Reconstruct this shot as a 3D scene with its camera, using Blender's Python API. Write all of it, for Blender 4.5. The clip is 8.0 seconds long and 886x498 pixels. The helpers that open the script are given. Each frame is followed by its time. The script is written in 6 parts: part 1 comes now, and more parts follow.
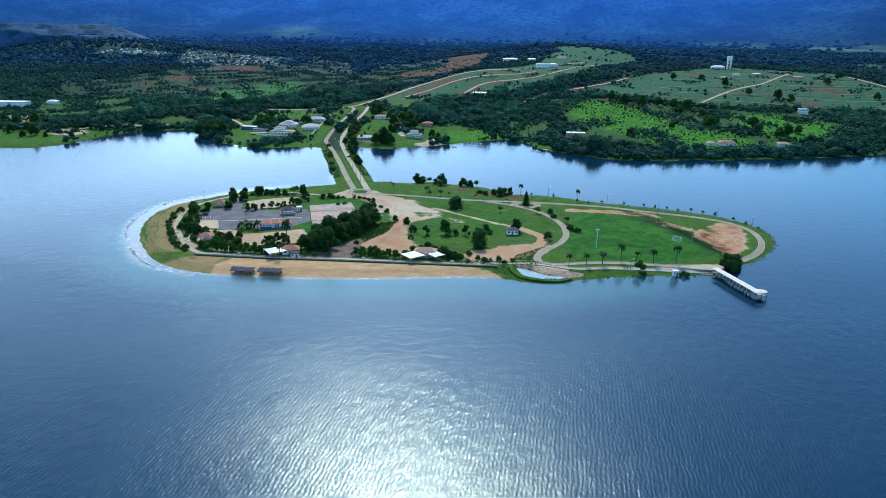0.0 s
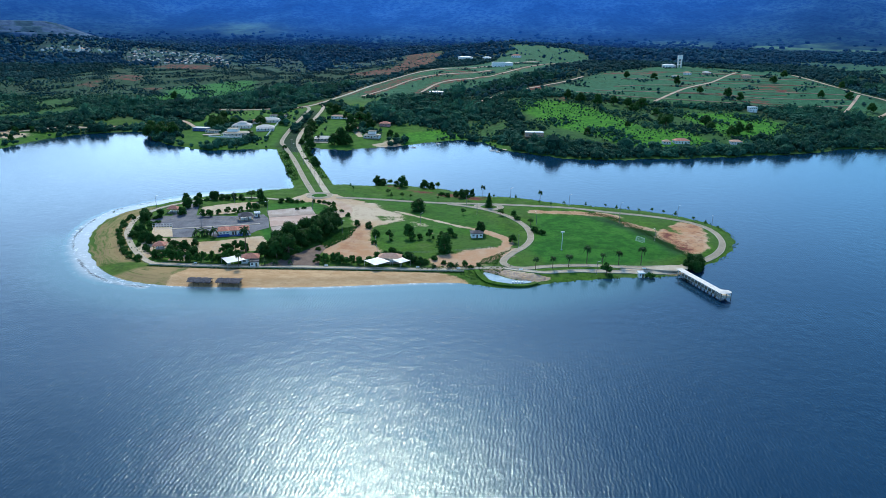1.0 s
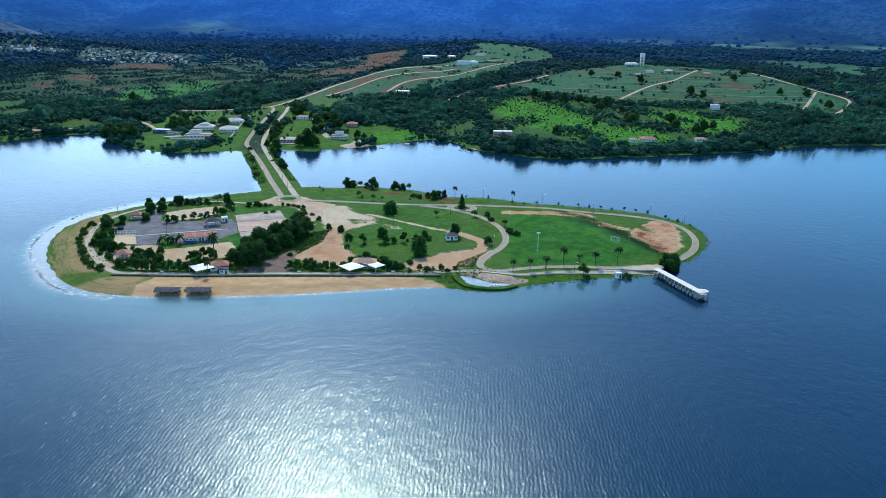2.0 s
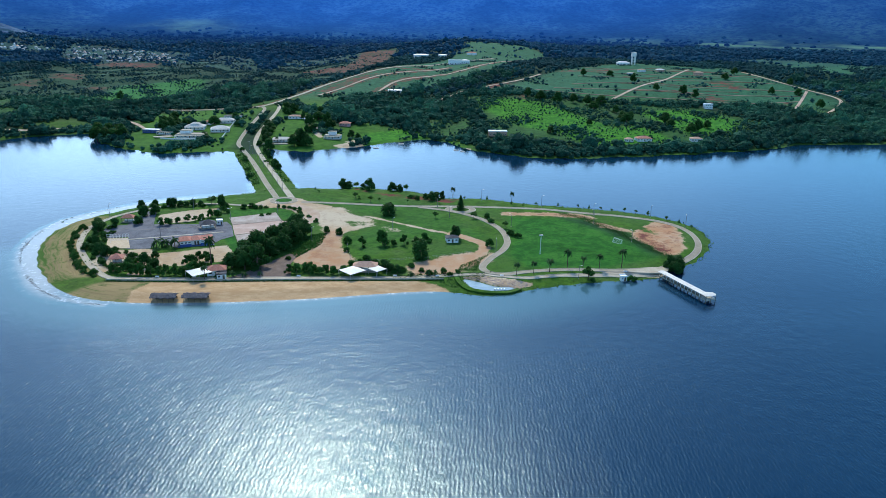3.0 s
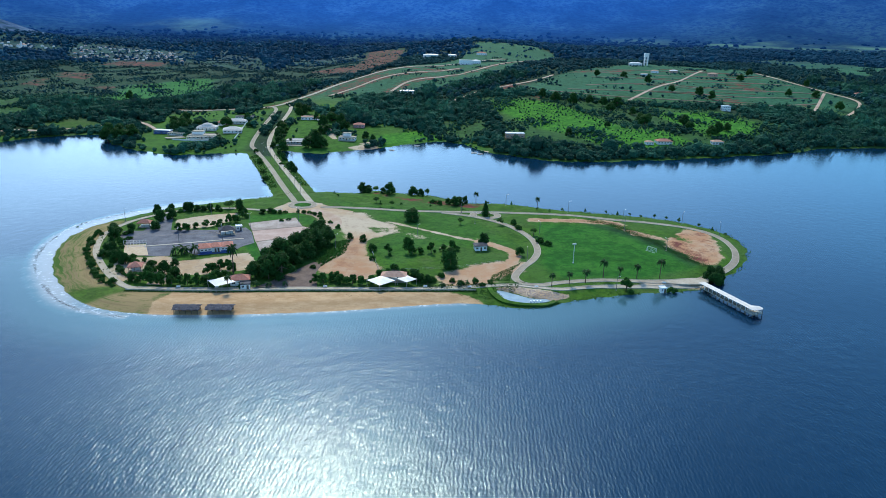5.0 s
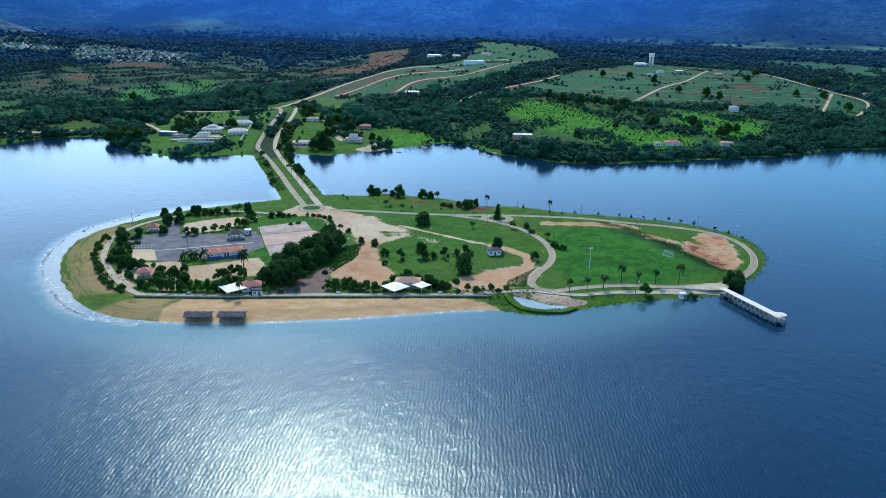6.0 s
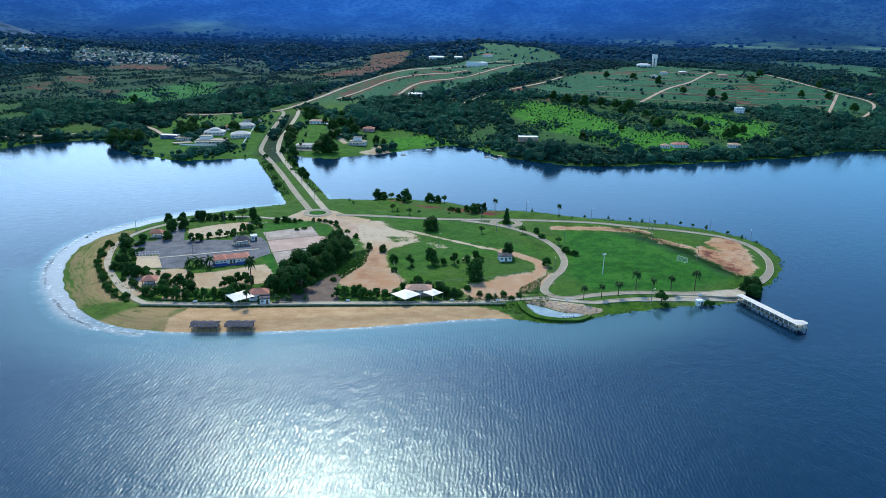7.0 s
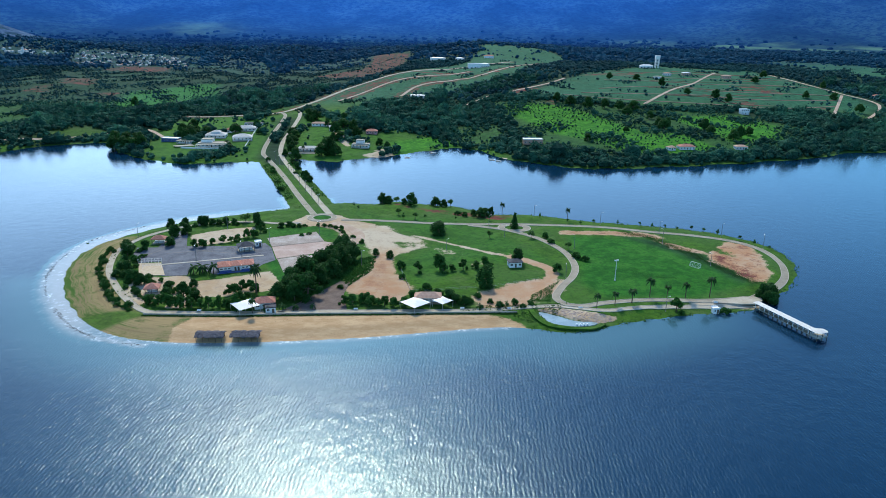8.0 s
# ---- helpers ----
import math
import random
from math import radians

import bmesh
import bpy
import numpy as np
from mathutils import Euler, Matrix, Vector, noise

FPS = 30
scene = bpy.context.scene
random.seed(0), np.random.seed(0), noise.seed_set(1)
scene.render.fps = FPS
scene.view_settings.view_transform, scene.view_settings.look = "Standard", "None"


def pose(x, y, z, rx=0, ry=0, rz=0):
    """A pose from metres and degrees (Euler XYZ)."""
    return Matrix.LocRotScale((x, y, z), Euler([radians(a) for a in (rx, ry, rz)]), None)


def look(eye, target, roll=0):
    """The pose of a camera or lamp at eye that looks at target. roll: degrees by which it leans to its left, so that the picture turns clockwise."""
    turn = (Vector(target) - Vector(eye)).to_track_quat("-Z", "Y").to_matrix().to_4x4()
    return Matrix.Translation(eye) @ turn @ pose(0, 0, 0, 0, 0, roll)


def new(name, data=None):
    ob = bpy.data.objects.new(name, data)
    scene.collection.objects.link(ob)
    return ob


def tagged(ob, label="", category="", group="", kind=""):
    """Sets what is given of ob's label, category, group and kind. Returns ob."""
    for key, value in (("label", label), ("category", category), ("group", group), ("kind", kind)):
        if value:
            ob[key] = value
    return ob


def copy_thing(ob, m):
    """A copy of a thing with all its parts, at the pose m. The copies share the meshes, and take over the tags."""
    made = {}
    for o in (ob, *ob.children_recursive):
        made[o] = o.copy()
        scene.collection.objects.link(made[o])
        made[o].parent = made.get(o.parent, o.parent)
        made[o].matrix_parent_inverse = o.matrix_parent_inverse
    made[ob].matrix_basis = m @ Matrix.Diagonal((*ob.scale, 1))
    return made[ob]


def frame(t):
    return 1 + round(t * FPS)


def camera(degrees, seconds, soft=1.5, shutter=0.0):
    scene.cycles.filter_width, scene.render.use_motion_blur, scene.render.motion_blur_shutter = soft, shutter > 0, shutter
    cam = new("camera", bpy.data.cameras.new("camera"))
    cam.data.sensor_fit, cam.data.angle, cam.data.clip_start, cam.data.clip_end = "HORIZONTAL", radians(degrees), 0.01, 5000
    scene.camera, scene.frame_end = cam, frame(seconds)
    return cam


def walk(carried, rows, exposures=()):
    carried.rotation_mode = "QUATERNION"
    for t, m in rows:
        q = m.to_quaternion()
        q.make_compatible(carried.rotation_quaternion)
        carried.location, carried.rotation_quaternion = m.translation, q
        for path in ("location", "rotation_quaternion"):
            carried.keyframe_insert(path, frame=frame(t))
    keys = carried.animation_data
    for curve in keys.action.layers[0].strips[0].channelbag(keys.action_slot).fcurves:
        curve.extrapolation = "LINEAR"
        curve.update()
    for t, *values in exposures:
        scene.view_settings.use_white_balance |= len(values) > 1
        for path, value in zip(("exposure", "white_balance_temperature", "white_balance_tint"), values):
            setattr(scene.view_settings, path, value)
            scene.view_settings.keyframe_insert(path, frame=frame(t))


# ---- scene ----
cam = camera(67.0, 8.0, 0.75)
walk(cam, [
    (0, look((49.15, -55.02, 117.14), (10.45, 227.49, 23.93), 0.71)),
    (0.5, look((46.46, -51.67, 118.21), (17.76, 231.91, 24.62), 0.80)),
    (1, look((43.78, -48.19, 118.89), (24.48, 236.06, 24.93), 0.90)),
    (1.5, look((41.14, -44.97, 119.16), (30.71, 239.68, 25.02), 0.88)),
    (3, look((31.02, -35.31, 119.36), (32.36, 249.31, 24.54), 1.01)),
    (3.5, look((27.46, -31.77, 119.33), (28.47, 252.80, 24.37), 1.06)),
    (4, look((24.08, -28.33, 119.41), (24.75, 256.19, 24.30), 1.11)),
    (4.5, look((20.42, -24.75, 119.43), (20.84, 259.80, 24.39), 1.20)),
    (6, look((10.00, -14.65, 119.52), (9.82, 269.94, 24.59), 1.12)),
    (6.5, look((7.23, -11.11, 119.64), (6.97, 273.56, 24.96), 1.04)),
    (7, look((4.63, -7.52, 119.77), (4.49, 277.23, 25.32), 0.98)),
    (7.5, look((2.24, -3.66, 119.75), (2.17, 281.20, 25.63), 0.93)),
    (8, look((0.02, 0.00, 120.01), (0.02, 284.89, 25.98), 0.86)),
], exposures=[(0.0, -0.08, 6500, 8), (8.0, -0.08, 6500, 8)])

# ---- world, sun and sky ----
SUN_AZ, SUN_EL = -9.8, 42.5
SKY, VEIL_WIDE, VEIL_CORE, HAZE = 0.085, 0.5, 7.8, 2.6
to_sun = Vector((math.sin(radians(SUN_AZ)) * math.cos(radians(SUN_EL)), math.cos(radians(SUN_AZ)) * math.cos(radians(SUN_EL)), math.sin(radians(SUN_EL))))
world = bpy.data.worlds.new("world")
scene.world = world
world.use_nodes = True
wt = world.node_tree
sky = wt.nodes.new("ShaderNodeTexSky")
sky.sky_type, sky.sun_disc = "NISHITA", False
sky.sun_elevation, sky.sun_rotation = radians(SUN_EL), radians(SUN_AZ)
sky.air_density, sky.dust_density, sky.ozone_density, sky.altitude = 1.0, 1.0, 1.2, 300
# thin bright cloud round the sun, broken by soft cloud noise over the whole sky
coord = wt.nodes.new("ShaderNodeTexCoord").outputs["Generated"]


def sky_math(op, a, b=0.0):
    n = wt.nodes.new("ShaderNodeMath")
    n.operation = op
    for s, v in zip(n.inputs, (a, b)):
        if isinstance(v, bpy.types.NodeSocket):
            wt.links.new(v, s)
        else:
            s.default_value = v
    return n.outputs[0]


facing = wt.nodes.new("ShaderNodeVectorMath")
facing.operation = "DOT_PRODUCT"
facing.inputs[1].default_value = to_sun
wt.links.new(coord, facing.inputs[0])
near_sun = sky_math("MAXIMUM", facing.outputs["Value"], 0.0)
clouds = wt.nodes.new("ShaderNodeTexNoise")
clouds.inputs["Scale"].default_value, clouds.inputs["Detail"].default_value = 2.2, 5.0
wt.links.new(coord, clouds.inputs["Vector"])
veil = sky_math("ADD", sky_math("MULTIPLY", sky_math("POWER", near_sun, 6.0), VEIL_WIDE), sky_math("MULTIPLY", sky_math("POWER", near_sun, 36.0), VEIL_CORE))
height = wt.nodes.new("ShaderNodeSeparateXYZ")
wt.links.new(coord, height.inputs[0])
west_side = wt.nodes.new("ShaderNodeVectorMath")
west_side.operation = "DOT_PRODUCT"
west_side.inputs[1].default_value = (math.sin(radians(-32)), math.cos(radians(-32)), 0)
wt.links.new(coord, west_side.inputs[0])
low = sky_math("POWER", sky_math("SUBTRACT", 1.0, sky_math("MAXIMUM", height.outputs[2], 0.0)), 2.3)
haze = sky_math("MULTIPLY", sky_math("MULTIPLY", low, HAZE), sky_math("POWER", sky_math("MAXIMUM", west_side.outputs["Value"], 0.0), 3.2))
# fill light added in the unseen sky opposite the sun, for the shaded sides
away_sun = sky_math("POWER", sky_math("MULTIPLY", sky_math("SUBTRACT", 1.0, facing.outputs["Value"]), 0.5), 1.5)
veil = sky_math("ADD", veil, sky_math("MULTIPLY", away_sun, 0.7))
broken = sky_math("ADD", 0.5, clouds.outputs["Fac"])
veil, haze = sky_math("MULTIPLY", veil, broken), sky_math("MULTIPLY", haze, broken)
scaled = wt.nodes.new("ShaderNodeVectorMath")
scaled.operation = "SCALE"
scaled.inputs[0].default_value = (0.63, 0.86, 1.08)
wt.links.new(veil, scaled.inputs["Scale"])
misty = wt.nodes.new("ShaderNodeVectorMath")
misty.operation = "MULTIPLY_ADD"
misty.inputs[0].default_value = (0.74, 0.88, 1.02)
wt.links.new(haze, misty.inputs[1])
wt.links.new(scaled.outputs[0], misty.inputs[2])
pale = wt.nodes.new("ShaderNodeVectorMath")
pale.operation = "MULTIPLY_ADD"
pale.inputs[0].default_value = (0.20, 0.62, 0.86)
wt.links.new(sky_math("MULTIPLY", low, 1.1), pale.inputs[1])
wt.links.new(misty.outputs[0], pale.inputs[2])
base = wt.nodes.new("ShaderNodeVectorMath")
base.operation = "SCALE"
wt.links.new(sky.outputs[0], base.inputs[0])
base.inputs["Scale"].default_value = SKY
clear = wt.nodes.new("ShaderNodeVectorMath")
clear.operation = "MULTIPLY"
clear.inputs[1].default_value = (0.28, 0.84, 1.70)
wt.links.new(base.outputs[0], clear.inputs[0])
both = wt.nodes.new("ShaderNodeVectorMath")
both.operation = "ADD"
wt.links.new(clear.outputs[0], both.inputs[0])
wt.links.new(pale.outputs[0], both.inputs[1])
wt.links.new(both.outputs[0], wt.nodes["Background"].inputs[0])
wt.nodes["Background"].inputs[1].default_value = 1.0
sun_data = bpy.data.lights.new("sun", "SUN")
sun_data.energy, sun_data.angle, sun_data.color = 3.8, radians(5.0), (1.0, 0.87, 0.64)
sun = new("sun", sun_data)
sun.matrix_world = look(to_sun * 500, (0, 0, 0))


# ---- node helper and materials ----
class Nodes:
    """Short hand for building one procedural material."""

    def __init__(self, name, rough=0.8, metal=0.0, ior=1.45):
        self.m = bpy.data.materials.new(name)
        self.m.use_nodes = True
        self.t = self.m.node_tree
        self.b = self.t.nodes["Principled BSDF"]
        self.b.inputs["Roughness"].default_value = rough
        self.b.inputs["Metallic"].default_value = metal
        self.b.inputs["IOR"].default_value = ior
        self.pos = self.t.nodes.new("ShaderNodeNewGeometry").outputs["Position"]

    def put(self, socket, v):
        if isinstance(v, bpy.types.NodeSocket):
            self.t.links.new(v, socket)
        elif isinstance(v, (int, float)) or len(v) == 4:
            socket.default_value = v
        else:
            socket.default_value = (*v, 1.0) if socket.type == "RGBA" else v

    def noise(self, scale, detail=3.0, rough=0.6, stretch=None, local=False, dist=0.0):
        n = self.t.nodes.new("ShaderNodeTexNoise")
        n.inputs["Scale"].default_value, n.inputs["Detail"].default_value, n.inputs["Roughness"].default_value = scale, detail, rough
        n.inputs["Distortion"].default_value = dist
        v = self.t.nodes.new("ShaderNodeTexCoord").outputs["Object"] if local else self.pos
        if stretch:
            mp = self.t.nodes.new("ShaderNodeMapping")
            mp.vector_type = "TEXTURE"
            mp.inputs["Rotation"].default_value = (0, 0, radians(stretch[3]) if len(stretch) > 3 else 0)
            mp.inputs["Scale"].default_value = stretch[:3]
            self.t.links.new(v, mp.inputs[0])
            v = mp.outputs[0]
        self.t.links.new(v, n.inputs["Vector"])
        return n.outputs["Fac"]

    def math(self, op, a, b=0.0, clamp=False):
        n = self.t.nodes.new("ShaderNodeMath")
        n.operation, n.use_clamp = op, clamp
        self.put(n.inputs[0], a), self.put(n.inputs[1], b)
        return n.outputs[0]

    def step(self, v, lo, hi, a=0.0, b=1.0):
        n = self.t.nodes.new("ShaderNodeMapRange")
        n.interpolation_type = "SMOOTHSTEP"
        self.put(n.inputs[0], v)
        for k, q in zip((1, 2, 3, 4), (lo, hi, a, b)):
            n.inputs[k].default_value = q
        return n.outputs[0]

    def mix(self, f, a, b, blend="MIX"):
        n = self.t.nodes.new("ShaderNodeMix")
        n.data_type, n.blend_type = "RGBA", blend
        self.put(n.inputs[0], f), self.put(n.inputs[6], a), self.put(n.inputs[7], b)
        return n.outputs[2]

    def channels(self, name):
        n = self.t.nodes.new("ShaderNodeAttribute")
        n.attribute_name = name
        s = self.t.nodes.new("ShaderNodeSeparateColor")
        self.t.links.new(n.outputs["Color"], s.inputs[0])
        return s.outputs

    def chance(self):
        return self.t.nodes.new("ShaderNodeObjectInfo").outputs["Random"]

    def island(self):
        return self.t.nodes.new("ShaderNodeNewGeometry").outputs["Random Per Island"]

    def bump(self, height, strength, distance, under=None):
        n = self.t.nodes.new("ShaderNodeBump")
        n.inputs["Strength"].default_value, n.inputs["Distance"].default_value = strength, distance
        self.t.links.new(height, n.inputs["Height"])
        if under:
            self.t.links.new(under, n.inputs["Normal"])
        self.t.links.new(n.outputs[0], self.b.inputs["Normal"])
        return n.outputs[0]

    def through_light(self, colour, share):
        """Leaf tissue: a share of the light passes through."""
        leaf = self.t.nodes.new("ShaderNodeBsdfTranslucent")
        both_sides = self.t.nodes.new("ShaderNodeMixShader")
        both_sides.inputs[0].default_value = share
        self.t.links.new(colour, leaf.inputs["Color"])
        self.t.links.new(self.b.outputs[0], both_sides.inputs[1])
        self.t.links.new(leaf.outputs[0], both_sides.inputs[2])
        self.t.links.new(both_sides.outputs[0], self.t.nodes["Material Output"].inputs["Surface"])
        return self.done(colour)

    def done(self, colour):
        self.put(self.b.inputs["Base Color"], colour)
        return self.m


def plain(name, a, b, scale=1.0, rough=0.8, spread=0.0, metal=0.0, bump=0.0):
    """A worn surface between the colours a and b: stains at scale, finer grain, and a tone of its own for each object."""
    n = Nodes(name, rough, metal)
    f = n.math("ADD", n.math("MULTIPLY", n.noise(scale, 4), 0.65), n.math("MULTIPLY", n.noise(scale * 9, 2), 0.35))
    c = n.mix(n.step(f, 0.32, 0.68), a, b)
    if spread:
        c = n.mix(n.math("MULTIPLY", n.chance(), spread), c, tuple(q * 0.45 for q in a))
    n.b.inputs["Specular IOR Level"].default_value = 0.15 if rough > 0.75 else 0.5
    if bump:
        n.bump(f, 0.6, bump)
    return n.done(c)


def leafy(name, a, b, spread=0.5):
    """Foliage: each leaf or clump takes a tone of its own between a and b, each plant is shifted a little."""
    n = Nodes(name, 0.65)
    n.b.inputs["Specular IOR Level"].default_value = 0.10
    c = n.mix(n.island(), a, b)
    c = n.mix(n.math("MULTIPLY", n.chance(), spread), c, tuple(q * 0.5 for q in a))
    c = n.mix(n.math("MULTIPLY", n.noise(0.35, 3), 0.4), c, tuple(q * 0.5 for q in a))
    return n.through_light(c, 0.42)


def ground_material():
    n = Nodes("ground", 0.95)
    n.b.inputs["Specular IOR Level"].default_value = 0.06
    k1, k2, k4 = n.channels("cover"), n.channels("growth"), n.channels("region")
    big, mid, fine = n.noise(0.018, 5, 0.65), n.noise(0.13, 5, 0.7), n.noise(1.1, 4, 0.7)
    grass = n.mix(n.step(mid, 0.35, 0.65), (0.030, 0.080, 0.010), (0.062, 0.145, 0.017))
    grass = n.mix(n.step(big, 0.42, 0.62), grass, (0.050, 0.112, 0.024))
    grass = n.mix(n.math("MULTIPLY", n.step(n.noise(0.05, 4, 0.7), 0.50, 0.66), 0.65), grass, (0.082, 0.135, 0.040))
    k3 = n.channels("contour")
    # far grass: a pasture green of its own plus blue for distance haze
    hazed_pasture = n.mix(n.step(mid, 0.35, 0.65), (0.021, 0.104, 0.066), (0.042, 0.172, 0.102))
    hazed_pasture = n.mix(n.math("MULTIPLY", n.step(n.noise(0.03, 5, 0.7), 0.52, 0.66), 0.4), hazed_pasture, (0.060, 0.088, 0.046))
    grass = n.mix(n.math("MULTIPLY", k3[1], 0.9), grass, hazed_pasture)
    turf = n.mix(n.step(mid, 0.38, 0.62), (0.011, 0.078, 0.010), (0.026, 0.134, 0.016))
    turf = n.mix(n.math("MULTIPLY", n.step(n.noise(0.03, 5, 0.7), 0.48, 0.64), 0.7), turf, (0.044, 0.160, 0.022))
    lush = n.mix(k4[0], turf, n.mix(n.step(mid, 0.38, 0.62), (0.020, 0.128, 0.012), (0.062, 0.230, 0.018)))
    # far lush grass is shifted to teal for the haze too
    lush = n.mix(n.math("MULTIPLY", k3[1], 0.7), lush, (0.018, 0.125, 0.045))
    c = n.mix(k2[1], grass, lush)
    heath = n.mix(n.step(mid, 0.36, 0.64), (0.022, 0.085, 0.022), (0.050, 0.150, 0.034))
    # far heath darker and bluer, with haze put into its colour
    heath = n.mix(n.math("MULTIPLY", k3[1], 0.9), heath, n.mix(n.step(mid, 0.36, 0.64), (0.006, 0.028, 0.024), (0.014, 0.056, 0.040)))
    heath = n.mix(n.math("MULTIPLY", n.step(n.noise(0.022, 4, 0.65), 0.54, 0.68), 0.45), heath, (0.046, 0.036, 0.034))
    c = n.mix(n.math("MULTIPLY", k3[2], n.math("SUBTRACT", 1.0, k2[1])), c, heath)
    tuft = n.noise(0.42, 6, 0.78)
    c = n.mix(n.math("MULTIPLY", n.step(tuft, 0.50, 0.60), 0.50), c, (0.010, 0.056, 0.012))
    c = n.mix(n.math("MULTIPLY", n.step(tuft, 0.47, 0.38), 0.35), c, (0.044, 0.155, 0.018))
    c = n.mix(n.math("MULTIPLY", n.step(fine, 0.48, 0.72), 0.6), c, (0.014, 0.064, 0.014))
    split = n.t.nodes.new("ShaderNodeSeparateXYZ")
    n.t.links.new(n.pos, split.inputs[0])
    joined = n.t.nodes.new("ShaderNodeCombineXYZ")
    n.put(joined.inputs[0], n.math("MULTIPLY", k3[0], 26.0))
    n.put(joined.inputs[1], n.math("MULTIPLY", split.outputs[0], 0.035))
    n.put(joined.inputs[2], n.math("MULTIPLY", split.outputs[1], 0.035))
    streak = n.t.nodes.new("ShaderNodeTexNoise")
    streak.inputs["Scale"].default_value, streak.inputs["Detail"].default_value, streak.inputs["Roughness"].default_value = 1.0, 5.0, 0.62
    n.t.links.new(joined.outputs[0], streak.inputs["Vector"])
    bands = n.math("ADD", n.math("MULTIPLY", n.math("SUBTRACT", streak.outputs["Fac"], 0.5), 0.85), n.math("ADD", n.math("MULTIPLY", n.noise(0.045, 5, 0.75), 0.36), n.math("MULTIPLY", k3[0], 0.36)))
    bands = n.math("ADD", bands, n.math("MULTIPLY", k4[2], 0.12))
    bands = n.math("ADD", bands, n.math("MULTIPLY", n.math("SUBTRACT", fine, 0.5), 0.25))
    dry = n.mix(n.step(bands, 0.10, 0.40), (0.052, 0.110, 0.020), (0.270, 0.205, 0.105))
    dry = n.mix(n.step(streak.outputs["Fac"], 0.50, 0.64, 0.0, 0.5), dry, (0.150, 0.118, 0.062))
    c = n.mix(n.math("MULTIPLY", k2[0], n.step(mid, 0.25, 0.5)), c, dry)
    # woodland ground, darkened towards the shade of its trees
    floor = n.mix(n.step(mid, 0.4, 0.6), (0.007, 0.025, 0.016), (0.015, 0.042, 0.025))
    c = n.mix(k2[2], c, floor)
    # blue-teal tone stands in for haze over the far ground
    hazed_floor = n.mix(n.step(n.noise(0.02, 4, 0.65), 0.4, 0.62), (0.008, 0.036, 0.050), (0.020, 0.080, 0.072))
    c = n.mix(n.math("MULTIPLY", k4[1], 0.85), c, hazed_floor)

    patch = n.math("MULTIPLY", n.math("SUBTRACT", n.noise(0.075, 4, 0.7), 0.5), 1.5)

    def worn(mask, lo=0.30, hi=0.62, uneven=1.0):
        f = n.math("ADD", n.math("ADD", mask, n.math("MULTIPLY", patch, uneven)), n.math("MULTIPLY", n.math("SUBTRACT", n.math("ADD", n.math("MULTIPLY", mid, 0.6), n.math("MULTIPLY", fine, 0.4)), 0.5), 1.7))
        return n.math("MULTIPLY", n.step(f, lo, hi), n.step(mask, 0.02, 0.12))

    dirt = n.mix(n.step(big, 0.40, 0.60), (0.38, 0.275, 0.170), (0.44, 0.375, 0.280))
    dirt = n.mix(n.math("MULTIPLY", n.step(mid, 0.4, 0.65), 0.5), dirt, (0.47, 0.395, 0.30))
    dirt = n.mix(n.math("MULTIPLY", n.step(fine, 0.55, 0.75), 0.45), dirt, (0.25, 0.16, 0.10))
    dirt = n.mix(n.math("MULTIPLY", n.step(n.noise(0.22, 7, 0.78), 0.50, 0.66), 0.55), dirt, (0.24, 0.185, 0.145))
    dirt = n.mix(n.math("MULTIPLY", n.math("MULTIPLY", k1[2], n.step(big, 0.30, 0.55, 2.2, 3.2)), n.step(n.noise(0.09, 5, 0.7), 0.40, 0.60, 0.55, 1.0), True), dirt, (0.37, 0.205, 0.115))
    c = n.mix(worn(k1[1]), c, dirt)
    red = n.mix(n.step(mid, 0.35, 0.65), (0.088, 0.028, 0.025), (0.160, 0.056, 0.046))
    red = n.mix(n.math("MULTIPLY", n.step(fine, 0.5, 0.75), 0.4), red, (0.19, 0.115, 0.088))
    c = n.mix(n.math("MULTIPLY", worn(k1[2]), n.step(k1[2], 0.26, 0.36)), c, red)
    drift = n.noise(0.30, 6, 0.7, (2.2, 1.0, 1.0, 4))
    sand = n.mix(n.step(drift, 0.36, 0.66), (0.37, 0.24, 0.130), (0.48, 0.34, 0.200))
    sand = n.mix(n.math("MULTIPLY", n.step(fine, 0.5, 0.7), 0.35), sand, (0.29, 0.195, 0.105))
    c = n.mix(worn(k1[0], 0.40, 0.60, 0.15), c, sand)
    n.bump(fine, 0.5, 0.25)
    return n.done(c)


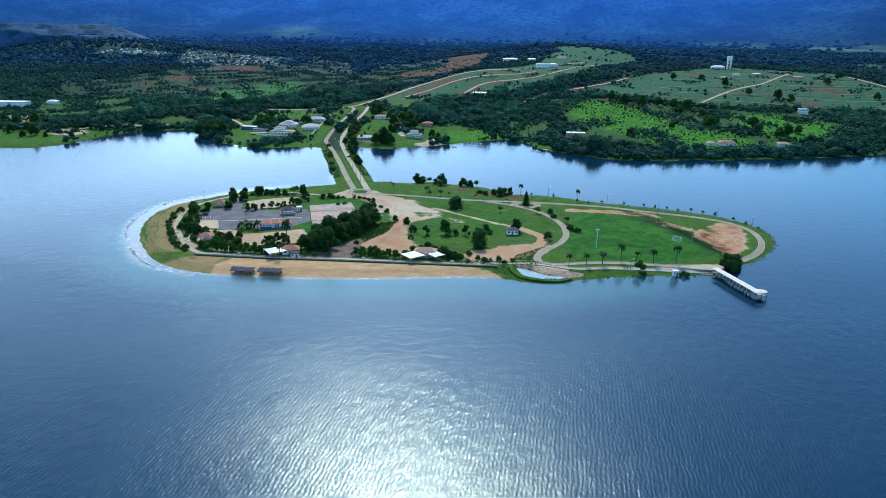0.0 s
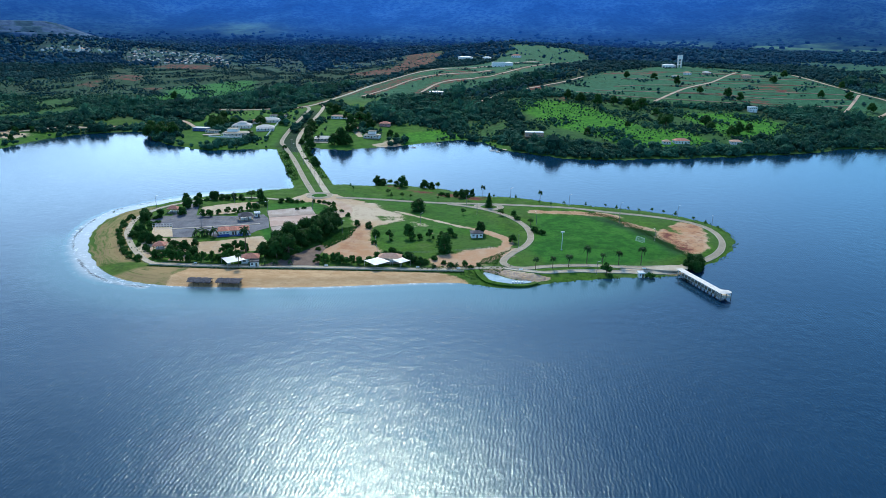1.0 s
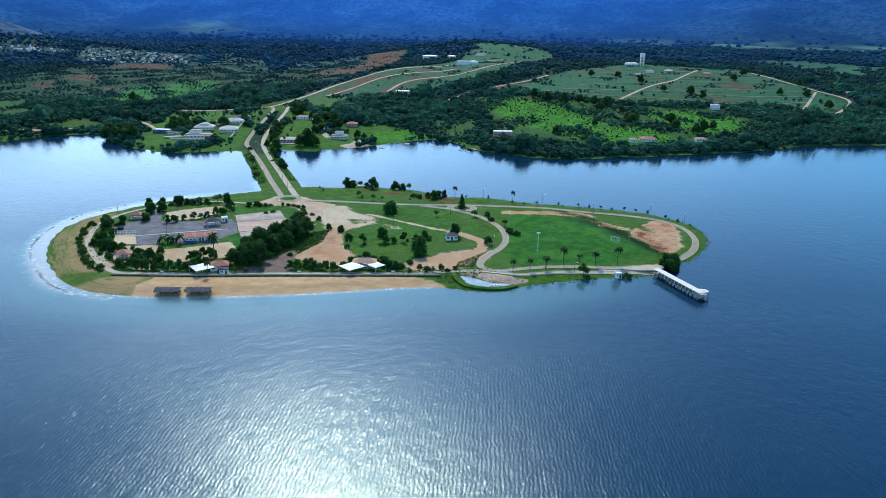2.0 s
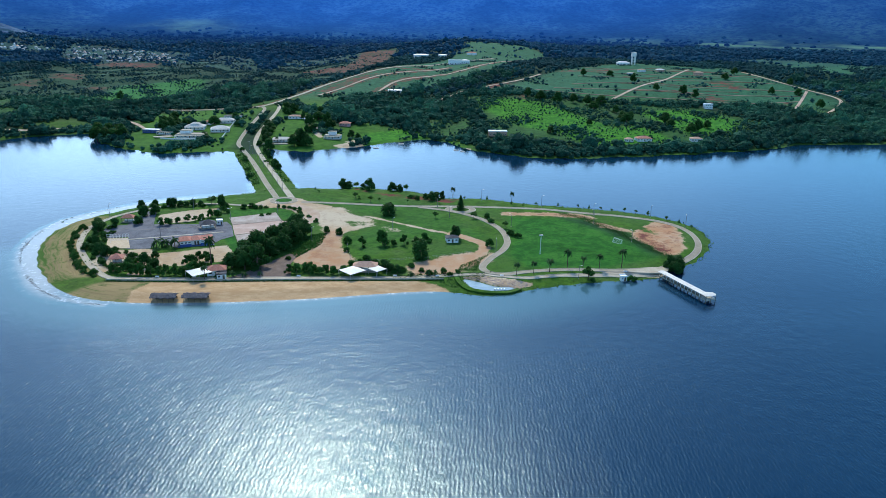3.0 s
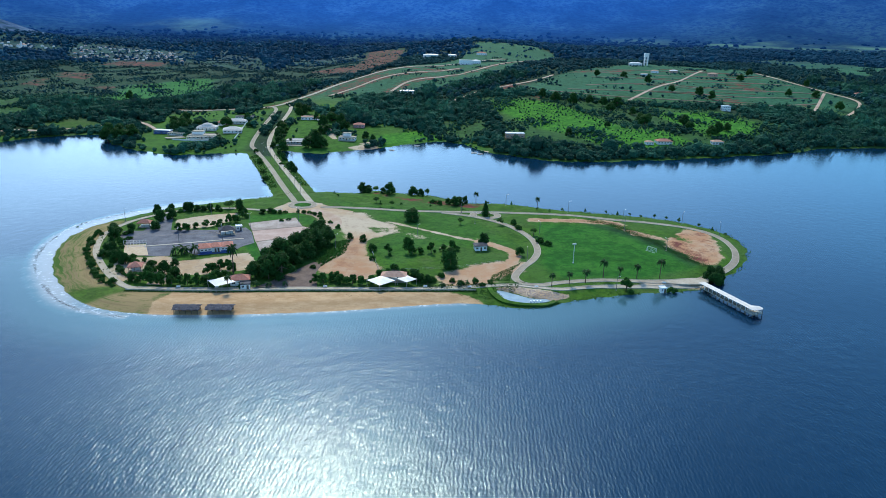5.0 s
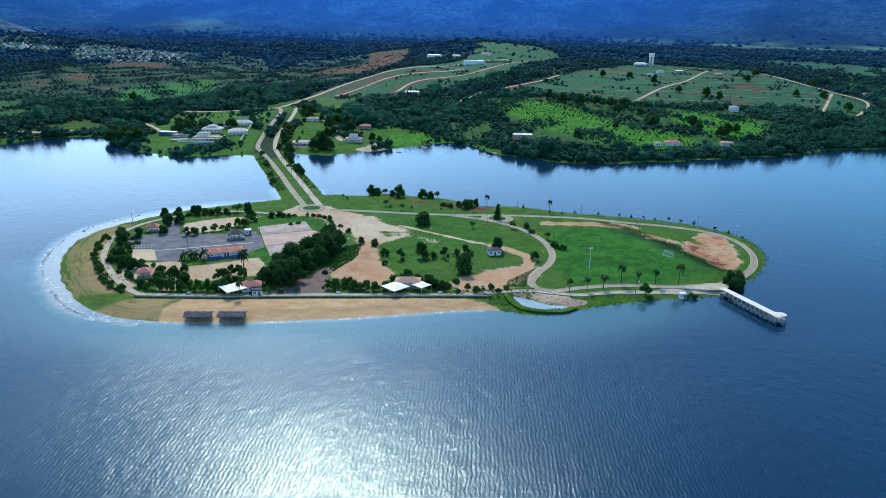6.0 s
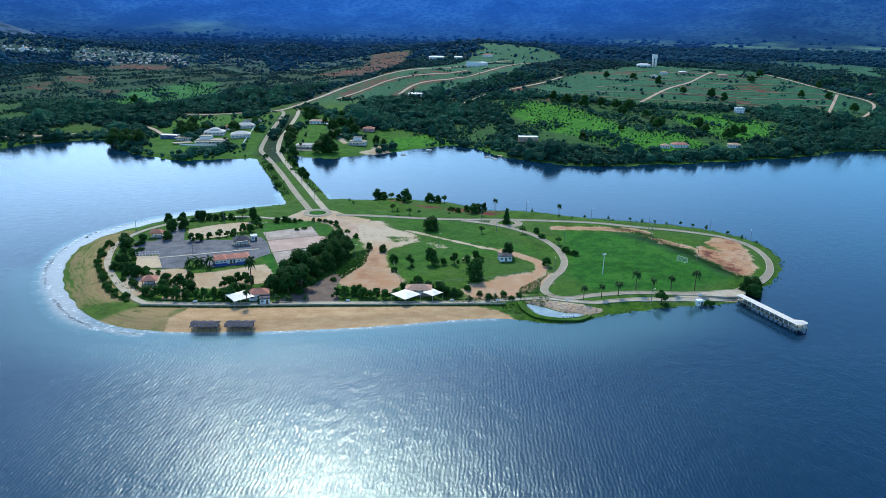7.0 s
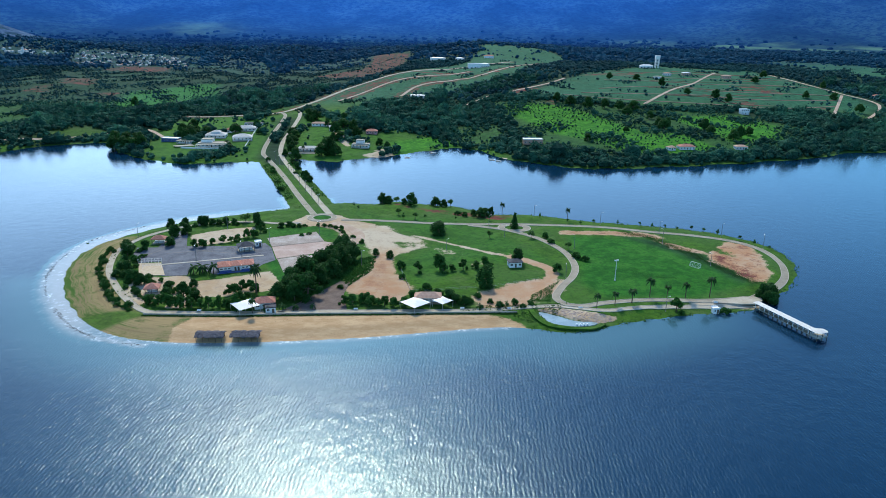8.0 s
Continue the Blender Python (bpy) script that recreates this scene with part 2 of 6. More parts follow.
def water_material():
    n = Nodes("lake_water", 0.1, 0.0, 1.333)
    n.b.inputs["Specular Tint"].default_value = (0.44, 0.84, 1.0, 1.0)
    k = n.channels("cover")
    body = n.mix(n.noise(0.012, 4), (0.002, 0.018, 0.046), (0.003, 0.025, 0.060))
    c = n.mix(n.step(k[0], 0.0, 0.22), body, (0.050, 0.125, 0.150))
    c = n.mix(n.step(k[0], 0.18, 0.95, 0.0, 0.9), c, (0.335, 0.335, 0.325))
    wind = n.math("ADD", 0.38, n.math("MULTIPLY", n.math("MULTIPLY", k[2], 0.75), n.step(n.noise(0.006, 3, 0.6), 0.25, 0.7, 0.55, 1.25)))
    train = n.t.nodes.new("ShaderNodeTexWave")
    turned = n.t.nodes.new("ShaderNodeMapping")
    turned.inputs["Rotation"].default_value = (0, 0, radians(3))
    n.t.links.new(n.pos, turned.inputs[0])
    n.t.links.new(turned.outputs[0], train.inputs["Vector"])
    for key, v in (("Scale", 0.24), ("Distortion", 6.5), ("Detail", 3.0), ("Detail Scale", 0.8), ("Detail Roughness", 0.6)):
        train.inputs[key].default_value = v
    mixed = n.math("ADD", n.math("MULTIPLY", n.noise(1.45, 4, 0.62, (1.0, 2.2, 1.0, -5)), 0.95), n.math("MULTIPLY", train.outputs["Fac"], 0.18))
    ripple = n.math("MULTIPLY", mixed, wind)
    swell = n.math("MULTIPLY", n.noise(0.20, 2, 0.5, (1.0, 1.2, 1.0, -10)), wind)
    first = n.bump(swell, 1.0, 0.18)
    n.bump(ripple, 1.0, 0.122, first)
    foam = n.math("MULTIPLY", n.step(n.noise(0.35, 6, 0.8), 0.50, 0.62), k[1])
    c = n.mix(foam, c, (0.46, 0.50, 0.53))
    n.put(n.b.inputs["Roughness"], n.math("ADD", n.math("MULTIPLY", wind, 0.08), n.math("ADD", 0.05, n.math("MULTIPLY", foam, 0.5))))
    return n.done(c)


GROUND, WATER = ground_material(), water_material()
CONCRETE = plain("pale_concrete", (0.32, 0.28, 0.215), (0.43, 0.39, 0.315), 0.25, 0.9)
ROADTOP = plain("worn_paving", (0.235, 0.205, 0.155), (0.33, 0.295, 0.235), 0.2, 0.9)
KERB = plain("kerb_concrete", (0.36, 0.33, 0.275), (0.46, 0.43, 0.37), 0.5, 0.9)
ASPHALT = plain("grey_asphalt", (0.070, 0.077, 0.098), (0.155, 0.164, 0.188), 0.16, 0.9)
COURT = plain("court_concrete", (0.24, 0.195, 0.165), (0.42, 0.375, 0.34), 0.12, 0.9)
DIRTROAD = plain("dirt_track", (0.34, 0.24, 0.17), (0.45, 0.36, 0.29), 0.1, 0.95)
REDEARTH = plain("red_earth", (0.060, 0.085, 0.050), (0.24, 0.085, 0.062), 0.045, 0.95)
PLOTTRACK = plain("plot_track", (0.150, 0.095, 0.070), (0.27, 0.205, 0.160), 0.05, 0.95)
BROWNLOT = plain("brown_paving", (0.10, 0.075, 0.065), (0.17, 0.13, 0.11), 0.3, 0.9)
PLASTER = plain("white_plaster", (0.66, 0.66, 0.64), (0.80, 0.80, 0.78), 0.6, 0.85)
BLUEPAINT = plain("blue_paint", (0.03, 0.07, 0.25), (0.06, 0.12, 0.32), 0.8, 0.7)
TILE = plain("clay_roof_tile", (0.38, 0.145, 0.105), (0.50, 0.25, 0.19), 1.2, 0.85, 0.2)
OLDTILE = plain("faded_roof_tile", (0.42, 0.25, 0.18), (0.55, 0.36, 0.27), 0.9, 0.85, 0.1)
MEMBRANE = plain("white_membrane", (0.62, 0.63, 0.64), (0.74, 0.74, 0.74), 0.4, 0.6)
PIERROOF = plain("weathered_white_sheet", (0.50, 0.49, 0.46), (0.62, 0.61, 0.58), 0.5, 0.75)
SHEET = plain("grey_sheet_roof", (0.045, 0.048, 0.058), (0.085, 0.09, 0.105), 0.5, 0.8)
THATCH = plain("weathered_thatch", (0.065, 0.065, 0.080), (0.15, 0.145, 0.165), 1.3, 0.95, 0.3, 0.0, 0.1)
WOOD = plain("weathered_wood", (0.09, 0.065, 0.045), (0.17, 0.13, 0.095), 1.5, 0.85)
PALETILE = plain("pale_roof_tile", (0.40, 0.395, 0.37), (0.58, 0.57, 0.54), 0.8, 0.9)
STEEL = plain("galvanised_steel", (0.42, 0.43, 0.44), (0.58, 0.59, 0.60), 1.5, 0.5, 0.0, 0.7)
WHITEPAINT = plain("white_paint", (0.70, 0.70, 0.69), (0.82, 0.82, 0.81), 0.8, 0.6)
LAMPPAINT = plain("grey_lamp_paint", (0.10, 0.11, 0.12), (0.17, 0.18, 0.19), 0.8, 0.6)
DARK = plain("dark_opening", (0.015, 0.016, 0.018), (0.03, 0.03, 0.033), 1.0, 0.4)
BARK = plain("bark", (0.075, 0.055, 0.04), (0.15, 0.115, 0.085), 2.0, 0.95)
STONE = plain("shore_stone", (0.06, 0.06, 0.055), (0.15, 0.145, 0.135), 0.9, 0.95, 0.3)
LEAF_DARK = leafy("dark_leaves", (0.022, 0.085, 0.020), (0.050, 0.165, 0.036))
LEAF = leafy("green_leaves", (0.030, 0.115, 0.022), (0.065, 0.200, 0.040))
LEAF_LIGHT = leafy("light_leaves", (0.060, 0.160, 0.034), (0.115, 0.230, 0.060))
LEAF_PALM = leafy("palm_fronds", (0.022, 0.080, 0.024), (0.055, 0.135, 0.042))


def woodland(name, a, b, clear=0.3):
    n = Nodes(name, 0.9)
    n.b.inputs["Specular IOR Level"].default_value = 0.1
    g = n.noise(0.8, 3, 0.7)
    c = n.mix(n.island(), a, b)
    c = n.mix(n.math("MULTIPLY", n.step(n.noise(0.012, 3, 0.6), 0.48, 0.62), 0.6), c, tuple(q * 1.6 for q in b))
    c = n.mix(n.step(g, 0.45, 0.7), c, tuple(q * 0.7 for q in a))
    n.bump(g, 1.0, 1.0)
    return n.through_light(c, clear)


# haze put into the tones, bluer with distance; higher clear lifts the shaded sides
WOODS = woodland("woodland", (0.013, 0.058, 0.044), (0.036, 0.130, 0.078))
WOODS_MID_HAZED = woodland("hazed_woodland_beyond", (0.013, 0.064, 0.072), (0.032, 0.112, 0.104), 0.42)
WOODS_FAR_HAZED = woodland("hazed_distant_woodland", (0.014, 0.082, 0.146), (0.029, 0.128, 0.192), 0.5)
# pale pond tone: shallow water with the sky's reflection put into the colour
POND = plain("shallow_pond", (0.16, 0.23, 0.26), (0.25, 0.32, 0.34), 0.2, 0.12)


# ---- shapes of the land ----
def ss(a, b, x):
    t = np.clip((np.asarray(x, float) - a) / (b - a), 0, 1)
    return t * t * (3 - 2 * t)


def curve(pts, closed=False, step=2.0):
    """Points every step metres along a smooth line through pts."""
    p = [np.array(q, float) for q in pts]
    n, out = len(p), []
    for i in range(n if closed else n - 1):
        a, b, c, d = (p[(i + k) % n] if closed else p[min(max(i + k, 0), n - 1)] for k in (-1, 0, 1, 2))
        count = max(2, int(np.linalg.norm(c - b) / step))
        for t in np.arange(count) / count:
            out.append(0.5 * (2 * b + (c - a) * t + (2 * a - 5 * b + 4 * c - d) * t * t + (3 * b - a - 3 * c + d) * t ** 3))
    if not closed:
        out.append(p[-1])
    return np.array(out)


def away(x, y, line, closed=False):
    """Distance from the points x, y to a polyline, and whether they lie inside it."""
    x, y = np.asarray(x, float), np.asarray(y, float)
    best, inside = np.full(x.shape, 1e12), np.zeros(x.shape, bool)
    nxt = np.roll(line, -1, 0) if closed else line[1:]
    for (ax, ay), (bx, by) in zip(line, nxt):
        dx, dy = bx - ax, by - ay
        t = np.clip(((x - ax) * dx + (y - ay) * dy) / max(dx * dx + dy * dy, 1e-9), 0, 1)
        best = np.minimum(best, (x - ax - t * dx) ** 2 + (y - ay - t * dy) ** 2)
        if closed and ay != by:
            inside ^= ((ay > y) != (by > y)) & (x < (y - ay) * dx / dy + ax)
    return np.sqrt(best), inside


ISLAND = curve([(-184, 303), (-194, 328), (-197, 355), (-189, 378), (-164, 411), (-130, 434), (-100, 450), (-75, 464), (-48, 463), (-33, 471),
                (-10, 463), (10, 458), (33, 441), (63, 439), (95, 426), (128, 418), (160, 408), (183, 391), (194, 366), (189, 338), (170, 308),
                (150, 294), (140, 281), (110, 275), (84, 267), (55, 255), (38, 258), (18, 258), (-33, 247), (-80, 241), (-115, 241), (-139, 249), (-162, 270)], True, 4)
CAUSEWAY = curve([(-80, 420), (-101, 478), (-131, 552), (-155, 612), (-168, 655)], False, 10)
SHORE_X = (-5000, -900, -620, -482, -448, -434, -430, -407, -354, -317, -248, -192, -142, -99, -59, -15, 8, 37, 60, 92, 136, 190, 248, 312, 378, 421, 474, 600, 900, 5000)
SHORE_Y = (500, 520, 530, 545, 549, 575, 640, 683, 705, 645, 597, 607, 626, 620, 649, 684, 708, 687, 645, 619, 601, 613, 628, 650, 675, 706, 718, 735, 700, 700)


POND_RIM = curve([(41.2, 273.9), (42.2, 268.5), (46.6, 262.1), (54.7, 259.5), (63.2, 260.4), (66.7, 263.4), (58.2, 266.4), (50.6, 272), (44, 275.5)], True, 1.2)


def land(x, y):
    """How far inside the land a point lies, in metres (below 0: in the lake)."""
    x, y = np.asarray(x, float), np.asarray(y, float)
    wave = 2.5 * np.sin(x * 0.11 + 1.3) + 1.6 * np.sin(x * 0.29) + 1.0 * np.sin(x * 0.67 + y * 0.1)
    out = (y - np.interp(x, SHORE_X, SHORE_Y) + wave) * 0.75
    near = (np.abs(x) < 260) & (y > 180) & (y < 680)
    if near.any():
        nx, ny = x[near], y[near]
        d, inside = away(nx, ny, ISLAND, True)
        rough = 0.5 * np.sin(nx * 0.5 + ny * 0.2) + 0.4 * np.sin(ny * 0.43 - nx * 0.21)
        isle = np.where(inside, d, -d) + rough * (ny > 262)
        c, _ = away(nx, ny, CAUSEWAY)
        out[near] = np.maximum(out[near], np.maximum(isle, 15.5 + rough - c))
    return out


def ground(x, y, depth=None):
    """Height of the ground above the lake."""
    x, y = np.asarray(x, float), np.asarray(y, float)
    s = land(x, y) if depth is None else depth
    d = np.maximum(y - np.interp(x, SHORE_X, SHORE_Y), 0)
    right = 6 * ss(0, 120, d) + 42 * ss(20, 660, d) + 10 * ss(900, 2600, d)
    left = 6 * ss(0, 200, d) + 18 * ss(150, 1200, d) + 34 * ss(1000, 2600, d)
    w = ss(-330, -30, x)
    hills = left * (1 - w) + right * w + 28 * np.exp(-((x - 150) / 260) ** 2 - ((y - 1900) / 330) ** 2)
    hills += 55 * np.exp(-((x + 1480) / 420) ** 2 - ((y - 2000) / 260) ** 2)
    hills += ss(60, 400, d) * 1.5 * (np.sin(x * 0.021 + y * 0.013) + np.sin(y * 0.017 - x * 0.009))
    near = (x > 39) & (x < 69) & (y > 257) & (y < 278)
    if near.any():
        d, inside = away(x[near], y[near], POND_RIM, True)
        hills[near] -= 1.3 * ss(0, 2.5, np.where(inside, d, 0))
    return np.where(s > 0, 1.5 * ss(0, 11, s) + hills, -2.5 * ss(0, 14, -s))


def level(x, y):
    return float(ground(np.array([x]), np.array([y]))[0])


def mesh_object(name, verts, faces, material, parent=None, smooth=False):
    """One mesh object from arrays; faces all have the same number of corners."""
    verts, faces = np.asarray(verts, np.float32), np.asarray(faces, np.int32)
    me = bpy.data.meshes.new(name)
    me.vertices.add(len(verts)), me.loops.add(faces.size), me.polygons.add(len(faces))
    me.vertices.foreach_set("co", verts.ravel())
    me.loops.foreach_set("vertex_index", faces.ravel())
    me.polygons.foreach_set("loop_start", np.arange(len(faces), dtype=np.int32) * faces.shape[1])
    me.polygons.foreach_set("use_smooth", np.full(len(faces), smooth))
    me.update(calc_edges=True)
    me.materials.append(material)
    ob = new(name, me)
    ob.parent = parent
    return ob


def grid_faces(rows, cols):
    i = np.arange(rows - 1)[:, None] * cols + np.arange(cols - 1)[None]
    i = i.ravel()
    return np.stack([i, i + 1, i + cols + 1, i + cols], 1)


def spread_lines(lo, hi, step, far_lo, far_hi, grow):
    """Grid lines every step between lo and hi, then wider and wider out to far_lo and far_hi."""
    mid = list(np.arange(lo, hi, step))
    for end, side in ((far_lo, -1), (far_hi, 1)):
        s, p = step, mid[0] if side < 0 else mid[-1]
        while (end - p) * side > 0:
            s *= grow
            p += s * side
            mid.insert(0, p) if side < 0 else mid.append(p)
    return np.array(mid)


class Cover:
    """Masks of what covers the ground, kept as colour attributes of the sheet."""

    def __init__(self, x, y):
        self.x, self.y = x, y
        self.kinds = {k: np.zeros(x.shape, np.float32) for k in ("sand", "dirt", "red", "dry", "lush", "floor", "scrub")}

    def area(self, kind, pts, soft=3.0, much=1.0, add=True):
        p = np.array(pts, float)
        lo, hi = p.min(0) - soft * 2 - 5, p.max(0) + soft * 2 + 5
        k = (self.x > lo[0]) & (self.x < hi[0]) & (self.y > lo[1]) & (self.y < hi[1])
        d, inside = away(self.x[k], self.y[k], p, True)
        m = ss(-soft, soft, np.where(inside, d, -d)) * much
        a = self.kinds[kind]
        a[k] = np.maximum(a[k], m) if add else a[k] * (1 - m)

    def strip(self, kind, pts, half, soft=1.5, much=1.0):
        line = curve(pts, False, 6)
        lo, hi = line.min(0) - half - 8, line.max(0) + half + 8
        k = (self.x > lo[0]) & (self.x < hi[0]) & (self.y > lo[1]) & (self.y < hi[1])
        d, _ = away(self.x[k], self.y[k], line)
        a = self.kinds[kind]
        a[k] = np.maximum(a[k], ss(half + soft, half - soft, d) * much)


def paint(me, name, r, g, b):
    a = me.color_attributes.new(name, "FLOAT_COLOR", "POINT")
    a.data.foreach_set("color", np.stack([r, g, b, np.ones_like(r)], 1).astype(np.float32).ravel())


# fields and clearings on the mainland: kind of cover, outline
FIELDS = [
    ("lush", [(73, 903), (107, 912), (160, 890), (188, 852), (232, 752), (150, 714), (124, 735), (102, 789), (80, 852)]),
    ("scrub", [(60, 935), (185, 915), (300, 905), (390, 905), (440, 820), (400, 735), (300, 680), (200, 650), (120, 672), (70, 720), (85, 790)]),
    ("scrub", [(-800, 960), (-820, 1250), (-780, 1520), (-560, 1600), (-380, 1560), (-350, 1300), (-360, 1080), (-400, 920), (-520, 900), (-640, 930)]),
    ("scrub", [(-330, 1150), (-360, 1700), (-200, 2000), (-60, 1800), (-90, 1250), (-180, 1080)]),
    ("scrub", [(-700, 720), (-720, 900), (-600, 940), (-500, 860), (-480, 700), (-560, 640)]),
    ("grass", [(171, 940), (92, 962), (148, 1050), (212, 1150), (266, 1246), (330, 1330), (420, 1390), (606, 1372), (600, 1170), (625, 1073), (550, 955), (397, 934), (277, 925)]),
    ("grass", [(612, 1073), (636, 1000), (561, 900), (525, 930)]),
    ("grass", [(-215, 858), (-165, 1060), (-84, 1162), (49, 1459), (100, 1900), (230, 1850), (269, 1568), (105, 1153), (10, 1040), (-107, 935), (-165, 868)]),
    ("garden", [(-142, 612), (-169, 699), (-175, 811), (-150, 900), (-115, 870), (-124, 790), (-85, 728), (-56, 765), (-4, 733), (-15, 684), (-59, 649), (-99, 621)]),
    ("garden", [(-293, 630), (-330, 789), (-259, 869), (-205, 855), (-178, 650), (-174, 615), (-236, 597)]),
    ("lush", [(-461, 910), (-526, 1140), (-418, 1273), (-366, 1112), (-400, 1030), (-401, 930)]),
    ("scrub", [(-680, 1040), (-700, 1250), (-742, 1480), (-740, 1640), (-579, 1500), (-493, 1338), (-534, 1098), (-503, 963), (-577, 953)]),
    ("scrub", [(-594, 1697), (-606, 1914), (-477, 1834), (-384, 1520), (-418, 1380)]),
    ("grass", [(-431, 701), (-436, 743), (-423, 790), (-375, 758), (-388, 722)]),
    ("garden", [(-620, 520), (-650, 640), (-506, 634), (-435, 661), (-422, 651), (-432, 600), (-435, 560)]),
    ("scrub", [(-900, 1630), (-1070, 2050), (-690, 1960), (-560, 1580), (-760, 1580)]),
    ("scrub", [(-1220, 1740), (-1230, 1890), (-1000, 1880), (-1000, 1740)]),
    ("grass", [(754, 1817), (927, 1870), (1000, 1500), (770, 1207), (729, 1351)]),
    ("lush", [(292, 870), (379, 890), (412, 831), (380, 749), (313, 723), (288, 836)]),
    ("grass", [(-240, 905), (-182, 963), (-103, 934), (-109, 889), (-164, 865), (-176, 817), (-219, 854)]),
    ("scrub", [(8, 794), (57, 822), (73, 738), (55, 692), (8, 714)]),
    ("lush", [(-58, 708), (-11, 750), (32, 717), (8, 706), (-7, 698), (-48, 657)]),
    ("garden", [(-339, 780), (-318, 870), (-257, 886), (-237, 814), (-300, 780), (-310, 740)]),
    ("garden", [(28, 690), (52, 690), (68, 655), (58, 632), (34, 650)]),
    ("lush", [(150, 723), (266, 767), (290, 696), (222, 655), (176, 675)]),
]
RED_AREAS = [
    [(-692, 1201), (-723, 1297), (-655, 1308), (-597, 1170)],
    [(-540, 1046), (-559, 1094), (-541, 1153), (-509, 1079)],
    [(-742, 1488), (-754, 1621), (-612, 1563), (-589, 1472)],
    [(-698, 1098), (-704, 1172), (-683, 1203), (-626, 1084)],
    [(-264, 1380), (-170, 1400), (-200, 1950), (-85, 1760), (-84, 1496), (-120, 1150)],
    [(-170, 985), (-120, 1110), (-80, 1130), (-60, 1110), (-130, 990)],
    [(-60, 1170), (-30, 1200), (40, 1230), (20, 1180)],
    [(216, 1168), (273, 1232), (335, 1277), (390, 1290), (330, 1222), (251, 1174)],
    [(85, 982), (99, 1029), (156, 1078), (150, 1036), (107, 984)],
    [(120, 926), (156, 931), (146, 894), (129, 903)],
    [(476, 1097), (509, 1150), (534, 1080), (518, 1047)],
    [(405, 992), (461, 1014), (452, 962), (408, 966)],
    [(520, 974), (569, 1000), (552, 960)],
]
HIGHWAYS = [
    [(-330, 870), (-254, 877), (-211, 880), (-182, 962), (-150, 1070), (-101, 1140), (-29, 1235), (68, 1369), (140, 1480)],
    [(-150, 961), (-117, 1030), (-80, 1098), (-27, 1151), (41, 1229)],
    [(-64, 988), (-42, 1063), (11, 1130), (69, 1190), (206, 1481)],
    [(20, 925), (49, 962), (92, 1000), (141, 1060), (198, 1144)],
    [(274, 938), (364, 1075), (503, 1293)],
    [(606, 1294), (604, 1160), (619, 1086), (636, 1002), (549, 886)],
    [(616, 1065), (526, 920)],
    [(-480, 640), (-449, 674), (-419, 711), (-388, 733), (-352, 778), (-301, 718)],
]
TRACKS = [
    [(169, 985), (285, 958), (439, 958), (569, 992)], [(234, 1046), (372, 1080), (522, 1071), (600, 1062)],
    [(200, 1010), (300, 1005), (430, 1020), (590, 1030)], [(260, 1130), (380, 1150), (500, 1140), (590, 1120)],
    [(280, 1200), (400, 1215), (520, 1200), (595, 1190)], [(300, 1280), (420, 1270), (560, 1250)],
]

gx = spread_lines(-205, 200, 1.35, -4300, 4300, 1.06)
gy = np.concatenate([spread_lines(236, 470, 1.35, -4300, 470, 1.12), np.arange(473, 730, 3.0), np.arange(730, 1500, 6.0), 1500 + np.cumsum(6 * 1.045 ** np.arange(70))])
gy = gy[gy < 4400]
X, Y = (q.ravel() for q in np.meshgrid(gx, gy))
depth = land(X, Y)
Z = ground(X, Y, depth)
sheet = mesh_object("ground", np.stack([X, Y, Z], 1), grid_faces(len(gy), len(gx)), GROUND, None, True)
tagged(sheet, "grassy lake island and wooded mainland with bare red earth", "ground", "", "structure")
cover = Cover(X, Y)
cover.area("sand", [(-106, 262), (-54, 265), (-5, 270), (19, 270), (31, 264), (38, 256), (20, 236), (-60, 226), (-112, 234), (-112, 250)], 5)
cover.area("dry", [(-200, 380), (-178, 374), (-176, 340), (-170, 318), (-157, 297), (-144, 277), (-128, 263), (-95, 262), (-110, 232), (-150, 236), (-205, 280), (-212, 340)], 3)
cover.area("dry", [(-140, 250), (-132, 263), (-116, 262), (-92, 263), (-80, 258), (-84, 243), (-108, 236), (-126, 238)], 4, 0.85)
cover.area("sand", [(-122, 268), (-112, 262), (-108, 240), (-112, 230), (-130, 236), (-134, 262)], 4, 0.8, False)
cover.area("dry", [(-158, 262), (-152, 253), (-143, 247), (-126, 263), (-136, 268)], 2.0, 0.9, False)
cover.area("dirt", [(-62, 405), (-37, 404), (-15, 378), (-9, 362), (-24, 350), (-26, 330), (-14, 295), (-20, 280), (-44, 292), (-50, 301), (-39, 322), (-38, 349), (-48, 379)], 5)
cover.area("red", [(-40, 349), (-29, 351), (-24, 322), (-16, 299), (-14, 288), (-27, 276), (-51, 294), (-48, 303), (-40, 315)], 6, 0.30)
cover.area("red", [(14, 291), (17, 275), (38, 279), (58, 300), (61, 312), (50, 314), (32, 306)], 4, 0.26)
BARE_EAST = [(72, 399), (118, 399), (130, 393), (137, 374), (150, 359), (168, 381), (180, 377), (178, 354), (170, 326), (163, 313), (155, 313), (152, 330), (145, 344), (148, 355), (133, 364), (124, 387), (100, 391), (72, 391)]
cover.area("red", BARE_EAST, 3, 0.325)
cover.strip("dirt", [(-84, 405), (-70, 403), (-60, 392), (-54, 375), (-58, 356), (-64, 350)], 5.5, 3, 0.9)
cover.area("dirt", [(14, 291), (17, 275), (38, 279), (58, 300), (61, 312), (50, 314), (32, 306)], 5, 0.9)
cover.strip("dirt", [(-44, 401), (-15, 382), (21, 357), (45, 342)], 1.4, 1.4, 0.80)
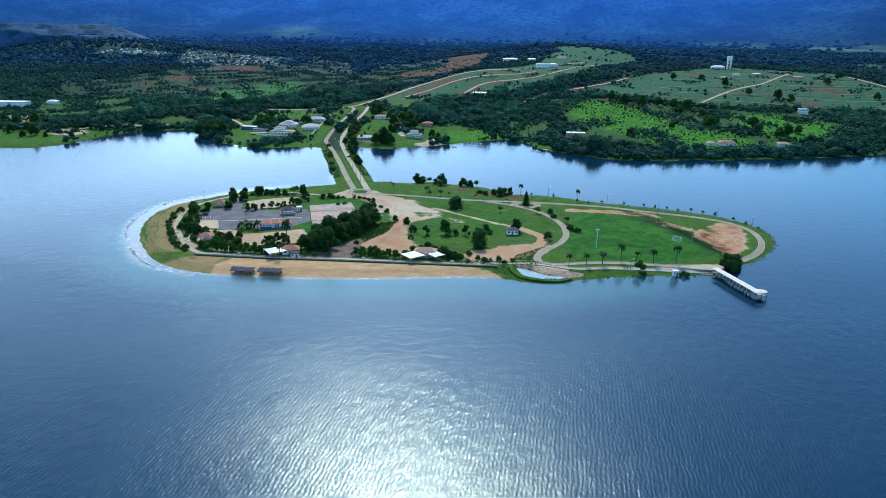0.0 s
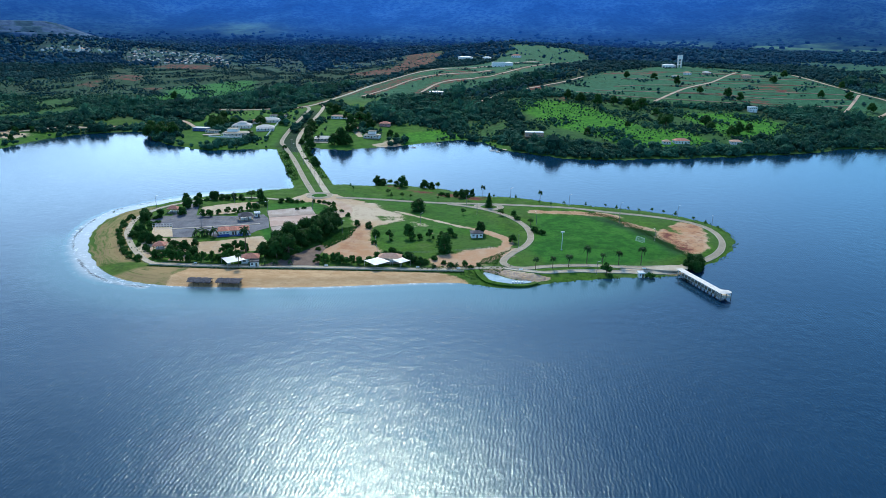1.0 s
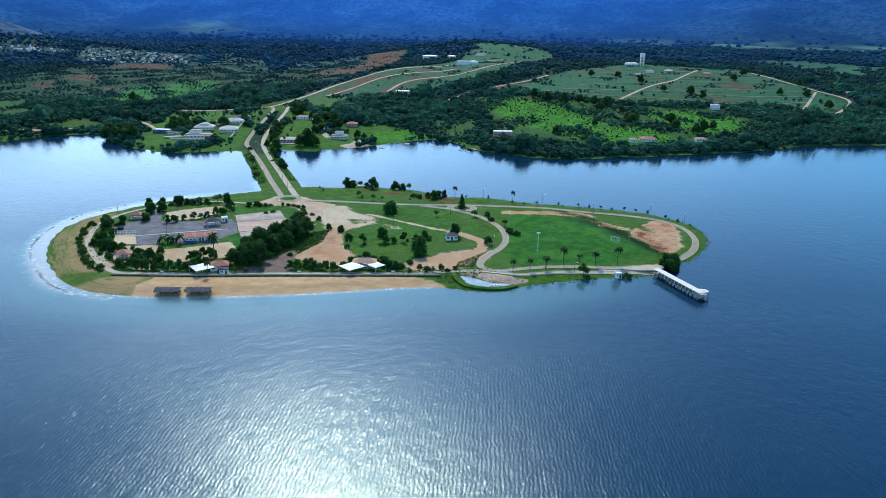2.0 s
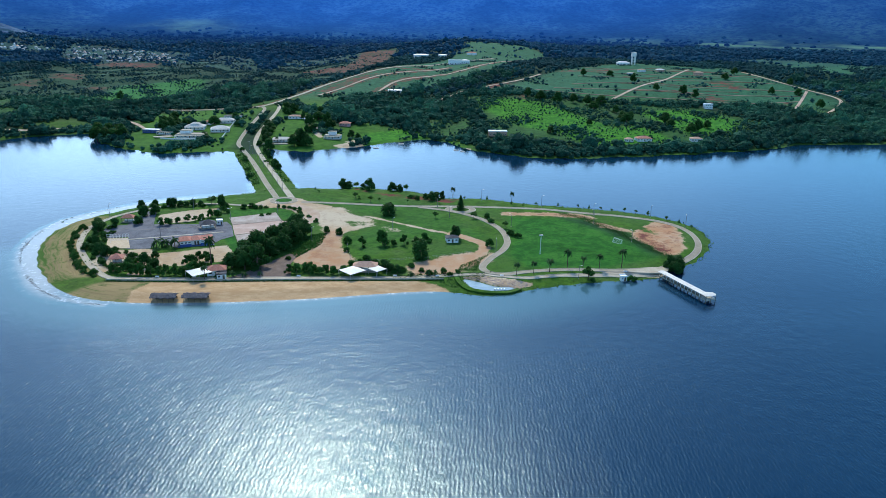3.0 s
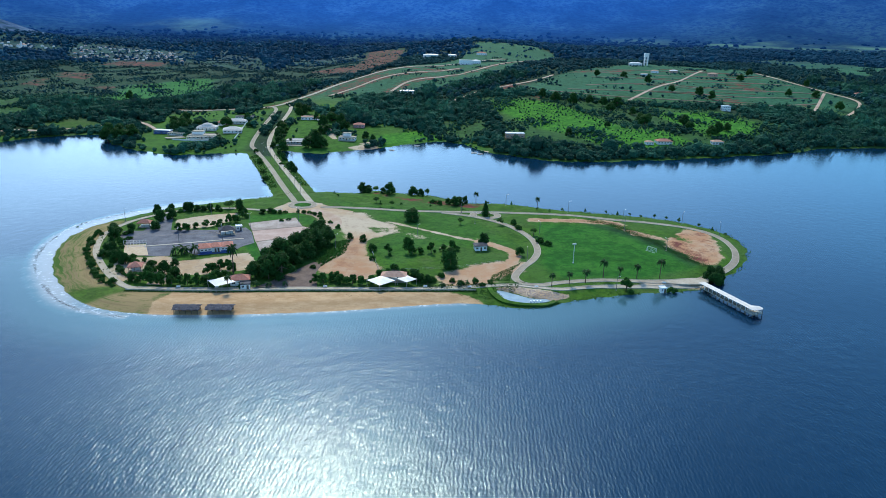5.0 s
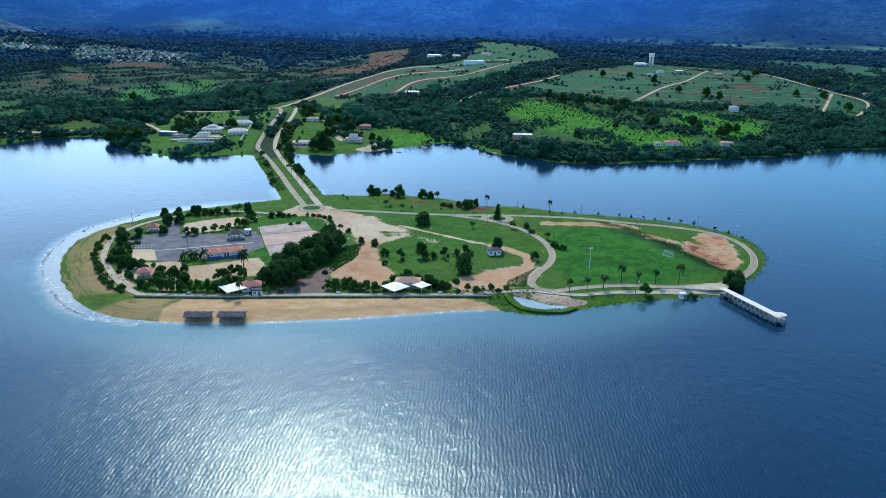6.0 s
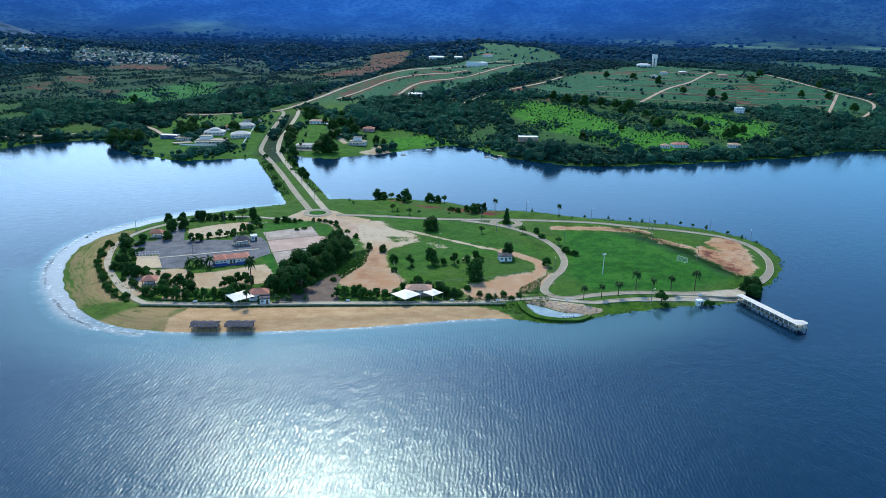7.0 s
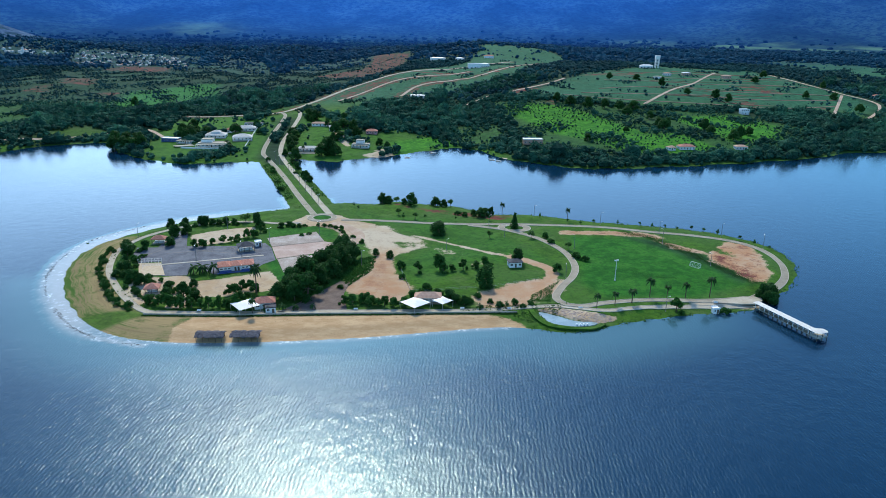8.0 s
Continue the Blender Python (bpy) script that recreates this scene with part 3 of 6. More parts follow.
cover.strip("dirt", [(38, 347), (47, 340), (56, 328), (55, 316), (50, 309)], 3.2, 2.0, 0.9)
cover.strip("red", [(38, 347), (47, 340), (56, 328), (55, 316), (50, 309)], 4.0, 2.0, 0.25)
cover.area("dirt", BARE_EAST, 4, 0.85)
for spot in ([(-34, 396), (-18, 392), (-12, 384), (-24, 384)], [(-30, 372), (-14, 370), (-12, 362), (-24, 358)], [(-22, 346), (-26, 330), (-20, 318), (-16, 334)], [(124, 388), (134, 384), (142, 374), (132, 376)], [(152, 372), (160, 366), (162, 352), (155, 358)]):
    cover.area("dirt", spot, 4, 0.8, False)
cover.area("dirt", [(-95, 414), (-90, 426), (-80, 430), (-68, 426), (-58, 414), (-42, 407), (-60, 388), (-66, 396), (-80, 402), (-97, 403)], 2, 1.0)
circle = [(-79 + 6.4 * math.cos(a), 420.5 + 6.2 * math.sin(a)) for a in np.arange(12) * math.pi / 6]
cover.area("dirt", circle, 0.8, 1.0, False)
cover.area("lush", circle, 0.8, 0.8)
cover.area("red", [(149, 357), (156, 357), (160, 343), (165, 318), (156, 312), (150, 331), (146, 343)], 4, 0.46)
cover.area("red", [(12, 440), (-12, 448), (-30, 462), (-40, 464), (-30, 450), (0, 432), (38, 420), (55, 432), (36, 438)], 4, 0.5)
cover.area("dirt", [(-149, 378), (-134, 390), (-117, 397), (-112, 383), (-120, 372), (-124, 365), (-141, 357)], 1.5)
cover.area("dirt", [(-123, 302), (-106, 308), (-87, 320), (-79, 306), (-80, 293), (-100, 285), (-114, 283)], 2, 1.0)
cover.area("dirt", [(-134, 309), (-125, 310), (-122, 298), (-113, 271), (-121, 271), (-126, 288)], 1.5, 1.0)
cover.area("dirt", [(-150, 305), (-128, 312), (-120, 300), (-112, 280), (-135, 272), (-148, 285)], 3, 0.75)
cover.area("dirt", [(42.5, 275.5), (51, 277.5), (62, 274.5), (76, 269.5), (75, 266.5), (67, 262.5), (58, 265.5), (50, 271)], 1.2, 1.0)
cover.area("dirt", [(-4, 361), (14, 361), (14, 349), (-3, 348)], 5, 0.36)
cover.area("dirt", [(8, 337), (24, 340), (24, 332), (9, 330)], 4, 0.34)
cover.area("dirt", [(26, 360), (40, 352), (44, 346), (30, 350)], 4, 0.3)
cover.area("dirt", [(118, 289), (150, 292), (143, 282), (112, 283)], 2, 0.85)
cover.area("floor", [(106, 390), (122, 384), (140, 366), (150, 345), (156, 314), (148, 312), (140, 340), (128, 362), (116, 378)], 5, 0.75)
for kind, add in (("lush", True), ("dirt", False)):
    cover.area(kind, [(-98, 339), (-91, 343), (-81, 318), (-72, 317), (-73, 308), (-77, 300), (-82, 309), (-90, 325)], 1.2, 1.0, add)
    cover.area(kind, [(-105, 376), (-107, 393), (-79, 401), (-67, 392), (-62, 376), (-69, 373), (-77, 389)], 1.5, 1.0 if kind == "dirt" else 0.8, add)
cover.area("lush", [(75, 388), (125, 385), (150, 345), (152, 310), (120, 292), (76, 290), (68, 310), (74, 350)], 5)
cover.area("lush", [(-70, 440), (-40, 425), (0, 425), (40, 380), (60, 340), (20, 335), (-10, 300), (-25, 330), (0, 370), (-40, 410)], 6, 0.45)
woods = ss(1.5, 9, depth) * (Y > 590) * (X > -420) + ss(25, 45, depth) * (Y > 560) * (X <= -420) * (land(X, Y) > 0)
for kind, pts in FIELDS:
    if kind in ("lush", "garden"):
        cover.area("lush", pts, 8, 1.0 if kind == "lush" else 0.35)
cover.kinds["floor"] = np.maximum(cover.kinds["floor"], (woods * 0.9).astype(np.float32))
# floor tone left in grass and scrub darkens them in place of haze
for kind, pts in FIELDS:
    cover.area("floor", pts, 8, {"lush": 1.0, "garden": 0.9, "grass": 0.75, "scrub": 0.62}[kind], False)
    if kind == "scrub":
        cover.area("scrub", pts, 10)
cover.area("dirt", [(32, 692), (40, 672), (52, 655), (62, 648), (58, 640), (44, 652), (34, 670)], 3, 0.9)
cover.area("dirt", [(-72, 668), (-60, 662), (-52, 668), (-62, 678)], 3, 0.7)
cover.strip("dirt", [(-101, 690), (-108, 715), (-112, 740), (-124, 746)], 3, 2, 0.9)
cover.area("dirt", [(-504, 647), (-495, 657), (-457, 643), (-450, 623), (-464, 605), (-483, 623)], 6, 0.95)
cover.area("dirt", [(-639, 733), (-623, 744), (-579, 718), (-555, 689), (-591, 676)], 8, 0.9)
cover.area("dirt", [(-80, 646), (-66, 667), (-54, 662), (-46, 654), (-62, 640)], 3, 0.8)
cover.strip("dirt", [(-118, 745), (-118, 737), (-112, 713), (-99, 682)], 3.2, 1.5, 1.0)
for pts in RED_AREAS:
    cover.area("red", pts, 12, 0.48)
for pts in HIGHWAYS[:3]:
    cover.strip("red", pts, 14, 7, 0.42)
kinds = cover.kinds
paint(sheet.data, "cover", kinds["sand"], kinds["dirt"], kinds["red"])
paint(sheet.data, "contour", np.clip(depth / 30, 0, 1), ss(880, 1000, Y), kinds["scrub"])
# second channel: where the far haze tone sets in
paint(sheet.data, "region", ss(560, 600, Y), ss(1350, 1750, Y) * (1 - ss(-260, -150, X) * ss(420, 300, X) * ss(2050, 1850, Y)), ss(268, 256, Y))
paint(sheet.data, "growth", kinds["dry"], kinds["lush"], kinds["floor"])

# the lake: finer round the island, out to the horizon
wx = spread_lines(-230, 210, 2.4, -4600, 4600, 1.15)
wy = spread_lines(225, 480, 1.8, -4600, 1000, 1.15)
WX, WY = (q.ravel() for q in np.meshgrid(wx, wy))
wd = land(WX, WY)
lake = mesh_object("water", np.stack([WX, WY, np.zeros_like(WX)], 1), grid_faces(len(wy), len(wx)), WATER, None, True)
tagged(lake, "calm blue lake water with fine wind ripples", "lake", "", "structure")
SPIT = curve([(-185, 400), (-198, 382), (-206, 362), (-202, 327), (-191, 299), (-174, 275), (-156, 255), (-140, 244), (-118, 237)], False, 3)
sp, _ = away(WX, WY, SPIT)
west = ss(-115, -165, WX)
# broad southern term also lightens the water in place of sky reflection
shallow = np.maximum.reduce([0.16 * ss(-55, -6, wd) * ss(330, 300, WY) * ss(175, 90, WX), 0.26 * ss(-22, -2, wd) * (WY < 275) * ss(60, 25, WX), ss(-7, 0, wd) * (WY < 480) * 0.55 * ss(45, 20, WX) * ss(-60, -100, np.where(WY > 350, WX, -300)), ss(3.5, 0.5, sp) * 0.7 * (WY < 480)])
inner = west * ss(-16, -4, wd) * (WY < 470)
lee = (1 - 0.92 * inner) * np.maximum(ss(262, 225, WY), ss(215, 330, WX) * ss(420, 300, WY))
paint(lake.data, "cover", np.maximum(shallow, inner * 0.85), np.maximum(np.maximum(inner * (0.12 + 0.75 * ss(0.72, 0.95, np.sin(wd * 1.55 + 0.6 * np.sin(WX * 0.05)))), ss(2.2, 0.5, sp) * 0.9), 0.8 * ss(-2.6, -0.6, wd) * (WY < 265) * (WX < 30)), lee)


# ---- distance: hills that close the view ----
def slope(x, y):
    """Height of the mountain side that closes the view."""
    A, R = np.arctan2(x, y), np.hypot(x, y)
    crest = 330 + 60 * np.sin(A * 7 + 1) + 40 * np.sin(A * 17)
    gully = np.array([noise.fractal(Vector((a * 0.0035, b * 0.0011, 0.0)), 0.9, 2.1, 5) for a, b in zip(x, y)])
    small = np.array([noise.fractal(Vector((a * 0.012, b * 0.012, 3.0)), 0.8, 2.1, 3) for a, b in zip(x, y)])
    return 42 + 26 * ss(2300, 3100, R) + (crest + 55 * gully) * ss(2800, 4250, R) ** 1.15 + 5 * small - 30 * ss(2480, 2300, R)


# blue glow that stands in for haze: grows with range, dims sideways
def haze_glow(deg, R):
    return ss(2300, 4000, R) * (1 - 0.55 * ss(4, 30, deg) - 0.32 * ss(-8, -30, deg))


def mountains():
    ang, rad = np.linspace(-75, 75, 260), np.concatenate([np.linspace(2300, 3300, 40), np.linspace(3330, 4250, 50)])
    A, R = (q.ravel() for q in np.meshgrid(np.radians(ang), rad))
    x, y = R * np.sin(A), R * np.cos(A)
    z = slope(x, y)
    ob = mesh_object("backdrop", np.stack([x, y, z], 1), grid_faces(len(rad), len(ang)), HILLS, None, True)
    deg = np.degrees(A)
    open_land = np.maximum(ss(1, 0.85, np.hypot((deg - 29) / 9, (R - 2860 - 40 * np.sin(deg * 1.3)) / 190)) * (0.55 + 0.45 * np.sin(R * 0.045 + deg * 0.4)), 0.6 * ss(1, 0.3, np.hypot((deg + 20) / 5, (R - 3150) / 180)))
    open_land = np.maximum(open_land, 0.45 * ss(1, 0.3, np.hypot((deg - 16) / 4, (R - 2900) / 180)))
    paint(ob.data, "cover", haze_glow(deg, R), open_land, R * 0)
    return tagged(ob, "distant blue-hazed wooded mountain slope", "mountain", "", "structure")


def hills_material():
    n = Nodes("distant_hills", 1.0)
    n.b.inputs["Specular IOR Level"].default_value = 0.0
    f, g = n.noise(0.0035, 6, 0.62), n.noise(0.045, 4, 0.75)
    c = n.mix(n.step(f, 0.40, 0.66), (0.012, 0.036, 0.050), (0.028, 0.070, 0.066))
    c = n.mix(n.step(g, 0.42, 0.62), c, (0.010, 0.026, 0.050))
    k = n.channels("cover")
    c = n.mix(n.math("MULTIPLY", k[1], n.step(f, 0.3, 0.6)), c, (0.105, 0.200, 0.105))
    # emission imitates the haze in front of the slope, which is no light source
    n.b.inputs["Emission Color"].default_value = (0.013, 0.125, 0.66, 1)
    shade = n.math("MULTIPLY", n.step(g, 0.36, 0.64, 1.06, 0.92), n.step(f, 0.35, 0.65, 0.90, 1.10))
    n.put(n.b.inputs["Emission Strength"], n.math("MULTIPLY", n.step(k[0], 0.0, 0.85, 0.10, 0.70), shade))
    n.bump(g, 0.6, 4.0)
    return n.done(c)


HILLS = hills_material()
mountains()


# ---- small builders ----
def part(name, bm, material, parent=None, label=""):
    me = bpy.data.meshes.new(name)
    bm.to_mesh(me)
    bm.free()
    me.materials.append(material)
    ob = new(name, me)
    ob.parent = parent
    if label:
        ob["label"] = label
    return ob


def thing(name, x, y, z=None, turn=0.0, label="", category="", group=""):
    e = new(name)
    e.empty_display_size = 0.5
    e.matrix_basis = pose(x, y, level(x, y) if z is None else z, 0, 0, turn)
    return tagged(e, label, category, group)


def box(bm, x0, x1, y0, y1, z0, z1, bevel=0.0):
    r = bmesh.ops.create_cube(bm, size=1.0, matrix=Matrix.Translation(((x0 + x1) / 2, (y0 + y1) / 2, (z0 + z1) / 2)) @ Matrix.Diagonal((x1 - x0, y1 - y0, z1 - z0, 1)))
    if bevel:
        edges = {e for v in r["verts"] for e in v.link_edges}
        bmesh.ops.bevel(bm, geom=list(edges), offset=bevel, segments=1, affect="EDGES")


def boxes(*rows):
    bm = bmesh.new()
    for r in rows:
        box(bm, *r)
    return bm


def rod(bm, a, b, r0, r1=None, sides=7):
    a, b = Vector(a), Vector(b)
    m = Matrix.Translation((a + b) / 2) @ (b - a).to_track_quat("Z", "Y").to_matrix().to_4x4()
    bmesh.ops.create_cone(bm, cap_ends=True, segments=sides, radius1=r0, radius2=r0 if r1 is None else r1, depth=(b - a).length, matrix=m)


def rods(*rows):
    bm = bmesh.new()
    for r in rows:
        rod(bm, *r)
    return bm


def solid(bm, pts, thick):
    """A slab from the corners pts of its upper face."""
    top = [bm.verts.new(p) for p in pts]
    low = [bm.verts.new((p[0], p[1], p[2] - thick)) for p in pts]
    bm.faces.new(top)
    bm.faces.new(low[::-1])
    for i in range(len(pts)):
        j = (i + 1) % len(pts)
        bm.faces.new((top[j], top[i], low[i], low[j]))


def hip(x0, x1, y0, y1, z0, rise, thick=0.18, ridge=None):
    """A hipped roof with its thickness; ridge: half length of the ridge along x."""
    bm = bmesh.new()
    cx, cy = (x0 + x1) / 2, (y0 + y1) / 2
    r = max((x1 - x0 - (y1 - y0)) / 2, 0.05) if ridge is None else ridge
    a, b, c, d = (x0, y0, z0), (x1, y0, z0), (x1, y1, z0), (x0, y1, z0)
    p, q = (cx - r, cy, z0 + rise), (cx + r, cy, z0 + rise)
    for f in ((a, b, q, p), (c, d, p, q), (b, c, q), (d, a, p)):
        solid(bm, f, thick)
    return bm


def ribbon(name, pts, width, material, label="", category="road", lift=0.12, kerb=0.0, step=2.0, closed=False):
    """A paved strip laid over the ground, with its sides; kerb: width of the raised edges."""
    line = curve(pts, closed, step)
    d = np.roll(line, -1, 0) - np.roll(line, 1, 0) if closed else np.gradient(line, axis=0)
    d /= np.linalg.norm(d, axis=1)[:, None]
    side = np.stack([-d[:, 1], d[:, 0]], 1)

    def strip(sub, a, b, up, mat, parent):
        cols = []
        for o, dz in ((a, -0.4), (a, up), (b, up), (b, -0.4)):
            p = line + side * o
            mid = line + side * np.clip(o, -width / 2, width / 2)
            cols.append(np.stack([p[:, 0], p[:, 1], np.maximum(ground(mid[:, 0], mid[:, 1]), 0.2) + dz], 1))
        v = np.stack(cols, 1)
        if closed:
            v = np.concatenate([v, v[:1]], 0)
        return mesh_object(sub, v.reshape(-1, 3), grid_faces(len(v), 4), mat, parent)

    top = strip(name, -width / 2, width / 2, lift, material, None)
    tagged(top, label, category, "", "structure")
    if kerb:
        for o in (-1, 1):
            a, b = sorted((o * width / 2, o * (width / 2 + kerb)))
            strip("kerb", a, b, lift + 0.13, KERB, top)
    return top


def slab(name, pts, material, label, category="pavement", lift=0.10, z=None):
    """A flat paved area with its edge."""
    bm = bmesh.new()
    zs = z if z is not None else max(level(*p) for p in pts) + lift
    solid(bm, [(p[0], p[1], zs) for p in pts], 0.6)
    bmesh.ops.recalc_face_normals(bm, faces=bm.faces)
    return tagged(part(name, bm, material), label, category, "", "structure")


# ---- roads and paths ----
PAVED = "pale worn paved road with light kerbs"
ribbon("road", [(-66, 416), (-53, 416), (-31, 414), (-9, 411), (16, 410), (36, 411), (60, 411), (99, 408), (128, 399), (150, 393), (171, 383), (182, 368),
                (184, 347), (178, 327), (167, 311), (154, 300), (142, 292), (122, 288), (96, 288), (76, 284), (65, 280), (57, 281), (53, 289), (58, 303), (66, 318),
                (70, 335), (68, 357), (59, 378), (47, 392), (34, 401), (16, 408)], 3.3, ROADTOP, PAVED, "road", 0.12, 0.25)
ribbon("road", [(-90, 408), (-101, 405), (-124, 408), (-144, 404), (-161, 393), (-174, 374), (-178, 352), (-176, 338), (-168, 316), (-156, 297), (-143, 280), (-131, 268),
                (-124, 265)], 2.7, CONCRETE, "pale paved path round the island's edge", "path", 0.12, 0.25)
ribbon("pavement", [(-124, 265.5), (-93, 266), (-55, 269), (-20, 270.5), (17, 273), (37, 277), (52, 279), (64, 276.5), (74, 275), (89, 279), (107, 281.5), (128, 283), (143, 286)], 2.6, CONCRETE,
       "light concrete promenade along the shore", "promenade", 0.12, 0.3)
ribbon("road", [(-86, 428), (-91, 440), (-105, 474), (-135, 550), (-164, 618), (-177, 650), (-186, 720), (-194, 800), (-201, 852), (-212, 880)], 3.5, ROADTOP, PAVED, "road", 0.12, 0.3)
ribbon("road", [(-75, 428), (-82, 445), (-104, 501), (-133, 574), (-157, 640), (-167, 688), (-171, 741), (-177, 811), (-182, 850), (-190, 890)], 3.9, CONCRETE, PAVED, "road", 0.12, 0.3)
ribbon("road", [(-79 + 7.8 * math.cos(a), 420.5 + 7.6 * math.sin(a)) for a in np.arange(12) * math.pi / 6], 3.0, ROADTOP, "pale paved ring round a grass circle", "roundabout", 0.14, 0.4, 2.0, True)
ribbon("road", [(44.5 + 8.2 * math.cos(a), 403.5 + 7 * math.sin(a)) for a in np.arange(12) * math.pi / 6], 3.8, ROADTOP, "small paved ring round a dark cone-shaped tree", "roundabout", 0.14, 0.35, 2.0, True)
ribbon("road", [(-70, 410), (-62, 402), (-52, 388), (-50, 372), (-58, 360), (-66, 352)], 7.0, DIRTROAD, "bare earth track past the courts", "track", 0.10)
ribbon("road", HIGHWAYS[0], 5.5, CONCRETE, "pale grey country highway", "road", 0.5, 0.0, 8.0)
for row in HIGHWAYS[1:]:
    ribbon("road", row, 4.2, DIRTROAD, "pale unpaved country road", "road", 0.5, 0.0, 8.0)
for row in TRACKS:
    ribbon("road", row, 2.6, PLOTTRACK, "unpaved street of a new housing plot", "road", 0.5, 0.0, 8.0)
plot = random.Random(6)
for k in range(15):
    y0 = 975 + 23.0 * k + plot.uniform(-8, 8)
    x0 = 235 + 0.42 * (y0 - 960) * (y0 > 960) + plot.uniform(0, 180)
    x1 = min(x0 + plot.uniform(40, 150), 598)
    if x1 - x0 > 25:
        ribbon("road", [(x0, y0 + plot.uniform(-4, 4)), ((x0 + x1) / 2, y0 + plot.uniform(-4, 4)), (x1, y0 + plot.uniform(-4, 4))], plot.uniform(1.6, 4.2), REDEARTH, "bare red strip of a cleared plot", "bare earth", 0.42, 0.0, 8.0)
slab("pavement", [(-166, 337), (-170, 353), (-159, 354), (-160, 386), (-154, 386), (-144, 357), (-114, 359), (-102, 365), (-96, 356), (-89, 336), (-94, 329), (-97, 318), (-114, 313), (-128, 325), (-127, 311), (-139, 309.5), (-147.5, 331), (-158, 328)], ASPHALT,
     "grey asphalt car park with faded lines", "car park", 0.11)
slab("pavement", [(-158, 327), (-147, 329), (-138, 311), (-150, 309)], plain("court_sand", (0.42, 0.33, 0.22), (0.54, 0.44, 0.32), 0.5, 0.95), "pale sand volleyball court", "sports court", 0.22)
slab("pavement", [(-103, 374), (-77, 388.5), (-69, 370), (-96.5, 358.6)], COURT, "bare concrete sports court", "sports court", 0.16)
slab("pavement", [(-96.3, 358), (-69, 369.4), (-61, 366), (-68, 349), (-89, 338)], plain("court_paint", (0.34, 0.24, 0.20), (0.46, 0.36, 0.31), 0.12, 0.9), "faded reddish sports court", "sports court", 0.15)
slab("pavement", [(-88.4, 337.2), (-74, 345), (-69, 344), (-71, 327), (-80.5, 317.5)], COURT, "bare concrete sports court", "sports court", 0.16)
slab("pavement", [(-72, 268), (-66, 276), (-50, 306), (-45, 304), (-46, 290), (-42, 272)], BROWNLOT, "dark brown paved parking strip under trees", "parking", 0.12)
slab("pavement", [(124, 286), (127, 290.5), (142, 294), (151, 294), (149, 289), (145, 285.5), (138, 285)], CONCRETE, "worn paved forecourt of the pier", "forecourt", 0.10)
slab("water", [tuple(q) for q in POND_RIM], POND, "shallow pond behind a low bank", "pond", 0, 0.72)


# ---- plants ----
def leaf_cloud(bm, rng, lumps, count, size):
    """Many small leaf faces on the skins of lumps (centre, radii), and a dark core in each."""
    for (cx, cy, cz), (rx, ry, rz) in lumps:
        core = bmesh.ops.create_icosphere(bm, subdivisions=1, radius=0.72, matrix=Matrix.Translation((cx, cy, cz)) @ Matrix.Diagonal((rx, ry, rz, 1)))
        for v in core["verts"]:
            v.co += Vector((rng.uniform(-1, 1) * rx, rng.uniform(-1, 1) * ry, rng.uniform(-1, 1) * rz)) * 0.14
    for i in range(count):
        (cx, cy, cz), (rx, ry, rz) = lumps[i % len(lumps)]
        d = Vector((rng.gauss(0, 1), rng.gauss(0, 1), rng.gauss(0.25, 1))).normalized()
        k = min(max(rng.gauss(0.95, 0.15), 0.62), 1.38)
        c = Vector((cx + d.x * rx * k, cy + d.y * ry * k, cz + d.z * rz * k))
        q = Vector((d.x + rng.uniform(-0.8, 0.8), d.y + rng.uniform(-0.8, 0.8), d.z + rng.uniform(-0.4, 1.0))).normalized().to_track_quat("Z", "Y").to_matrix()
        s = size * rng.uniform(0.6, 1.3)
        bm.faces.new([bm.verts.new(c + q @ Vector(w)) for w in ((-s, -0.5 * s, 0), (0.3 * s, -0.7 * s, 0.1 * s), (s, 0.2 * s, 0), (-0.1 * s, 0.7 * s, 0.1 * s))])


def build_tree(name, seed, height, radius, trunk, flat, lumps, leaves, size, material, label, category, bare=0.3):
    rng = random.Random(seed)
    e = new(name)
    tagged(e, label, category)
    bm = bmesh.new()
    top = height * 0.55
    rod(bm, (0, 0, -0.3), (0.1, 0.05, top), trunk, trunk * 0.55)
    places = []
    for i in range(lumps):
        a, k = i * 2.4 + rng.uniform(-0.4, 0.4), math.sqrt((i + 0.4) / lumps)
        r = radius * rng.uniform(0.24, 0.52) * (1.0 if lumps > 1 else 2.0)
        k *= rng.uniform(0.85, 1.4)
        x, y = math.cos(a) * (radius - r) * k, math.sin(a) * (radius - r) * k
        z = height * (bare + (1 - bare) * 0.40) + height * (1 - bare) * 0.34 * flat * (1 - k * k * 1.5) + rng.uniform(-0.13, 0.12) * height
        places.append(((x, y, z), (r, r, r * (0.7 + 0.25 * flat))))
        rod(bm, (0.05, 0.03, top * 0.7), (x * 0.8, y * 0.8, z - r * 0.3), trunk * 0.4, trunk * 0.12, 5)
    part("trunk", bm, BARK, e)
    bm = bmesh.new()
    leaf_cloud(bm, rng, places, leaves, size)
    part("crown", bm, material, e)
    return e


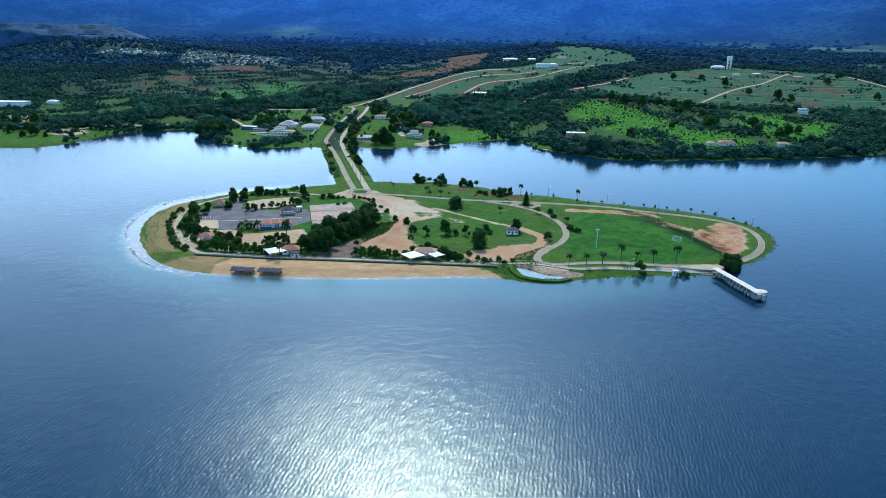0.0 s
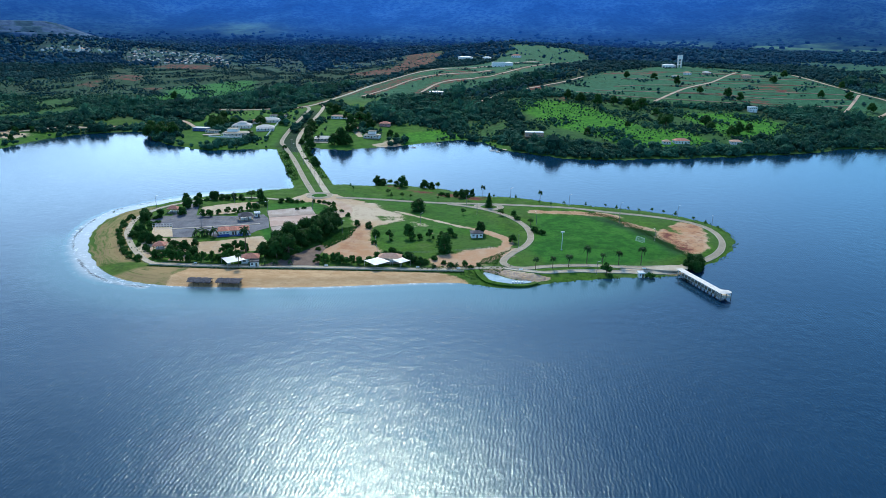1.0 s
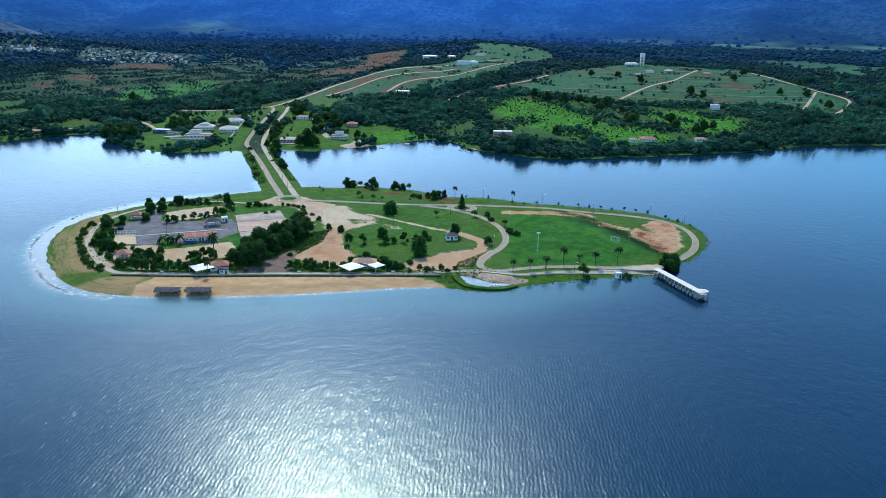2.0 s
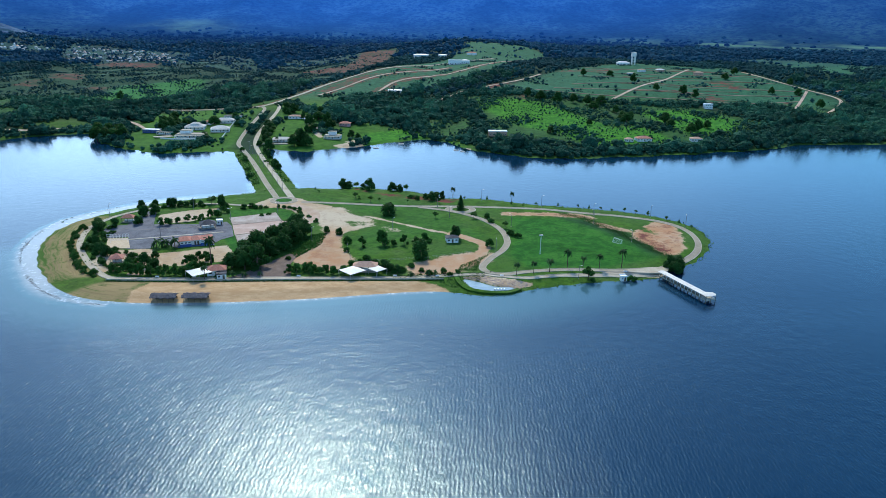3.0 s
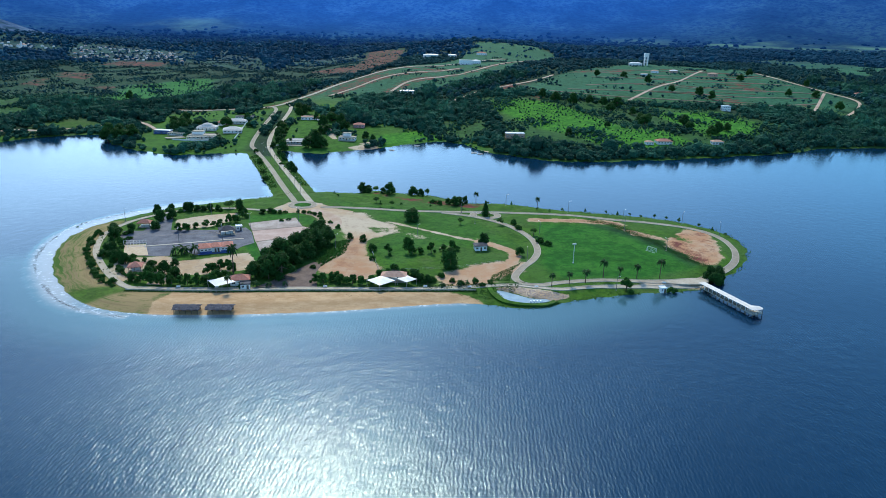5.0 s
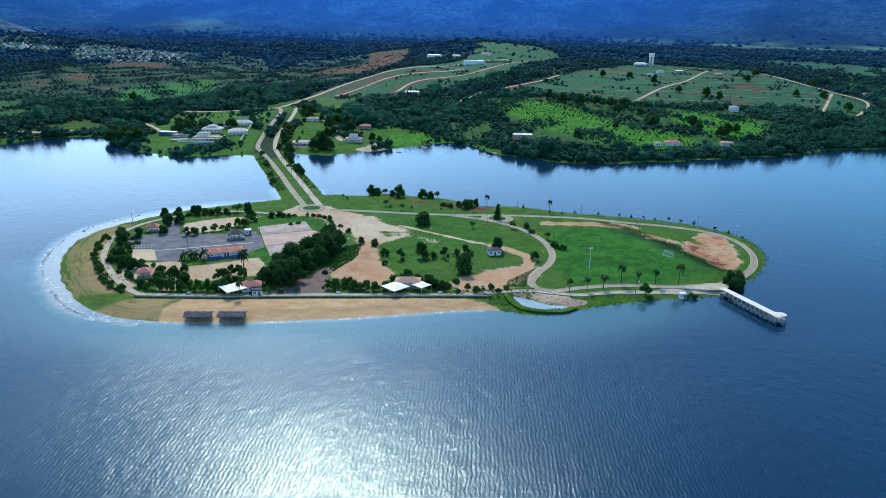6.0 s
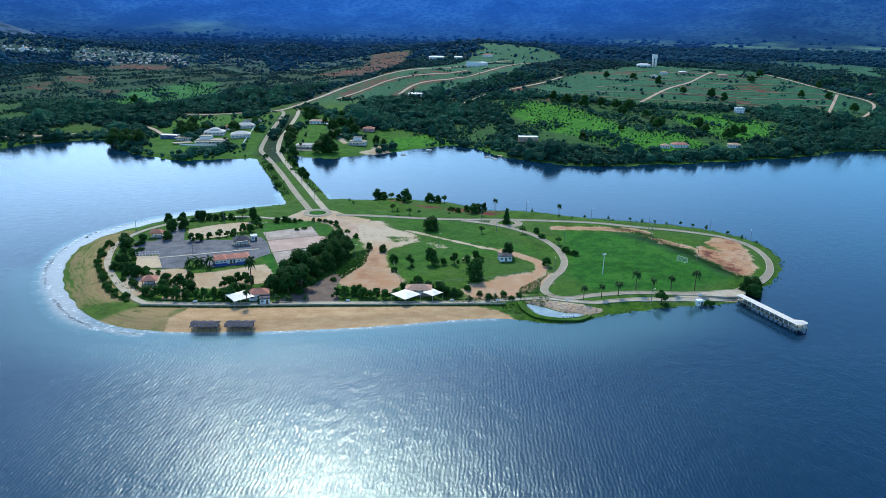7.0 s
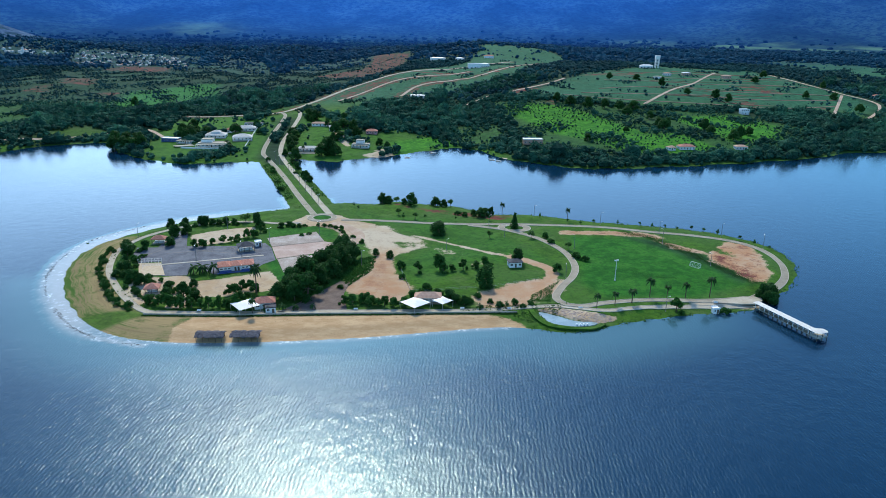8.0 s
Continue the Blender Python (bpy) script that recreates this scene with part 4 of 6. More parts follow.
def build_palm(seed, height, spread, fronds, label):
    rng = random.Random(seed)
    e = new("palm_tree")
    tagged(e, label, "palm tree")
    bm = bmesh.new()
    lean, z0 = rng.uniform(-0.3, 0.3), -0.3
    for i in range(4):
        a, b = i / 4, (i + 1) / 4
        rod(bm, (lean * a * a, 0, z0 + (height - z0) * a), (lean * b * b, 0, z0 + (height - z0) * b), 0.22 - 0.05 * a, 0.22 - 0.05 * b, 8)
    part("trunk", bm, BARK, e)
    bm = bmesh.new()
    for i in range(fronds):
        a, up = i * 2.399 + rng.uniform(-0.2, 0.2), rng.uniform(-0.25, 1.0)
        prev = None
        for k in range(6):
            s = k / 5
            r = spread * (s - 0.12 * s * s)
            z = height + 0.1 + spread * (0.85 * up * s - (0.60 + 0.2 * (1 - up)) * s * s)
            w = 0.30 * spread * (math.sin(math.pi * (0.12 + 0.86 * s)) * 0.5)
            c = Vector((lean + math.cos(a) * r, math.sin(a) * r, z))
            o = Vector((-math.sin(a), math.cos(a), 0)) * w
            row = [bm.verts.new(c - o - Vector((0, 0, w * 0.5))), bm.verts.new(c), bm.verts.new(c + o - Vector((0, 0, w * 0.5)))]
            if prev:
                bm.faces.new((prev[0], prev[1], row[1], row[0]))
                bm.faces.new((prev[1], prev[2], row[2], row[1]))
            prev = row
    part("crown", bm, LEAF_PALM, e)
    return e


def build_cone(seed):
    rng = random.Random(seed)
    e = new("conifer")
    tagged(e, "dark dense cone-shaped conifer in a small roundabout", "conifer")
    part("trunk", rods(((0, 0, -0.3), (0, 0, 2.0), 0.3)), BARK, e)
    bm = bmesh.new()
    lumps = [((0, 0, 0.8 + 0.95 * i), (3.0 * (1 - i / 8.4), 3.0 * (1 - i / 8.4), 1.0)) for i in range(8)]
    leaf_cloud(bm, rng, lumps, 1600, 0.3)
    part("crown", bm, LEAF_DARK, e)
    return e


TREE_KINDS = {
    "mango": [lambda s=s: build_tree("tree", s, 6.4, 3.4, 0.28, 1.0, 9, 1300, 0.36, LEAF_DARK, "dark dense round-crowned broadleaf tree", "tree", 0.08) for s in (11, 12, 13)],
    "big": [lambda s=s: build_tree("tree", s, 10.5, 5.2, 0.42, 1.0, 14, 2200, 0.46, LEAF_DARK, "tall dark broadleaf tree in a dense grove", "tree", 0.18) for s in (21, 22, 23)],
    "young": [lambda s=s: build_tree("tree", s, 4.4, 2.0, 0.14, 0.9, 6, 800, 0.27, LEAF, "young round green street tree", "tree", 0.06) for s in (31, 32, 33)],
    "light": [lambda s=s: build_tree("tree", s, 6.2, 3.2, 0.2, 0.5, 9, 620, 0.30, LEAF_LIGHT, "light green tree with an airy crown", "tree", 0.38) for s in (41, 42)],
    "bush": [lambda s=s: build_tree("bush", s, 2.6, 2.1, 0.1, 0.6, 6, 650, 0.26, LEAF, "dense green bush in the grass", "bush", 0.0) for s in (51, 52, 53)],
    "palm": [lambda s=s: build_palm(s, 6.8, 2.5, 34, "tall palm with drooping fronds") for s in (61, 62)],
    "lowpalm": [lambda s=s: build_palm(s, 3.4, 3.6, 17, "broad low palm with long fronds") for s in (71,)],
    "sapling": [lambda s=s: build_tree("sapling", s, 3.3, 1.15, 0.07, 0.7, 4, 260, 0.2, LEAF, "thin young roadside tree", "sapling", 0.35) for s in (81, 82)],
    "cone": [lambda: build_cone(91)],
}
grown, dice = {}, random.Random(5)


def plant(kind, x, y, size=1.0, group=""):
    k = (kind, dice.randrange(len(TREE_KINDS[kind])))
    m = pose(x, y, level(x, y), 0, 0, dice.uniform(0, 360))
    if k not in grown:
        grown[k] = TREE_KINDS[kind][k[1]]()
        ob = grown[k]
        ob.matrix_basis = m
    else:
        ob = copy_thing(grown[k], m)
    s = size * dice.uniform(0.88, 1.14)
    ob.scale = (s * dice.uniform(0.85, 1.18), s * dice.uniform(0.85, 1.18), s * dice.uniform(0.82, 1.28))
    if group:
        ob["group"] = group
    return ob


def plants(kind, places, size=1.0, group=""):
    for x, y in places:
        plant(kind, x, y, size, group)


plants("mango", [(-43.9, 465), (-22.8, 457), (-5.6, 457), (24.4, 428.4), (-116.2, 400.7), (-157.8, 375.9), (40.0, 338), (3.2, 284)], 1.12)
plants("mango", [(-3.2, 388), (20.5, 303)], 1.5)
plants("young", [(0.5, 322), (4.8, 324), (10.7, 325), (17.2, 328), (22.2, 332.5), (-12.5, 320.7), (58.7, 323.8)], 1.2, "trees on the meadow")
plant("young", -1.5, 325, 1.7)
plants("light", [(-33.7, 464), (4.7, 456), (-18.3, 420.5), (-30.1, 430.9), (71.0, 361.4), (52.6, 382), (27.6, 381.9)], 0.75)
plant("light", -125.3, 408, 1.15)
plants("bush", [(14.3, 429.2), (20.1, 432.4), (9.9, 433.2), (61.3, 383.6), (73.1, 346.8), (77.2, 342.3), (25, 330), (-21.6, 327.1), (-20, 312.2), (-7.5, 297.5), (8.3, 280), (12.2, 281.7), (16.4, 287.9), (63.2, 373.7), (127.7, 277.5)], 1.2)
plants("mango", [(-38, 462), (-40, 468), (-28, 460), (0, 455), (28, 432), (32, 436)], 0.8)
plants("young", [(-39.8, 276.4), (-36.4, 279.8), (-32.3, 276.7), (-25.9, 276.9), (-21.6, 275.8), (-17.1, 277.3), (-13.6, 284.7)], 1.25, "trees behind the promenade")
plants("young", [(-126, 273.8), (-121.6, 273.3), (-114.7, 270.4), (-109.8, 270.6), (-106.1, 270.7), (-102.5, 270.9), (-98, 271)], 1.25, "trees behind the promenade")
plants("young", [(-98.9, 287.5), (-96.4, 289.7), (-93.4, 291.2), (-89.9, 292.8), (-87.1, 289.3), (-93.6, 274.4), (-90.8, 277.7), (-88.9, 281.1)], 1.25, "clipped round trees")
plants("young", [(-126.2, 365.4), (-121.4, 365.6), (-118.8, 369), (-115.2, 374.7), (-111.2, 376), (-110.3, 386.4), (-134.5, 356.6), (-138.7, 355), (-131.2, 362)], 1.2, "trees by the car park")
plants("mango", [(-175.3, 352), (-169.6, 340.2), (-157.5, 314), (-150.7, 303), (-143.6, 297.1), (-118.5, 284), (-153.2, 357), (-152.1, 380)], 0.95)
plants("bush", [(-179, 332), (-173.6, 316), (-165.3, 303), (-158.8, 293), (-152.8, 284), (-162.6, 333), (-143.2, 289.9), (-112.9, 282.8), (-161.5, 398), (-152.9, 396)], 1.0)
plants("mango", [(-147.4, 399), (-143.6, 400.5), (-139.5, 400), (-135.7, 401)], 0.8, "trees along the back road")
plants("bush", [(-128.3, 400.1), (-107, 385.4), (-92.7, 398.2), (-89.3, 398.4), (-86.3, 400), (-62.3, 394), (-53.1, 378), (-46.8, 368), (-48.6, 297)], 0.9)
plants("mango", [(-28.7, 343), (-36.7, 346.4)], 0.7)
plants("big", [(-74.1, 283), (-69.2, 288), (-61.3, 284), (-66.9, 304), (-59.3, 300.6), (-61.5, 318), (-54.4, 312.4), (-55.8, 330), (-52.0, 325), (-53.8, 343), (-72.5, 299), (-59, 333), (-49, 338)], 1.0, "grove")
plants("big", [(-71, 296), (-64, 293), (-64, 310), (-58, 308), (-59, 324), (-54, 320), (-50, 333), (-54, 338), (-67, 281)], 0.9, "grove")
plants("palm", [(69.4, 277.4), (78.4, 280.9), (86.9, 283.9), (97.2, 291.5), (105.3, 291.5), (113.8, 291), (125.7, 292.5)], 0.95, "palms along the ring road")
plant("young", 105.4, 277.6, 1.75)
plant("palm", -85.6, 286.6, 1.4)
plants("palm", [(-81.5, 264.3), (39.8, 440), (80.9, 422)], 1.0)
plants("lowpalm", [(-124.4, 313), (-120.5, 315), (-114.7, 314)], 1.1)
plants("sapling", [(125.8, 413), (133.1, 411), (140.7, 409), (147.4, 406), (155.9, 404), (163.3, 403.1), (169.9, 398), (189.7, 370.3), (112.8, 416.5), (97.7, 420.1), (63.7, 427.8)], 1.0, "roadside saplings")
plants("mango", [(151.5, 294.5), (152.8, 290.2), (157.3, 300), (155.5, 295)], 1.15)
plant("bush", 156.3, 296, 1.3)
plant("cone", 44.5, 403.5, 1.0)


# ---- far woods ----
def far_woods():
    rng = np.random.default_rng(3)
    tall = bmesh.new()
    bmesh.ops.create_icosphere(tall, subdivisions=2, radius=1.0)
    fine_v = np.array([v.co[:] for v in tall.verts])
    fine_f = np.array([[v.index for v in f.verts] for f in tall.faces])
    tall.free()
    low = bmesh.new()
    bmesh.ops.create_icosphere(low, subdivisions=1, radius=1.0)
    base_v = np.array([v.co[:] for v in low.verts])
    base_f = np.array([[v.index for v in f.verts] for f in low.faces])
    low.free()

    def belt(name, y0, y1, cell, size, lumps, label, ball_v, ball_f, material, smooth=True, sprays=0, shrubs=False, tall=False):
        nx = int(2 * (0.82 * y1 + 120) / cell)
        x, y = np.meshgrid((np.arange(nx) - nx / 2) * cell, np.arange(y0, y1, cell))
        x, y = x.ravel() + rng.uniform(-0.5, 0.5, x.size) * cell, y.ravel() + rng.uniform(-0.5, 0.5, y.size) * cell
        keep = (np.abs(x) < 0.8 * y + 120) & (y > y0 - cell)
        x, y = x[keep], y[keep]
        s = land(x, y)
        dense = ss(1.0, 6.0, s) * (y > 585)
        open_ground, bushy, yards = np.zeros(x.shape), np.zeros(x.shape), np.zeros(x.shape)
        patchy = np.sin(x * 0.023 + 1.7 * np.sin(y * 0.011)) + np.sin(y * 0.019 + 1.3 * np.sin(x * 0.013))
        dense *= np.clip(0.90 + 0.2 * patchy, 0.4, 1)
        clump = np.sin(x * 0.071 + 2 * np.sin(y * 0.037)) + np.sin(y * 0.053 + 2 * np.sin(x * 0.041)) + rng.normal(0, 0.25, x.size)
        for kind, pts in FIELDS:
            d, inside = away(x, y, np.array(pts, float), True)
            m = ss(-6, 10, np.where(inside, d, -d))
            m = np.maximum(m, tall * ss(-14, -8, np.where(inside, d, -d)))
            open_ground, yards = np.maximum(open_ground, m * (kind != "garden")), np.maximum(yards, m * (kind == "garden"))
            bushy = np.maximum(bushy, m * {"scrub": 0.80, "lush": 0.10, "grass": 0.035, "garden": 0.10}[kind])
            dense *= 1 - m * (1 - ss({"grass": 0.45, "lush": 0.5, "garden": 0.55, "scrub": -1.3}[kind], 1.4, clump) * 0.95)
        if tall:
            dense *= (open_ground < 0.05) * (yards < 0.05)
        if shrubs:
            dense = bushy * ss(-1.8, 0.9, clump)
        for pts in RED_AREAS:
            d, inside = away(x, y, np.array(pts, float), True)
            dense *= 1 - 0.84 * ss(-6, 8, np.where(inside, d, -d))
        for pts in HIGHWAYS + TRACKS:
            d, _ = away(x, y, curve(pts, False, 15))
            dense *= ss(6, 13, d - 9 * tall)
        for pts in ([(-165, 618), (-178, 655), (-187, 730), (-196, 810), (-205, 860)], [(-150, 620), (-163, 680), (-170, 741), (-177, 811), (-182, 850)]):
            d, _ = away(x, y, curve(pts, False, 15))
            dense *= ss(5, 11, d)
        dense *= ss(14, 20, away(x, y, CAUSEWAY)[0])
        for hx, hy in HOUSE_SPOTS:
            dense *= ss(13, 20, np.hypot(x - hx, (y - hy + 5) * 0.7))
        keep = rng.random(x.size) < dense
        x, y, open_ground = x[keep], y[keep], open_ground[keep]
        z = ground(x, y)
        n, k = len(x), len(ball_v)
        big = size * np.clip(rng.lognormal(-0.05, 0.33, n), 0.45, 1.9) * (1 - 0.42 * open_ground)
        all_v = []
        for j in range(lumps):
            o = rng.uniform(-0.7, 0.7, (n, 2)) * big[:, None] * (j > 0)
            r = big * (rng.uniform(0.5, 0.8, n) if j else 1.0)
            v = ball_v[None] * rng.uniform(0.60, 1.25, (n, k, 1)) * r[:, None, None] * np.array([1, 1, 0.85])
            v = v + np.stack([x + o[:, 0], y + o[:, 1], z + big * rng.uniform(0.45, 0.95, n)], 1)[:, None]
            all_v.append(v.reshape(-1, 3))
        f = (ball_f[None] + (np.arange(n * lumps) * k)[:, None, None]).reshape(-1, 3)
        if sprays:
            way = rng.normal(0, 1, (n, sprays, 3))
            way /= np.linalg.norm(way, axis=2)[..., None]
            way[..., 2] = np.abs(way[..., 2]) * 1.1 - 0.25
            at = np.stack([x, y, z + big * 0.75], 1)[:, None] + way * (big[:, None] * rng.uniform(0.75, 1.35, (n, sprays)))[..., None]
            tri = at[:, :, None] + rng.normal(0, 0.20, (n, sprays, 3, 3)) * big[:, None, None, None]
            f = np.concatenate([f, np.arange(n * sprays * 3).reshape(-1, 3) + n * lumps * k])
            all_v.append(tri.reshape(-1, 3))
        ob = mesh_object(name, np.concatenate(all_v), f, material, None, smooth)
        tagged(ob, label, "woods", "", "stuff")

    belt("woods", 590, 960, 4.6, 2.4, 1, "dark green woods behind the lake shore", base_v, base_f, WOODS, False, 6)
    belt("woods", 590, 740, 10.5, 3.6, 4, "taller dark trees on the lake shore", fine_v, fine_f, WOODS, False, 30)
    belt("woods", 740, 960, 10.5, 3.6, 4, "taller dark trees above the shore woods", base_v, base_f, WOODS, False, 26)
    belt("woods", 645, 1150, 17.0, 5.2, 4, "tall dark trees standing over the woods", base_v, base_f, WOODS, False, 60, False, True)
    belt("shrubs", 620, 1000, 4.4, 1.5, 1, "low green shrubs in the fields", base_v, base_f, WOODS, False, 4, True)
    belt("shrubs", 1000, 1720, 5.6, 1.7, 1, "low dark shrubs in the far fields", base_v, base_f, WOODS_MID_HAZED, False, 0, True)
    belt("woods", 960, 1500, 6.4, 2.8, 1, "dark green woods between fields", base_v, base_f, WOODS_MID_HAZED, False)
    x, y = np.meshgrid(np.arange(-2400, 2400, 19.0), np.arange(1700, 3200, 19.0))
    x, y = x.ravel() + rng.uniform(-10, 10, x.size), y.ravel() + rng.uniform(-10, 10, y.size)
    R = np.hypot(x, y)
    keep = (R > 2420) & (R < 3150) & (rng.random(x.size) < 0.9 * ss(3150, 2600, R)) & (np.abs(x) < 0.8 * y)
    bearing = np.degrees(np.arctan2(x, y))
    keep &= (np.hypot((bearing - 29) / 9, (R - 2860 - 40 * np.sin(bearing * 1.3)) / 190) > 0.9) | (rng.random(x.size) < 0.12)
    x, y, R, bearing = x[keep], y[keep], R[keep], bearing[keep]
    z = slope(x, y)
    n, k = len(x), len(base_v)
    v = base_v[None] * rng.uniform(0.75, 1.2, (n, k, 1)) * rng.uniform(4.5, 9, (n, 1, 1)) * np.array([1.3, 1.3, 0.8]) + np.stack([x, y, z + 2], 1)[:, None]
    # these crowns carry the same haze glow as the slope
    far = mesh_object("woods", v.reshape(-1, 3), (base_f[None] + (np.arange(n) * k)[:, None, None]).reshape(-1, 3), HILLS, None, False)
    paint(far.data, "cover", np.repeat(haze_glow(bearing, R) * 0.95, k), np.repeat(R * 0, k), np.repeat(R * 0, k))
    tagged(far, "farthest woods below the mountains under a blue haze glow", "woods", "", "stuff")
    belt("woods", 1500, 2500, 12.0, 4.6, 1, "distant woods on the plain, blue haze in their colour", base_v, base_f, WOODS_FAR_HAZED, False)


HOUSE_SPOTS = [(-289, 701), (-243, 716), (-233, 668), (-227, 757), (-215, 702), (-124, 751), (-135, 660), (-141, 775), (-84, 677), (-82, 738), (91, 700), (248, 689), (310, 700), (398, 905), (-226, 787)]
far_woods()


# ---- buildings ----
def wall_run(bm, along, a, b, at, thick, z0, z1, holes=()):
    """A straight wall with openings (from, to, sill, head) cut through; along is 'x' or 'y'."""
    def put(p, q, lo, hi):
        if q - p > 0.01 and hi - lo > 0.01:
            box(bm, *((p, q, at - thick / 2, at + thick / 2) if along == "x" else (at - thick / 2, at + thick / 2, p, q)), lo, hi)
    edge = a
    for p, q, lo, hi in sorted(holes):
        put(edge, p, z0, z1)
        put(p, q, z0, lo)
        put(p, q, hi, z1)
        edge = q
    put(edge, b, z0, z1)


def openings(e, row, at, doors=()):
    """Window and door parts in the front wall at y = at."""
    for p, q, lo, hi in row:
        w = part("window", boxes((p, q, at - 0.02, at + 0.06, lo, lo + 0.08), (p, q, at - 0.02, at + 0.06, hi - 0.08, hi), (p, p + 0.08, at - 0.02, at + 0.06, lo + 0.08, hi - 0.08),
                                 (q - 0.08, q, at - 0.02, at + 0.06, lo + 0.08, hi - 0.08), ((p + q) / 2 - 0.03, (p + q) / 2 + 0.03, at - 0.02, at + 0.06, lo + 0.08, hi - 0.08)), WHITEPAINT, e)
        part("pane", boxes((p + 0.08, q - 0.08, at + 0.01, at + 0.03, lo + 0.08, hi - 0.08)), DARK, w, "dark glass")
    for p, q, lo, hi in doors:
        part("door", boxes((p, q, at, at + 0.06, lo, hi)), WOOD, e, "brown wooden door")


def house(name, x, y, turn, w, d, h, roof, rise, label, walls=PLASTER, windows=2, door=True, band=None, storeys=1, flat=False, porch=0.0):
    e = thing(name, x, y, None, turn, label, "house")
    x0, x1, y0, y1 = -w / 2, w / 2, -d / 2, d / 2
    rows, doors = [], []
    for s in range(storeys):
        z = s * h
        cells = windows + (1 if door and s == 0 else 0)
        for i in range(cells):
            c = x0 + w * (i + 0.5) / cells
            if door and s == 0 and i == cells // 2:
                doors.append((c - 0.5, c + 0.5, 0.05, 2.15))
            else:
                g = min(0.8, w / cells * 0.3)
                rows.append((c - g, c + g, z + 1.0, z + min(2.2, h - 0.35)))
    bm = bmesh.new()
    top = h * storeys
    for s in range(storeys):
        wall_run(bm, "x", x0, x1, y0 + 0.1, 0.2, s * h - (0.8 if s == 0 else 0), s * h + h, [r for r in rows + doors if s * h <= r[2] < s * h + h])
    wall_run(bm, "x", x0, x1, y1 - 0.1, 0.2, -0.8, top)
    side = [(-d * 0.2, d * 0.2, 1.0, 2.1)] if d > 4 else []
    for at in (x0 + 0.1, x1 - 0.1):
        wall_run(bm, "y", y0 + 0.2, y1 - 0.2, at, 0.2, -0.8, top, side)
    bmesh.ops.remove_doubles(bm, verts=bm.verts, dist=0.002)
    part("wall", bm, walls, e)
    part("floor", boxes((x0 + 0.2, x1 - 0.2, y0 + 0.2, y1 - 0.2, -0.3, 0.02)), CONCRETE, e)
    openings(e, rows, y0 + 0.05, doors)
    if band:
        part("base_band", boxes((x0 - 0.03, x1 + 0.03, y0 - 0.03, y0, 0.0, 0.85), (x0 - 0.03, x0, y0, y1, 0.0, 0.85), (x1, x1 + 0.03, y0, y1, 0.0, 0.85)), band, e, "blue painted base")
    if porch:
        part("porch_roof", boxes((x0 - 0.3, x1 + 0.3, y0 - porch, y0 - 0.05, 2.55, 2.75)), roof, e)
        part("porch_floor", boxes((x0 - 0.2, x1 + 0.2, y0 - porch, y0 - 0.05, -0.6, 0.05)), CONCRETE, e)
        for i in range(5):
            u = x0 + 0.1 + (w - 0.2) * i / 4
            part("post", boxes((u - 0.14, u + 0.14, y0 - porch + 0.15, y0 - porch + 0.43, 0.05, 2.55)), PLASTER, e)
    if flat:
        part("roof", boxes((x0 - 0.3, x1 + 0.3, y0 - 0.3, y1 + 0.3, top, top + 0.22), (x0 - 0.3, x1 + 0.3, y0 - 0.3, y0 - 0.15, top + 0.22, top + 0.55), (x0 - 0.3, x1 + 0.3, y1 + 0.15, y1 + 0.3, top + 0.22, top + 0.55)), roof, e)
    else:
        part("roof", hip(x0 - 0.6, x1 + 0.6, y0 - 0.6, y1 + 0.6, top + 0.12, rise), roof, e)
        cap = bmesh.new()
        r = max((w - d) / 2, 0.05)
        rod(cap, (-r, 0, top + 0.16 + rise), (r + 0.02, 0, top + 0.16 + rise), 0.11, 0.11, 6)
        part("ridge_cap", cap, roof, e)
    return e


